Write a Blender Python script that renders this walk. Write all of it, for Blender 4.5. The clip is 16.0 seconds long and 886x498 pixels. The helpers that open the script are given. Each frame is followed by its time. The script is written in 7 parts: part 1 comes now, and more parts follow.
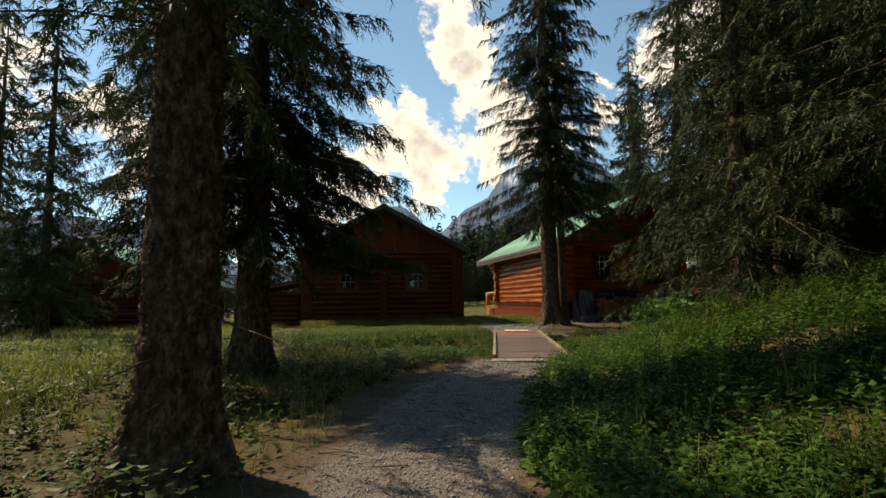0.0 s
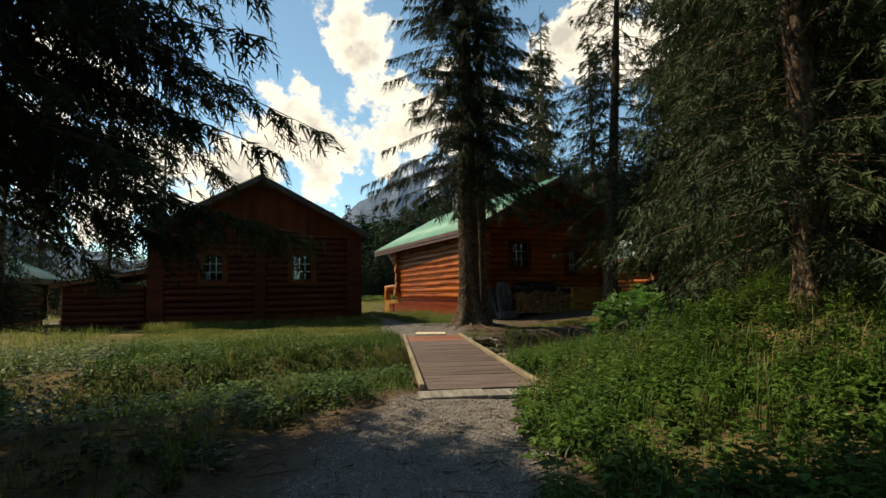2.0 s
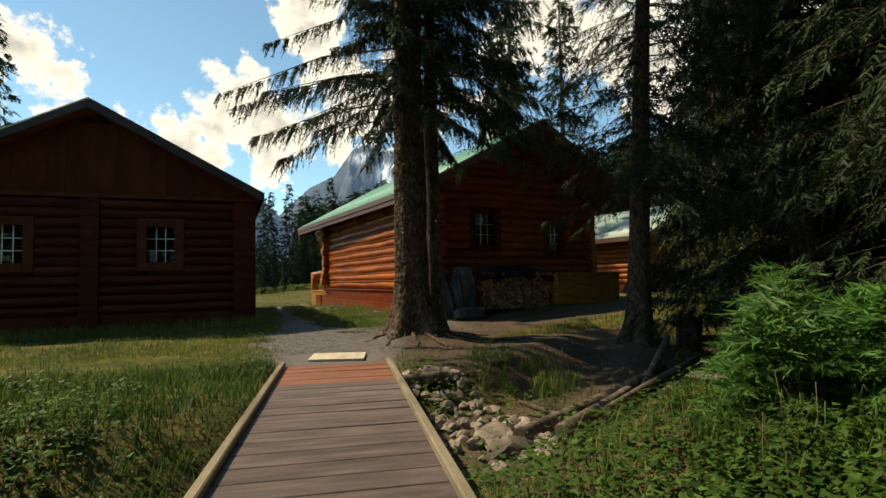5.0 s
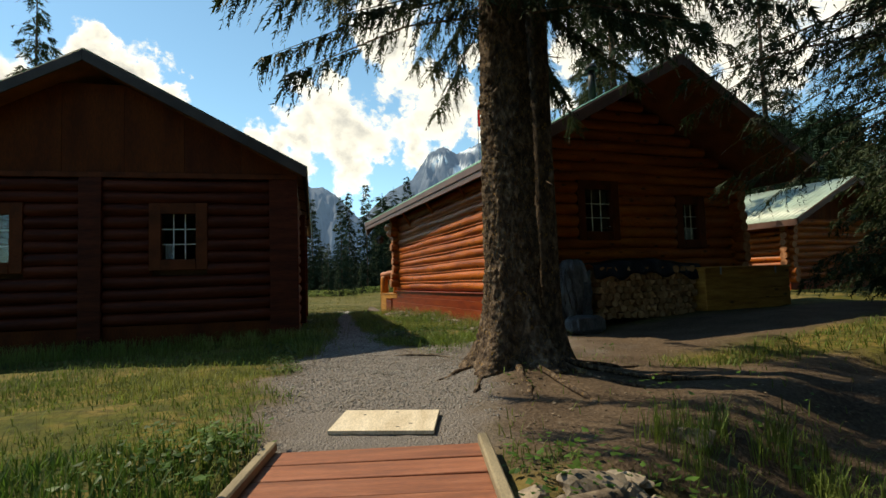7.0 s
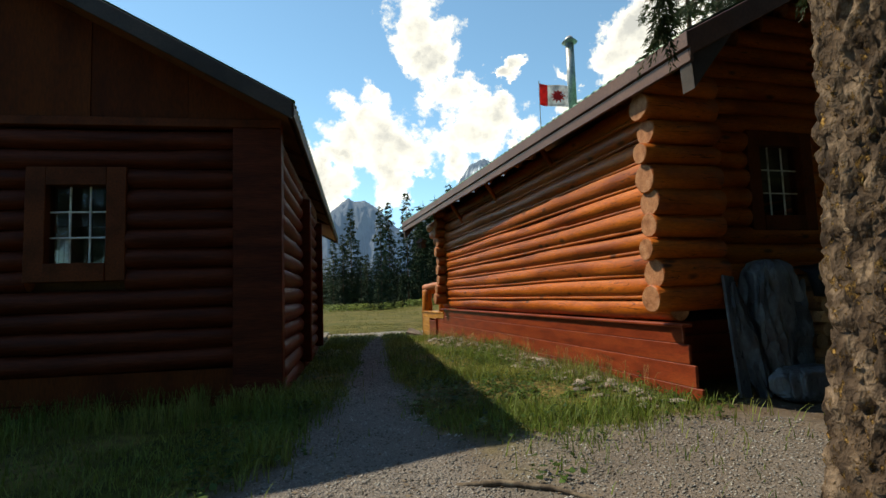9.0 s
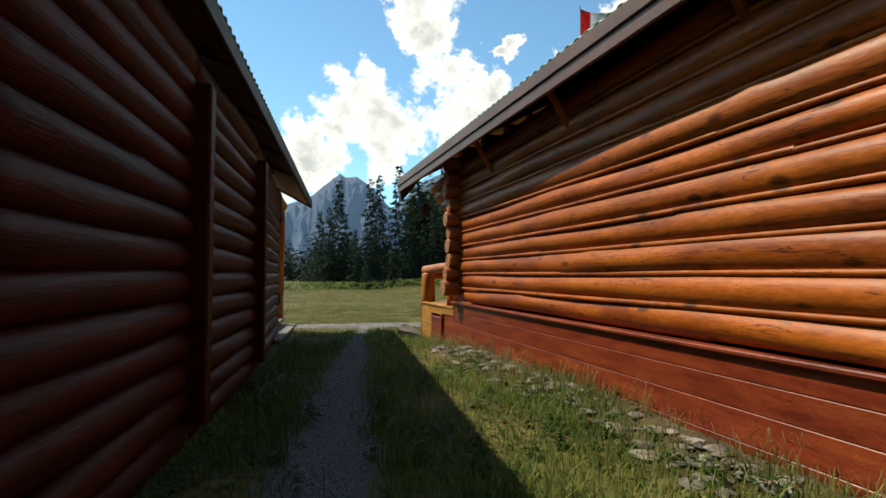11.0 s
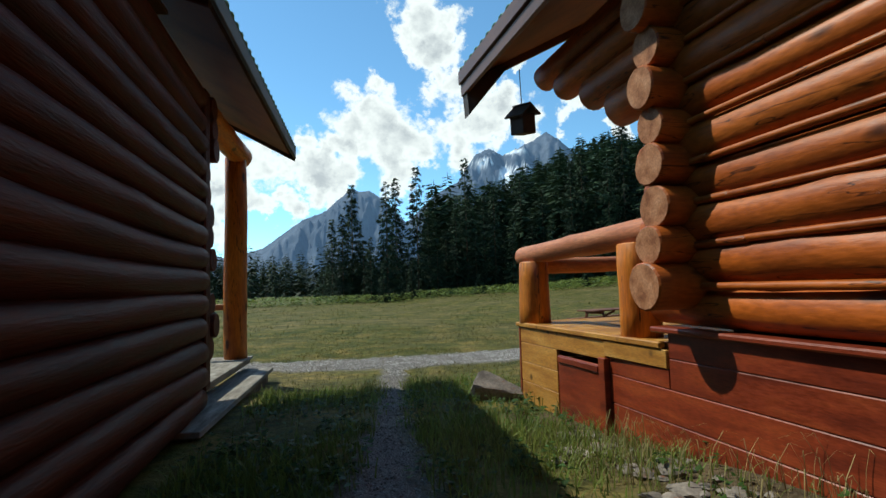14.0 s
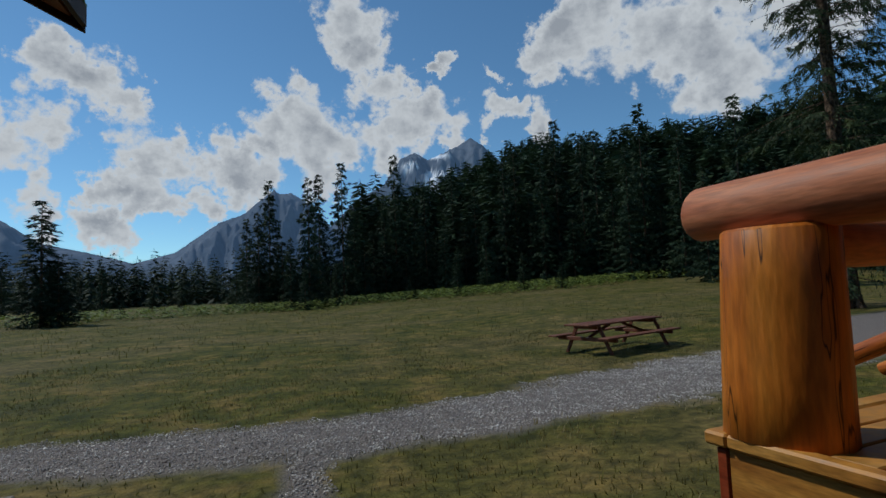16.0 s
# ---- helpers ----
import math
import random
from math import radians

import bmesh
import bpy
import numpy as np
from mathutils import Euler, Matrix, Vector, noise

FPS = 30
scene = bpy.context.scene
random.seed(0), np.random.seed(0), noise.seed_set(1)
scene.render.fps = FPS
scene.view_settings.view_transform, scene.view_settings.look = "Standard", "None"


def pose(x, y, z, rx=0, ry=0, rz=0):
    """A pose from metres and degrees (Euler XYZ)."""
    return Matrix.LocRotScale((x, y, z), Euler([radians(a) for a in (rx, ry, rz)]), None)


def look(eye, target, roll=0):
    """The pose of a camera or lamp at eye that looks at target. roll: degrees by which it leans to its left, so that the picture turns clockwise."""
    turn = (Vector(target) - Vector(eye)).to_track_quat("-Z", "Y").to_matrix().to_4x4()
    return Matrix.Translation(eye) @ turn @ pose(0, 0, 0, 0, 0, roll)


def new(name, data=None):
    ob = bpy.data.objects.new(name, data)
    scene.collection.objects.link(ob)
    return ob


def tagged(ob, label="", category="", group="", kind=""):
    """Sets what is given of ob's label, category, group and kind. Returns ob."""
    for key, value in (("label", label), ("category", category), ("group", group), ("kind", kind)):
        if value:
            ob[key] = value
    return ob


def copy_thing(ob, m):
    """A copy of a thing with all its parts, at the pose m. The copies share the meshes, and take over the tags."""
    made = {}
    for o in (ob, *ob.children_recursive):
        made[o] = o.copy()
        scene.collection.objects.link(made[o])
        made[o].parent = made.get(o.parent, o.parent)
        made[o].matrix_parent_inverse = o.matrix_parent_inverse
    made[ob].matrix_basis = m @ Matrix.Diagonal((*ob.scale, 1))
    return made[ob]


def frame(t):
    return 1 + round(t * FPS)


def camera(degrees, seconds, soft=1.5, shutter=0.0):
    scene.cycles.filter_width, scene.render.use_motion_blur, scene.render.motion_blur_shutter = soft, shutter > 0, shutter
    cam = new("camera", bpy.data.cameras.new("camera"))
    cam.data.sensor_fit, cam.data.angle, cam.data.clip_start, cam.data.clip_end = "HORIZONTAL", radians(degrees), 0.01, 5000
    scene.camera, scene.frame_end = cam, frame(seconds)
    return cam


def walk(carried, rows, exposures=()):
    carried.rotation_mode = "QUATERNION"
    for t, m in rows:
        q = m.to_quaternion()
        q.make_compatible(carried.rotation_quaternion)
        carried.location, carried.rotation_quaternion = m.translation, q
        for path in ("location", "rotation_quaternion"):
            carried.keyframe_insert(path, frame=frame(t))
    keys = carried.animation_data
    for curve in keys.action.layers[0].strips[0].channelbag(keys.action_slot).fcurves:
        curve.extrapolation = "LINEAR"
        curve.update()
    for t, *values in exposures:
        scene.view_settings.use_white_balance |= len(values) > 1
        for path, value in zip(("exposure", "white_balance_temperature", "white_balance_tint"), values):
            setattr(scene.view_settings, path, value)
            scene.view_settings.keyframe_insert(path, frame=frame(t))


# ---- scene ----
cam = camera(79.4, 16.0)
PATH = [
    (0, (-2.059, -8.695, 1.329), (-1.626, -6.752, 1.521), -0.8),
    (0.5, (-1.846, -7.404, 1.338), (-1.391, -5.468, 1.545), -1.8),
    (1, (-1.595, -6.218, 1.336), (-1.07, -4.301, 1.555), -1.6),
    (1.5, (-1.357, -5.152, 1.342), (-0.695, -3.275, 1.542), -1.7),
    (2, (-1.102, -4.141, 1.378), (-0.291, -2.32, 1.54), -1.0),
    (2.5, (-0.723, -3.134, 1.416), (0.216, -1.374, 1.561), -0.4),
    (3, (-0.269, -2.087, 1.414), (0.75, -0.372, 1.556), -0.5),
    (5.5, (3.015, 3.387, 1.419), (3.948, 5.153, 1.522), -1.6),
    (6, (3.432, 4.389, 1.367), (4.31, 6.182, 1.48), -1.9),
    (6.5, (3.771, 5.358, 1.358), (4.566, 7.189, 1.476), -1.9),
    (7, (4.095, 6.481, 1.375), (4.797, 8.35, 1.496), -1.8),
    (7.5, (4.481, 7.749, 1.377), (5.115, 9.641, 1.517), -1.6),
    (8, (4.777, 9.052, 1.412), (5.405, 10.944, 1.573), -1.7),
    (8.5, (5.095, 10.373, 1.449), (5.696, 12.273, 1.618), -1.6),
    (9, (5.387, 11.758, 1.488), (5.944, 13.671, 1.659), -1.9),
    (9.2, (5.479, 12.323, 1.504), (6.009, 14.244, 1.668), -1.6),
    (11.5, (6.607, 18.422, 1.676), (7.211, 20.327, 1.76), 0.1),
    (12, (6.741, 19.78, 1.672), (7.332, 21.689, 1.747), -0.5),
    (12.5, (6.895, 21.04, 1.626), (7.451, 22.96, 1.702), -0.9),
    (13, (6.988, 22.369, 1.568), (7.528, 24.292, 1.664), -1.4),
    (13.5, (7.121, 23.735, 1.485), (7.651, 25.659, 1.603), -1.9),
    (14, (7.403, 24.894, 1.424), (7.943, 26.815, 1.561), -1.8),
    (14.5, (7.636, 26.118, 1.393), (8.226, 28.021, 1.56), -1.5),
    (15, (7.903, 27.466, 1.426), (8.537, 29.358, 1.562), -2.4),
    (15.3, (7.999, 28.211, 1.449), (8.672, 30.09, 1.573), -2.3),
    (15.5, (8.106, 28.674, 1.469), (8.806, 30.543, 1.591), -2.5),
    (16, (8.411, 29.823, 1.522), (9.213, 31.649, 1.664), -2.4),
]
walk(cam, [(t, look(e, a, r)) for t, e, a, r in PATH],
     [(0, 0.0, 9300, 10), (1, 0.1, 9300, 9), (3, -0.1, 8800, 5), (5.5, 0.0, 8700, 4), (7, 0.05, 8300, 3), (9, 0.12, 7900, 3), (12.5, 0.05, 6800, -1), (14, -0.15, 6400, -2), (15, -0.82, 6500, 7), (16, -1.12, 6100, 6)])

# ---- world, sun ----
SUN_DIR = Vector((-0.55, 0.56, 1.0)).normalized()
world = bpy.data.worlds.new("sky")
scene.world = world
world.use_nodes = True
wn, wl = world.node_tree.nodes, world.node_tree.links
wn.clear()
w_out = wn.new("ShaderNodeOutputWorld")
w_bg = wn.new("ShaderNodeBackground")
w_bg.inputs["Strength"].default_value = 0.05
sky = wn.new("ShaderNodeTexSky")
sky.sky_type = "NISHITA"
sky.sun_disc = False
sky.sun_elevation = math.asin(SUN_DIR.z)
sky.sun_rotation = math.atan2(SUN_DIR.x, SUN_DIR.y)
sky.air_density, sky.dust_density, sky.ozone_density, sky.altitude = 1.0, 0.2, 2.0, 1800
w_co = wn.new("ShaderNodeTexCoord")


def sky_math(op, a, b=None, c=None):
    n = wn.new("ShaderNodeMath")
    n.operation = op
    for i, v in enumerate((a, b, c)):
        if v is None:
            continue
        if isinstance(v, (int, float)):
            n.inputs[i].default_value = v
        else:
            wl.new(v, n.inputs[i])
    return n.outputs[0]


def sky_noise(scale, detail, rough, stretch):
    m = wn.new("ShaderNodeMapping")
    m.inputs["Scale"].default_value = (1, 1, stretch)
    wl.new(w_co.outputs["Generated"], m.inputs["Vector"])
    n = wn.new("ShaderNodeTexNoise")
    n.inputs["Scale"].default_value, n.inputs["Detail"].default_value, n.inputs["Roughness"].default_value = scale, detail, rough
    wl.new(m.outputs[0], n.inputs["Vector"])
    return n.outputs["Fac"]


def sky_dir(az, el):
    a, e = radians(az), radians(el)
    return (math.sin(a) * math.cos(e), math.cos(a) * math.cos(e), math.sin(e))


# cumulus banks: azimuth, elevation, radius in degrees
CLOUDS = [(-12.8, 20.5, 2.6), (-9.5, 19.5, 3), (-7.5, 17.2, 2.4), (-14, 15, 3.2), (-17, 12.5, 3.6), (-19, 17, 3.6), (-6, 14, 3.2), (-2.5, 13.2, 3.0), (-5, 10.5, 2.8), (-8, 10.8, 2.0), (-2, 9.0, 2.2), (-14, 8.4, 2.6), (-8.5, 6.2, 2.4),
          (1.5, 12.5, 3.0), (9, 19, 3.2), (6, 16.5, 3.0), (10, 16, 4.2), (13, 15.5, 3.6), (16, 16.5, 3.2), (19.5, 17.3, 3.0), (23, 17.4, 3.0), (4.5, 12.5, 2.8), (12, 13, 3.0), (26, 16.5, 2.4), (14.8, 28, 3.4), (16, 24.5, 2.8),
          (18, 21.3, 2.8), (14, 32, 4), (12, 37, 4), (24.4, 24.2, 1.3), (29.9, 22.8, 1.3), (31.5, 18.2, 1.8), (33.8, 16.3, 1.8), (37, 25, 3), (41, 25, 4.6), (46, 24, 4.6), (36, 21.5, 2.2), (52, 21, 4.6), (55, 18.5, 4),
          (60, 23, 6), (44, 30, 4), (-30, 18, 6), (-44, 22, 8)]
warp = wn.new("ShaderNodeTexNoise")
warp.inputs["Scale"].default_value, warp.inputs["Detail"].default_value, warp.inputs["Roughness"].default_value = 11.0, 7, 0.62
wl.new(w_co.outputs["Generated"], warp.inputs["Vector"])
w_off = wn.new("ShaderNodeVectorMath")
w_off.operation = "MULTIPLY_ADD"
w_off.inputs[1].default_value = (0.26, 0.26, 0.26)
w_off.inputs[2].default_value = (-0.13, -0.13, -0.13)
wl.new(warp.outputs["Color"], w_off.inputs[0])
w_dir = wn.new("ShaderNodeVectorMath")
w_dir.operation = "ADD"
wl.new(w_co.outputs["Generated"], w_dir.inputs[0])
wl.new(w_off.outputs[0], w_dir.inputs[1])
w_nrm = wn.new("ShaderNodeVectorMath")
w_nrm.operation = "NORMALIZE"
wl.new(w_dir.outputs[0], w_nrm.inputs[0])
field = None
for az, el, rad in CLOUDS:
    dot = wn.new("ShaderNodeVectorMath")
    dot.operation = "DOT_PRODUCT"
    dot.inputs[1].default_value = sky_dir(az, el)
    wl.new(w_nrm.outputs[0], dot.inputs[0])
    blob = sky_math("MULTIPLY_ADD", sky_math("SUBTRACT", 1.0, dot.outputs["Value"]), -1.0 / (1 - math.cos(radians(rad * 1.12))), 1.0)
    field = blob if field is None else sky_math("MAXIMUM", field, blob)
puffs = sky_noise(9.0, 8, 0.56, 1.2)
fine = sky_noise(26.0, 6, 0.6, 1.3)
dens = sky_math("ADD", sky_math("MAXIMUM", field, -1.3), sky_math("ADD", sky_math("MULTIPLY", sky_math("SUBTRACT", puffs, 0.5), 3.4), sky_math("MULTIPLY", sky_math("SUBTRACT", fine, 0.5), 1.8)))
cover = wn.new("ShaderNodeMapRange")
cover.interpolation_type = "SMOOTHSTEP"
cover.inputs["From Min"].default_value, cover.inputs["From Max"].default_value = -0.05, 0.7
wl.new(dens, cover.inputs["Value"])
tone = wn.new("ShaderNodeMapRange")
tone.inputs["From Min"].default_value, tone.inputs["From Max"].default_value = 0.6, 1.6
wl.new(dens, tone.inputs["Value"])
c_mix = wn.new("ShaderNodeMix")
c_mix.data_type = "RGBA"
c_mix.inputs["A"].default_value = (23.5, 23.8, 24.4, 1)
c_mix.inputs["B"].default_value = (12.5, 13.2, 14.6, 1)
wl.new(tone.outputs[0], c_mix.inputs["Factor"])
s_mix = wn.new("ShaderNodeMix")
s_mix.data_type = "RGBA"
wl.new(cover.outputs[0], s_mix.inputs["Factor"])
sky_gain = wn.new("ShaderNodeVectorMath")
sky_gain.operation = "MULTIPLY"
sky_gain.inputs[1].default_value = (3.2, 4.2, 4.35)
wl.new(sky.outputs[0], sky_gain.inputs[0])
wl.new(sky_gain.outputs[0], s_mix.inputs["A"])
wl.new(c_mix.outputs["Result"], s_mix.inputs["B"])
wl.new(s_mix.outputs["Result"], w_bg.inputs["Color"])
wl.new(w_bg.outputs[0], w_out.inputs["Surface"])

sun = new("sun", bpy.data.lights.new("sun", "SUN"))
sun.data.energy, sun.data.angle, sun.data.color = 5.0, radians(0.6), (1.0, 0.94, 0.84)
sun.matrix_world = look(SUN_DIR * 50, (0, 0, 0))


# ---- materials ----
def tint(c, k):
    return tuple(min(1.0, v * k) for v in c[:3]) + (1,)


def surface(name, base, rough=0.7, dark=None, light=None, scale=3.0, stretch=(1, 1, 1), fine=40.0, bump=0.3, depth=0.01, spec=0.3, metal=0.0,
            vary=0.0, translucent=0.0, wear=None, wear_amount=0.62, coords="Object", clear=0.0, knots=0.0, cracks=0.0):
    """A surface with stains at one scale and grain at another, relief from both."""
    m = bpy.data.materials.new(name)
    m.use_nodes = True
    nt = m.node_tree
    n, l = nt.nodes, nt.links
    b = n["Principled BSDF"]
    co = n.new("ShaderNodeTexCoord")
    mp = n.new("ShaderNodeMapping")
    mp.inputs["Scale"].default_value = stretch
    l.new(co.outputs[coords], mp.inputs["Vector"])
    info = n.new("ShaderNodeObjectInfo")
    if coords == "Object":
        shift = n.new("ShaderNodeVectorMath")
        shift.operation = "MULTIPLY_ADD"
        shift.inputs[1].default_value = (37, 37, 37)
        l.new(info.outputs["Random"], shift.inputs[0])
        l.new(mp.outputs[0], shift.inputs[2])
        vec = shift.outputs[0]
    else:
        vec = mp.outputs[0]
    big = n.new("ShaderNodeTexNoise")
    big.inputs["Scale"].default_value, big.inputs["Detail"].default_value = scale, 5
    l.new(vec, big.inputs["Vector"])
    small = n.new("ShaderNodeTexNoise")
    small.inputs["Scale"].default_value, small.inputs["Detail"].default_value = fine, 4
    l.new(vec, small.inputs["Vector"])
    dark = tint(base, 0.6) if dark is None else dark
    light = tint(base, 1.3) if light is None else light
    r1 = n.new("ShaderNodeValToRGB")
    r1.color_ramp.elements[0].position, r1.color_ramp.elements[1].position = 0.3, 0.72
    r1.color_ramp.elements[0].color, r1.color_ramp.elements[1].color = (*dark[:3], 1), (*light[:3], 1)
    mid = r1.color_ramp.elements.new(0.5)
    mid.color = (*base[:3], 1)
    l.new(big.outputs["Fac"], r1.inputs["Fac"])
    grain = n.new("ShaderNodeMapRange")
    grain.inputs["From Min"].default_value, grain.inputs["From Max"].default_value = 0.3, 0.7
    grain.inputs["To Min"].default_value, grain.inputs["To Max"].default_value = 0.72, 1.2
    l.new(small.outputs["Fac"], grain.inputs["Value"])
    mul = n.new("ShaderNodeMix")
    mul.data_type, mul.blend_type = "RGBA", "MULTIPLY"
    mul.inputs["Factor"].default_value = 1.0
    l.new(r1.outputs["Color"], mul.inputs["A"])
    l.new(grain.outputs[0], mul.inputs["B"])
    colour = mul.outputs["Result"]
    if vary:
        v = n.new("ShaderNodeMapRange")
        v.inputs["To Min"].default_value, v.inputs["To Max"].default_value = 1 - vary, 1 + vary
        l.new(info.outputs["Random"], v.inputs["Value"])
        geo = n.new("ShaderNodeNewGeometry")
        v2 = n.new("ShaderNodeMapRange")
        v2.inputs["To Min"].default_value, v2.inputs["To Max"].default_value = 1 - vary, 1 + vary
        l.new(geo.outputs["Random Per Island"], v2.inputs["Value"])
        for q in (v, v2):
            mv = n.new("ShaderNodeMix")
            mv.data_type, mv.blend_type = "RGBA", "MULTIPLY"
            mv.inputs["Factor"].default_value = 1.0
            l.new(colour, mv.inputs["A"])
            l.new(q.outputs[0], mv.inputs["B"])
            colour = mv.outputs["Result"]
    if wear is not None:
        wt = n.new("ShaderNodeTexNoise")
        wt.inputs["Scale"].default_value, wt.inputs["Detail"].default_value, wt.inputs["Roughness"].default_value = scale * 2.3, 8, 0.7
        l.new(vec, wt.inputs["Vector"])
        wr = n.new("ShaderNodeMapRange")
        wr.inputs["From Min"].default_value, wr.inputs["From Max"].default_value = wear_amount, wear_amount + 0.08
        l.new(wt.outputs["Fac"], wr.inputs["Value"])
        mw = n.new("ShaderNodeMix")
        mw.data_type = "RGBA"
        mw.inputs["B"].default_value = (*wear[:3], 1)
        l.new(wr.outputs[0], mw.inputs["Factor"])
        l.new(colour, mw.inputs["A"])
        colour = mw.outputs["Result"]
        worn = wr.outputs[0]
    for on, kind in ((knots, "knot"), (cracks, "crack")):
        if not on:
            continue
        raw = n.new("ShaderNodeVectorMath")
        raw.operation = "MULTIPLY_ADD"
        raw.inputs[1].default_value = (1.7, 4.0, 4.0) if kind == "knot" else (0.7, 9.0, 9.0)
        l.new(co.outputs["Object"], raw.inputs[0])
        off = n.new("ShaderNodeVectorMath")
        off.operation = "SCALE"
        off.inputs["Scale"].default_value = 23.0
        comb = n.new("ShaderNodeCombineXYZ")
        l.new(info.outputs["Random"], comb.inputs[0])
        l.new(info.outputs["Random"], comb.inputs[1])
        l.new(comb.outputs[0], off.inputs[0])
        l.new(off.outputs[0], raw.inputs[2])
        fade = n.new("ShaderNodeMapRange")
        if kind == "knot":
            t = n.new("ShaderNodeTexVoronoi")
            t.inputs["Scale"].default_value = 1.0
            l.new(raw.outputs[0], t.inputs["Vector"])
            l.new(t.outputs["Distance"], fade.inputs["Value"])
            fade.inputs["From Min"].default_value, fade.inputs["From Max"].default_value = 0.10, 0.20
        else:
            t = n.new("ShaderNodeTexNoise")
            t.inputs["Scale"].default_value, t.inputs["Detail"].default_value = 1.0, 3
            l.new(raw.outputs[0], t.inputs["Vector"])
            mid_ = n.new("ShaderNodeMath")
            mid_.operation = "SUBTRACT"
            mid_.inputs[1].default_value = 0.56
            l.new(t.outputs["Fac"], mid_.inputs[0])
            ab = n.new("ShaderNodeMath")
            ab.operation = "ABSOLUTE"
            l.new(mid_.outputs[0], ab.inputs[0])
            l.new(ab.outputs[0], fade.inputs["Value"])
            fade.inputs["From Min"].default_value, fade.inputs["From Max"].default_value = 0.002, 0.009
        fade.inputs["To Min"].default_value, fade.inputs["To Max"].default_value = 1 - on, 1.0
        mk = n.new("ShaderNodeMix")
        mk.data_type, mk.blend_type = "RGBA", "MULTIPLY"
        mk.inputs["Factor"].default_value = 1.0
        l.new(colour, mk.inputs["A"])
        l.new(fade.outputs[0], mk.inputs["B"])
        colour = mk.outputs["Result"]
    l.new(colour, b.inputs["Base Color"])
    rr = n.new("ShaderNodeMapRange")
    rr.inputs["To Min"].default_value, rr.inputs["To Max"].default_value = max(0.02, rough - 0.15), min(1, rough + 0.15)
    l.new(small.outputs["Fac"], rr.inputs["Value"])
    l.new(rr.outputs[0], b.inputs["Roughness"])
    b.inputs["Specular IOR Level"].default_value = spec
    b.inputs["Metallic"].default_value = metal
    b.inputs["Coat Weight"].default_value = clear
    if bump:
        hsum = n.new("ShaderNodeMath")
        hsum.operation = "MULTIPLY_ADD"
        hsum.inputs[1].default_value = 0.4
        l.new(small.outputs["Fac"], hsum.inputs[0])
        l.new(big.outputs["Fac"], hsum.inputs[2])
        relief = hsum.outputs[0]
        if wear is not None:
            cut = n.new("ShaderNodeMath")
            cut.operation = "MULTIPLY_ADD"
            cut.inputs[1].default_value = -0.35
            l.new(worn, cut.inputs[0])
            l.new(relief, cut.inputs[2])
            relief = cut.outputs[0]
        bp = n.new("ShaderNodeBump")
        bp.inputs["Strength"].default_value, bp.inputs["Distance"].default_value = bump, depth
        l.new(relief, bp.inputs["Height"])
        l.new(bp.outputs[0], b.inputs["Normal"])
    if translucent:
        t = n.new("ShaderNodeBsdfTranslucent")
        l.new(colour, t.inputs["Color"])
        ms = n.new("ShaderNodeMixShader")
        ms.inputs[0].default_value = translucent
        l.new(b.outputs[0], ms.inputs[1])
        l.new(t.outputs[0], ms.inputs[2])
        l.new(ms.outputs[0], n["Material Output"].inputs["Surface"])
    return m


M_LOG = surface("stained_log", (0.34, 0.078, 0.009), 0.45, (0.19, 0.038, 0.006), (0.44, 0.115, 0.014), 1.2, (0.8, 3, 3), 14, 0.45, 0.012, 0.28, vary=0.12,
                wear=(0.20, 0.050, 0.012), wear_amount=0.66, knots=0.75, cracks=0.75)
M_LOG_RED = surface("dark_red_log", (0.075, 0.015, 0.006), 0.55, (0.042, 0.009, 0.005), (0.105, 0.023, 0.010), 1.5, (0.5, 5, 5), 12, 0.6, 0.016, 0.12, vary=0.14,
                    wear=(0.035, 0.012, 0.008), wear_amount=0.66)
M_LOGEND = surface("log_end_grain", (0.40, 0.175, 0.085), 0.75, (0.24, 0.09, 0.04), (0.50, 0.25, 0.135), 9, (1, 1, 1), 60, 0.4, 0.01, 0.2, wear=(0.06, 0.03, 0.015), wear_amount=0.70)
M_POST = surface("varnished_post", (0.50, 0.145, 0.013), 0.45, (0.32, 0.075, 0.008), (0.60, 0.21, 0.022), 2.2, (0.5, 3, 3), 16, 0.4, 0.012, 0.35, vary=0.06, wear=(0.13, 0.035, 0.008), wear_amount=0.70, knots=0.8, cracks=0.85)
M_RAIL = surface("weathered_rail", (0.46, 0.16, 0.07), 0.55, (0.34, 0.10, 0.04), (0.56, 0.24, 0.12), 2.5, (0.6, 4, 4), 18, 0.35, 0.008, 0.35)
M_YELLOW = surface("honey_board", (0.44, 0.20, 0.036), 0.5, (0.30, 0.115, 0.020), (0.56, 0.30, 0.075), 2.0, (0.8, 0.8, 5), 22, 0.25, 0.006, 0.35, vary=0.08,
                   wear=(0.16, 0.07, 0.02), wear_amount=0.70, knots=0.7)
M_REDBOARD = surface("oxblood_board", (0.22, 0.035, 0.013), 0.36, (0.13, 0.020, 0.009), (0.30, 0.058, 0.018), 2.0, (0.8, 0.8, 5), 22, 0.3, 0.006, 0.4, vary=0.08,
                     wear=(0.40, 0.30, 0.24), wear_amount=0.765)
M_GABLE = surface("red_brown_boarding", (0.110, 0.026, 0.006), 0.7, (0.075, 0.017, 0.005), (0.140, 0.036, 0.008), 1.2, (2, 2, 0.5), 20, 0.2, 0.004, 0.12, vary=0.03)
M_TRIM = surface("brown_trim", (0.115, 0.028, 0.008), 0.65, scale=2.5, bump=0.2, spec=0.15)
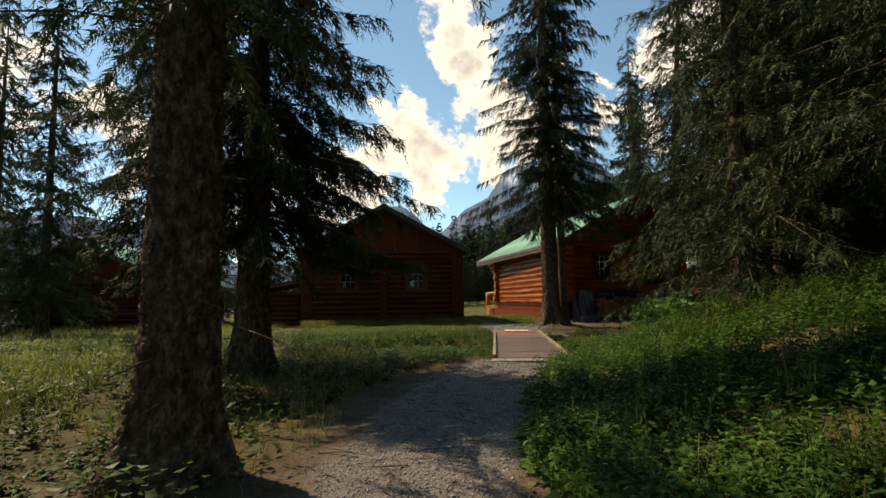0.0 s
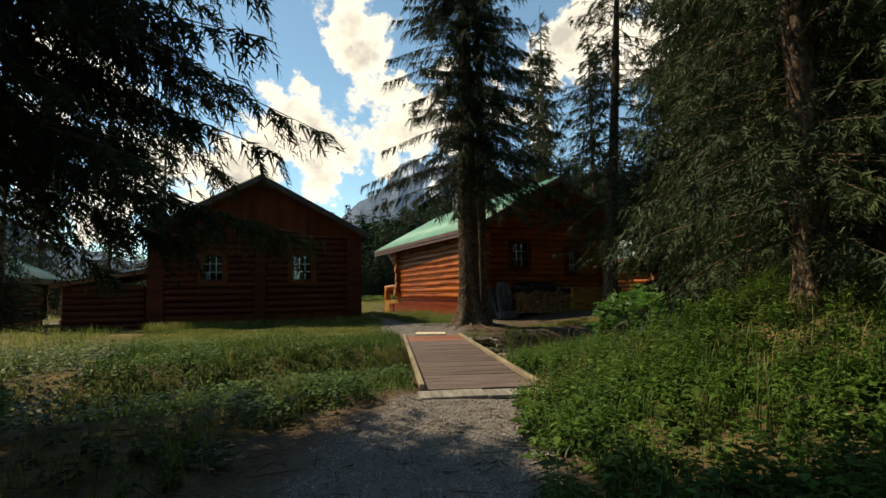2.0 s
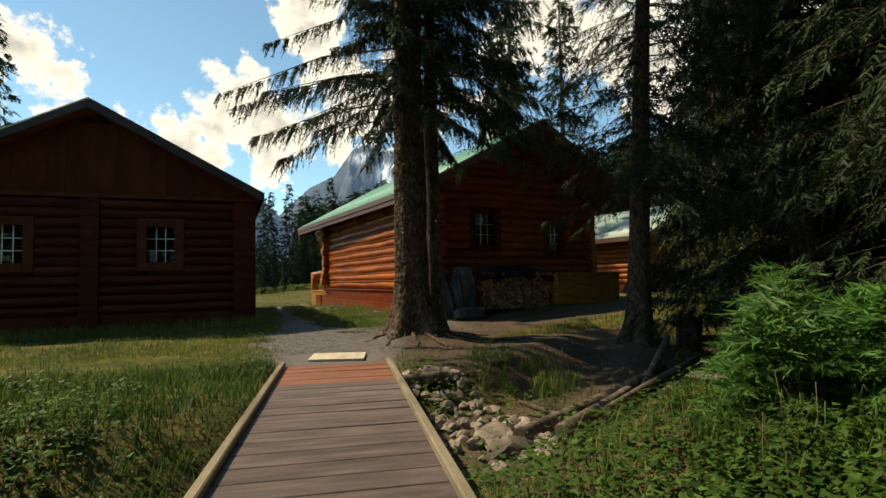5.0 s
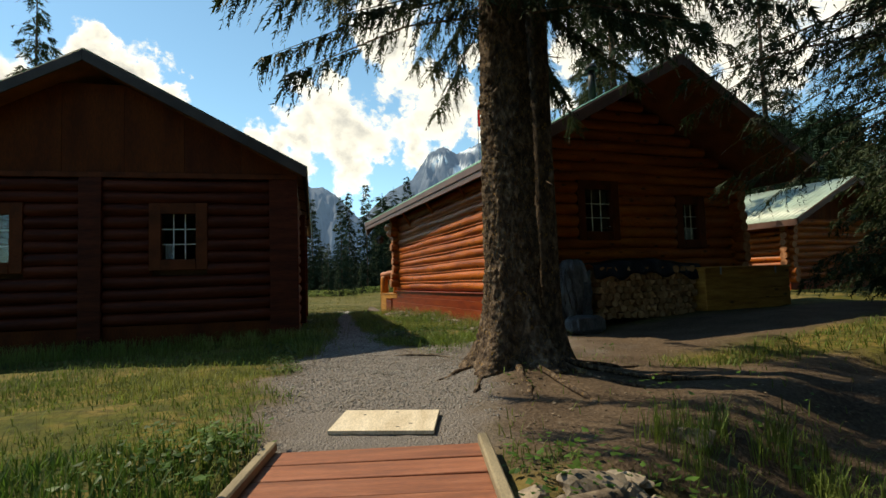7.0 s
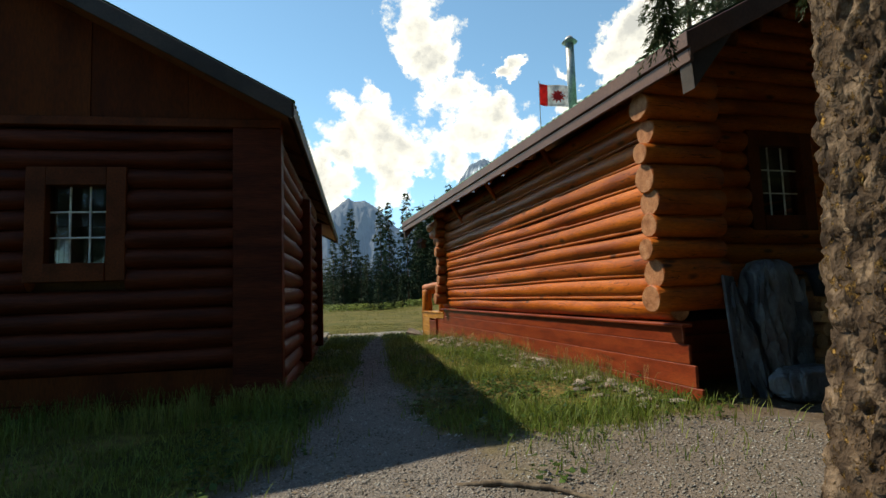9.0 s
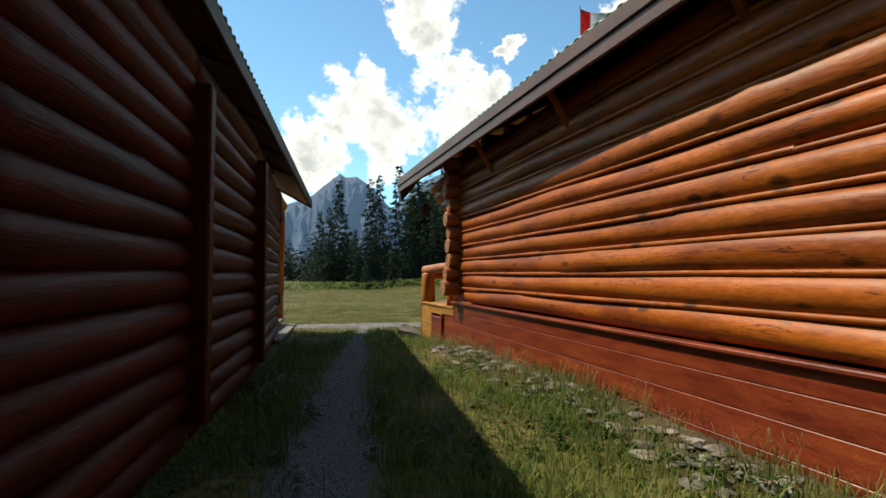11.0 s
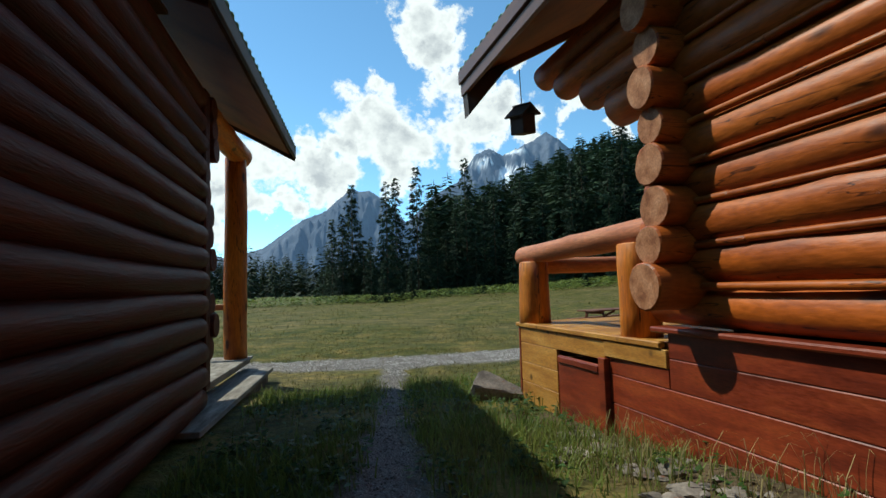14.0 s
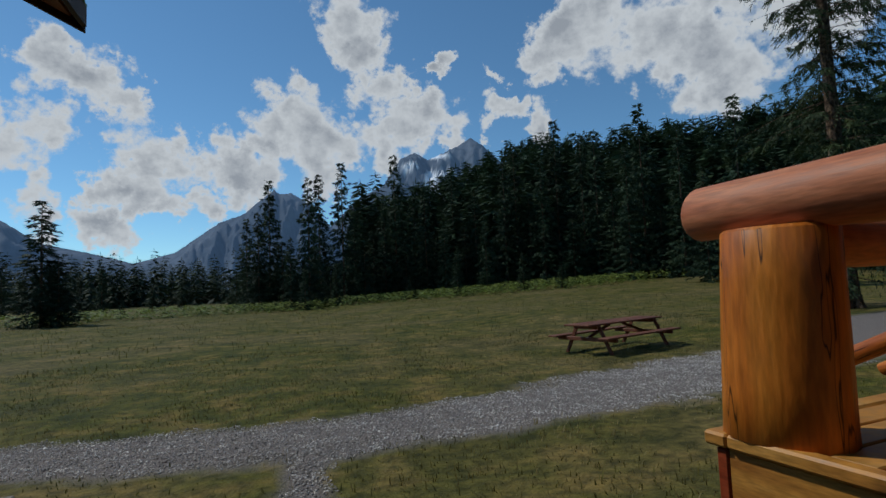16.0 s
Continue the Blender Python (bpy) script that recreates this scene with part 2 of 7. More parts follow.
M_FASCIA = surface("brown_metal_fascia", (0.135, 0.064, 0.045), 0.45, (0.10, 0.045, 0.032), (0.17, 0.085, 0.06), 1.2, (1, 1, 1), 30, 0.08, 0.003, 0.45)
M_ROOF_G = surface("green_metal_roof", (0.13, 0.34, 0.22), 0.38, (0.10, 0.28, 0.18), (0.18, 0.42, 0.28), 0.8, (1, 1, 1), 25, 0.06, 0.003, 0.5)
M_ROOF_P = surface("pale_green_metal_roof", (0.30, 0.38, 0.31), 0.42, scale=0.8, bump=0.06, depth=0.003, spec=0.4)
M_ROOF_B = surface("blue_green_metal_roof", (0.10, 0.24, 0.30), 0.38, scale=0.8, bump=0.06, depth=0.003, spec=0.5)
M_ROOF_D = surface("dark_roof_edge", (0.06, 0.045, 0.04), 0.6, scale=2, bump=0.2)
M_SOFFIT = surface("soffit_board", (0.20, 0.07, 0.025), 0.6, scale=2, bump=0.2, vary=0.1)
M_GREYWOOD = surface("grey_plank", (0.26, 0.235, 0.205), 0.8, (0.15, 0.13, 0.11), (0.38, 0.35, 0.31), 2.4, (5, 0.7, 5), 24, 0.5, 0.008, 0.15, vary=0.12)
M_DECKPLANK = surface("stained_bridge_plank", (0.12, 0.086, 0.076), 0.7, (0.075, 0.054, 0.048), (0.18, 0.13, 0.115), 1.8, (0.9, 6, 6), 20, 0.45, 0.006, 0.25, vary=0.18,
                      wear=(0.24, 0.075, 0.035), wear_amount=0.64)
M_REDPLANK = surface("red_stained_plank", (0.27, 0.095, 0.05), 0.65, (0.19, 0.07, 0.04), (0.35, 0.14, 0.08), 1.8, (0.9, 6, 6), 20, 0.4, 0.006, 0.3, vary=0.12)
M_CURB = surface("yellowed_timber_curb", (0.25, 0.20, 0.13), 0.8, scale=2, stretch=(4, 0.6, 4), bump=0.4)
M_PLY = surface("bare_plywood", (0.60, 0.50, 0.37), 0.7, (0.50, 0.40, 0.28), (0.68, 0.58, 0.45), 1.6, (5, 0.8, 2), 26, 0.2, 0.003, 0.2)
M_SPRUCE = surface("spruce_needles", (0.034, 0.052, 0.021), 0.65, (0.018, 0.030, 0.013), (0.062, 0.084, 0.028), 1.1, (1, 1, 1), 9, 0, spec=0.18, vary=0.25, translucent=0.2)
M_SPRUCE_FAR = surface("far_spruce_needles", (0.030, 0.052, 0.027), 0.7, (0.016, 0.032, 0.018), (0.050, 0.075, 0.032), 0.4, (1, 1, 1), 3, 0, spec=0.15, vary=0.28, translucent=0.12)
M_BARK = surface("spruce_bark", (0.095, 0.064, 0.045), 0.9, (0.024, 0.015, 0.011), (0.26, 0.185, 0.13), 7.0, (2.0, 2.0, 1.1), 24, 1.0, 0.04, 0.15,
                 wear=(0.34, 0.20, 0.065), wear_amount=0.56)
M_DEADWOOD = surface("bleached_deadwood", (0.14, 0.105, 0.078), 0.85, (0.055, 0.04, 0.03), (0.26, 0.205, 0.15), 3, (4, 4, 0.7), 25, 0.6, 0.015, 0.15)
M_STONE = surface("creek_stone", (0.20, 0.16, 0.125), 0.8, (0.09, 0.075, 0.06), (0.33, 0.265, 0.20), 4.0, (1, 1, 1), 40, 0.6, 0.015, 0.2, vary=0.30, wear=(0.10, 0.10, 0.05), wear_amount=0.68)
M_GRAVEL = surface("crushed_gravel", (0.36, 0.335, 0.31), 0.85, (0.22, 0.20, 0.185), (0.50, 0.475, 0.45), 4.0, (1, 1, 1), 40, 0.4, 0.01, 0.2, vary=0.42)
M_SLATE = surface("broken_slate", (0.17, 0.145, 0.125), 0.85, (0.09, 0.075, 0.065), (0.28, 0.235, 0.20), 3.0, (1, 1, 1), 35, 0.6, 0.012, 0.15, vary=0.3, wear=(0.24, 0.11, 0.07), wear_amount=0.58)
M_TARP = surface("grey_plastic_tarp", (0.085, 0.09, 0.10), 0.32, (0.05, 0.053, 0.06), (0.15, 0.16, 0.175), 5, (1, 1, 0.5), 20, 0.9, 0.03, 0.5)
M_TARP_DK = surface("dark_blue_tarp", (0.018, 0.024, 0.04), 0.4, scale=4, bump=0.8, depth=0.03, spec=0.4)
M_FIREWOOD = surface("split_firewood", (0.36, 0.20, 0.095), 0.85, (0.20, 0.10, 0.045), (0.50, 0.31, 0.17), 5, (1, 1, 1), 50, 0.5, 0.008, 0.15, vary=0.3)
M_WHITE = surface("white_muntin", (0.70, 0.69, 0.65), 0.5, scale=6, bump=0.1)
M_STEEL = surface("galvanised_steel", (0.40, 0.41, 0.42), 0.45, scale=5, bump=0.1, metal=0.4)
M_BLACK = surface("black_metal", (0.02, 0.02, 0.022), 0.5, scale=5, bump=0.2)
M_CURTAIN = surface("window_cloth", (0.55, 0.56, 0.58), 0.9, scale=3, bump=0.3)
M_ROOMDARK = surface("dim_interior_wall", (0.10, 0.055, 0.03), 0.8, scale=2, bump=0.2)
M_FLAGRED = surface("red_flag_cloth", (0.62, 0.03, 0.03), 0.8, scale=3, bump=0.1, translucent=0.4)
M_FLAGWHITE = surface("white_flag_cloth", (0.78, 0.78, 0.78), 0.8, scale=3, bump=0.1, translucent=0.4)
M_WEED = surface("weed_leaf", (0.052, 0.105, 0.020), 0.5, (0.028, 0.060, 0.013), (0.100, 0.160, 0.034), 2.0, (1, 1, 1), 12, 0, spec=0.15, vary=0.35, translucent=0.28)
M_FERN = surface("young_conifer_leaf", (0.10, 0.22, 0.05), 0.5, (0.06, 0.14, 0.035), (0.15, 0.30, 0.07), 2.0, (1, 1, 1), 12, 0, spec=0.35, vary=0.25, translucent=0.4)
M_GRASS = surface("green_grass", (0.145, 0.195, 0.040), 0.6, (0.08, 0.13, 0.028), (0.25, 0.25, 0.07), 0.6, (1, 1, 1), 5, 0, spec=0.25, vary=0.3, translucent=0.4)
M_LUSH = surface("lush_bank_grass", (0.052, 0.105, 0.017), 0.6, (0.026, 0.060, 0.011), (0.105, 0.155, 0.032), 0.9, (1, 1, 1), 5, 0, spec=0.25, vary=0.35, translucent=0.3)
M_MEADOW = surface("meadow_tuft", (0.105, 0.105, 0.022), 0.65, (0.060, 0.074, 0.014), (0.18, 0.14, 0.042), 0.35, (1, 1, 1), 3, 0, spec=0.2, vary=0.35, translucent=0.3)
M_DRYGRASS = surface("dry_grass", (0.28, 0.23, 0.095), 0.7, (0.17, 0.15, 0.055), (0.40, 0.33, 0.16), 0.6, (1, 1, 1), 5, 0, spec=0.2, vary=0.3, translucent=0.35)
M_SHRUB = surface("willow_leaf", (0.13, 0.17, 0.035), 0.55, (0.08, 0.115, 0.025), (0.19, 0.22, 0.05), 0.5, (1, 1, 1), 4, 0, spec=0.25, vary=0.35, translucent=0.35)
M_GLASS = bpy.data.materials.new("window_glass")
M_GLASS.use_nodes = True
gb = M_GLASS.node_tree.nodes["Principled BSDF"]
gb.inputs["Base Color"].default_value = (0.9, 0.95, 0.95, 1)
gb.inputs["Roughness"].default_value, gb.inputs["Transmission Weight"].default_value, gb.inputs["IOR"].default_value = 0.02, 1.0, 1.45


# ---- mesh helpers ----
def finish(name, bm, material, parent=None, smooth=False, label=""):
    me = bpy.data.meshes.new(name)
    bm.to_mesh(me)
    bm.free()
    for mm in (material if isinstance(material, (list, tuple)) else [material]):
        me.materials.append(mm)
    if smooth:
        me.polygons.foreach_set("use_smooth", [True] * len(me.polygons))
    ob = new(name, me)
    if parent is not None:
        ob.parent = parent
    if label:
        ob["label"] = label
    return ob


def part(name, bm, material, parent, label="", smooth=False):
    return finish(name, bm, material, parent, smooth, label)


def arrays(name, verts, faces, material, parent=None, smooth=False, mats=None):
    """A mesh from numpy arrays of points and of triangles or quads."""
    me = bpy.data.meshes.new(name)
    k = faces.shape[1]
    me.vertices.add(len(verts))
    me.vertices.foreach_set("co", np.asarray(verts, dtype=np.float32).ravel())
    me.loops.add(faces.size)
    me.loops.foreach_set("vertex_index", faces.astype(np.int32).ravel())
    me.polygons.add(len(faces))
    me.polygons.foreach_set("loop_start", np.arange(0, faces.size, k, dtype=np.int32))
    for mm in (material if isinstance(material, (list, tuple)) else [material]):
        me.materials.append(mm)
    if mats is not None:
        me.polygons.foreach_set("material_index", mats.astype(np.int32))
    if smooth:
        me.polygons.foreach_set("use_smooth", np.ones(len(faces), dtype=bool))
    me.update(calc_edges=True)
    ob = new(name, me)
    if parent is not None:
        ob.parent = parent
    return ob


def box(bm, x0, x1, y0, y1, z0, z1, bevel=0.008, m=None):
    """Adds a box with eased edges."""
    r = bmesh.ops.create_cube(bm, size=1.0)
    vs = r["verts"]
    for v in vs:
        v.co = Vector((x0 + (v.co.x + 0.5) * (x1 - x0), y0 + (v.co.y + 0.5) * (y1 - y0), z0 + (v.co.z + 0.5) * (z1 - z0)))
        if m is not None:
            v.co = m @ v.co
    if bevel:
        es = list({e for v in vs for e in v.link_edges})
        bmesh.ops.bevel(bm, geom=es, offset=bevel, segments=1, affect="EDGES")


def boxed(name, x0, x1, y0, y1, z0, z1, material, parent=None, bevel=0.008, label="", m=None):
    bm = bmesh.new()
    box(bm, x0, x1, y0, y1, z0, z1, bevel, m)
    return finish(name, bm, material, parent, label=label)


def log(name, a, b, r, materials, parent=None, seed=0, taper=0.06, wobble=0.10, sides=18, label=""):
    """A hand-peeled log from a to b: uneven round section, slow bends, knots, flat sawn ends."""
    a, b = Vector(a), Vector(b)
    d = b - a
    ln = d.length
    q = d.to_track_quat("X", "Z").to_matrix()
    rnd = random.Random(seed)
    n = max(4, min(40, int(ln / 0.22)))
    ph = [rnd.uniform(0, 6.28) for _ in range(6)]
    knots = [(rnd.uniform(0.06, 0.94), rnd.uniform(0, 6.28), rnd.uniform(0.05, 0.14)) for _ in range(int(ln * 1.3) + 1)]
    bm = bmesh.new()
    rings = []
    for i in range(n + 1):
        t = i / n
        ring = []
        cy = 0.07 * r * math.sin(ph[0] + t * ln * 1.1)
        cz = 0.06 * r * math.sin(ph[1] + t * ln * 1.4)
        for j in range(sides):
            w = 2 * math.pi * j / sides
            rad = r * (1 - taper * (t - 0.5)) * (1 + wobble * 0.35 * math.sin(2 * w + ph[2] + t * ln) + wobble * 0.22 * math.sin(3 * w + ph[3] - t * ln * 1.7))
            for kt, kw, kh in knots:
                dx = (t - kt) * ln
                dw = (w - kw + math.pi) % (2 * math.pi) - math.pi
                rad += kh * r * math.exp(-(dx / 0.12) ** 2 - (dw * 1.8) ** 2)
            ring.append(bm.verts.new((t * ln, cy + rad * math.cos(w), cz + rad * math.sin(w))))
        rings.append(ring)
    for i in range(n):
        for j in range(sides):
            f = bm.faces.new((rings[i][j], rings[i][(j + 1) % sides], rings[i + 1][(j + 1) % sides], rings[i + 1][j]))
            f.smooth = True
    for ring, flip in ((rings[0], True), (rings[-1], False)):
        inner = [bm.verts.new(v.co * 0.93 + sum((w.co for w in ring), Vector()) / sides * 0.07 + Vector((-0.012 if flip else 0.012, 0, 0))) for v in ring]
        for j in range(sides):
            k = (j + 1) % sides
            f = bm.faces.new((ring[k], ring[j], inner[j], inner[k]) if flip else (ring[j], ring[k], inner[k], inner[j]))
        f = bm.faces.new(list(reversed(inner)) if flip else inner)
        f.material_index = 1
    bm.normal_update()
    ob = finish(name, bm, materials, parent, label=label)
    ob.matrix_basis = Matrix.Translation(a) @ q.to_4x4()
    return ob


def thing(name, label, category, group="", kind="", at=(0, 0, 0), rz=0.0):
    e = new(name)
    e.location = at
    e.rotation_euler = (0, 0, radians(rz))
    e.empty_display_size = 0.2
    return tagged(e, label, category, group, kind)


# ---- ground ----
def smooth(a, b, x):
    t = np.clip((x - a) / (b - a), 0, 1)
    return t * t * (3 - 2 * t)


def line_dist(x, y, pts):
    """Distance to a polyline whose points carry a half width; also that half width there."""
    best = np.full(np.shape(x), 1e9)
    half = np.zeros(np.shape(x))
    for (ax, ay, aw), (bx, by, bw) in zip(pts[:-1], pts[1:]):
        dx, dy = bx - ax, by - ay
        t = np.clip(((x - ax) * dx + (y - ay) * dy) / (dx * dx + dy * dy), 0, 1)
        d = np.hypot(x - ax - t * dx, y - ay - t * dy)
        closer = d < best
        best = np.where(closer, d, best)
        half = np.where(closer, aw + t * (bw - aw), half)
    return best, half


FOREST_PATH = [(-2.9, -14, 1.0), (-1.9, -7, 0.85), (-1.3, -4, 0.9), (-0.2, -1.2, 1.0), (1.1, 1.0, 1.05), (2.4, 2.5, 0.95)]
YARD_PATH = [(5.2, 11.2, 1.0), (5.8, 13.2, 1.35), (5.9, 15.5, 1.1), (6.2, 18, 0.6), (6.7, 21, 0.42), (7.3, 25, 0.4), (7.8, 27.6, 0.34), (8.5, 31.5, 0.14), (9.3, 35.5, 0.22)]
ROAD = [(-70, 46, 0.9), (-10, 39, 0.9), (6.3, 37.3, 0.8), (9.8, 36.2, 0.9), (13, 36.5, 1.2), (18, 37.2, 1.5), (30, 39, 1.5), (80, 46, 1.5)]
CREEK = [(-40, -2, 2.0), (-8, 3.2, 2.0), (4.2, 7.0, 2.1), (12, 9.8, 1.9), (30, 12, 1.9)]
YARD_R = [(8.2, 14.2, 1.6), (11, 15.2, 1.7), (16, 15.0, 1.5), (22, 14.5, 1.2)]


def ground_z(x, y):
    x, y = np.asarray(x, float), np.asarray(y, float)
    z = np.interp(y, [-40, -12, -5, 2, 11, 16, 22, 28, 32, 36, 45, 80, 300, 2500], [-0.5, -0.3, -0.2, -0.01, 0.09, 0.10, 0.13, 0.06, -0.06, -0.2, -0.33, -0.5, -1.0, -2.0])
    side = x - np.interp(y, [-14, -7, -4, -1.2, 1.0, 4, 8], [-2.9, -1.9, -1.3, -0.2, 1.1, 2.8, 4.2])
    z = z + 1.75 * smooth(0.8, 8.0, side) * (1 - smooth(1.5, 7.0, y + 0.25 * np.maximum(0, 8 - x)))
    z = z + 0.25 * smooth(2, 9, -side) * (1 - smooth(0, 8, y)) 
    z = z + 0.36 * smooth(10.5, 16.5, x) * smooth(8.5, 11.5, y) * (1 - smooth(18.0, 19.5, y) * (1 - smooth(20, 24, x)))
    z = z + 0.16 * smooth(9.2, 10.2, x) * (1 - smooth(20, 24, x)) * smooth(17.5, 19.5, y) * (1 - smooth(27.0, 29.5, y))
    z = z + 1.9 * smooth(20, 75, x) * smooth(42, 80, y)
    a = radians(18.1)
    bu, bv = (x - 1.63) * math.cos(a) - (y - 2.83) * math.sin(a), (x - 1.63) * math.sin(a) + (y - 2.83) * math.cos(a)
    z = z - 0.16 * smooth(-0.15, 0.1, bu) * (1 - smooth(1.6, 1.85, bu)) * smooth(-0.1, 0.3, bv) * (1 - smooth(8.3, 8.55, bv))
    z = z + 0.24 * np.exp(-((x - 7.6) ** 2 + (y - 12.9) ** 2) / 0.9 ** 2)
    d, h = line_dist(x, y, CREEK)
    z = z - 0.54 * (1 - smooth(0.35, 1.0, d / h)) * (1 - 0.6 * smooth(14, 24, x))
    foot = np.exp(-((x - 11.4) ** 2 + (y - 10.3) ** 2) / 1.1 ** 2)
    return z + foot * np.maximum(0.0, 0.12 - z)


def ground_bumps(x, y, z, away):
    out = np.zeros_like(z)
    for i in range(len(z)):
        p = Vector((x[i], y[i], 0))
        out[i] = 0.07 * noise.noise(p * 0.45) + 0.03 * noise.noise(p * 1.7) + 0.016 * noise.noise(p * 5.0)
    return z + out * away


def axis(lo, a, b, hi, step):
    inner = np.arange(a, b + step / 2, step)
    grow = [step]
    while sum(grow) < max(hi - b, a - lo):
        grow.append(grow[-1] * 1.18)
    g = np.cumsum(grow)
    return np.concatenate([(a - g[g < a - lo])[::-1], inner, b + g[g < hi - b]])


gx = axis(-2600, -9, 19, 2600, 0.16)
gy = axis(-600, -11, 43, 4000, 0.16)
GX, GY = np.meshgrid(gx, gy)
fx, fy = GX.ravel(), GY.ravel()
dp1, hp1 = line_dist(fx, fy, FOREST_PATH)
dp2, hp2 = line_dist(fx, fy, YARD_PATH)
drd, hrd = line_dist(fx, fy, ROAD)
dyr, hyr = line_dist(fx, fy, YARD_R)
dck, hck = line_dist(fx, fy, CREEK)
wob = np.array([noise.noise(Vector((a * 0.9, b * 0.9, 3))) + 0.6 * noise.noise(Vector((a * 3.1, b * 3.1, 5))) for a, b in zip(fx, fy)])
gravel = np.clip(np.maximum.reduce([1 - smooth(0.75, 1.15, dp1 / hp1 + 0.2 * wob), 1 - smooth(0.6, 1.3, dp2 / hp2 + 0.34 * wob), 1 - smooth(0.7, 1.2, drd / hrd + 0.25 * wob),
                                    0.55 * (1 - smooth(0.5, 1.2, np.hypot((fx - 8.2) / 2.3, (fy - 15.4) / 1.6) + 0.45 * wob))]), 0, 1)
dirt = np.clip(np.maximum.reduce([1 - smooth(0.8, 1.5, dyr / hyr + 0.3 * wob), 1 - smooth(1.2, 2.3, dp1 / hp1 + 0.5 * wob), (1 - smooth(0.9, 1.5, dp2 / hp2 + 0.4 * wob)) * (1 - smooth(16, 19, fy)),
                                  0.85 * (1 - smooth(0.25, 0.75, dck / hck + 0.4 * wob)), (1 - smooth(1.6, 3.0, np.hypot(fx - 7.7, fy - 12.7) + 0.6 * wob)),
                                  0.8 * smooth(9.3, 9.9, fx + 0.35 * wob) * (fx < 11) * (fy > 17.5) * (fy < 30.5),
                                  (1 - smooth(0.75, 1.15, np.hypot((fx - 9.0) / 3.6, (fy - 10.6) / 2.1) + 0.22 * wob)),
                                  1 - smooth(1.0, 3.0, np.hypot(fx + 5.5, fy + 4.0) + 0.9 * wob)]), 0, 1)
lean_side = fx - np.interp(fy, [-14, -7, -4, -1.2, 1.0, 4, 8], [-2.9, -1.9, -1.3, -0.2, 1.1, 2.8, 4.2])
dirt = dirt * (1 - 0.75 * smooth(1.2, 2.2, lean_side) * (1 - smooth(2.5, 4.5, fy)))
dirt = np.maximum(dirt, 0.62 * (1 - smooth(6.0, 9.5, fy)) * (0.75 + 0.35 * wob) ).clip(0, 0.6 + 0.4 * (1 - smooth(1.2, 2.2, lean_side) * (1 - smooth(2.5, 4.5, fy))))
fz = ground_bumps(fx, fy, ground_z(fx, fy), np.where(gravel > 0.5, 0.55, 1.0))
nx_, ny_ = len(gx), len(gy)
idx = np.arange(nx_ * ny_).reshape(ny_, nx_)
quads = np.stack([idx[:-1, :-1], idx[:-1, 1:], idx[1:, 1:], idx[1:, :-1]], -1).reshape(-1, 4)


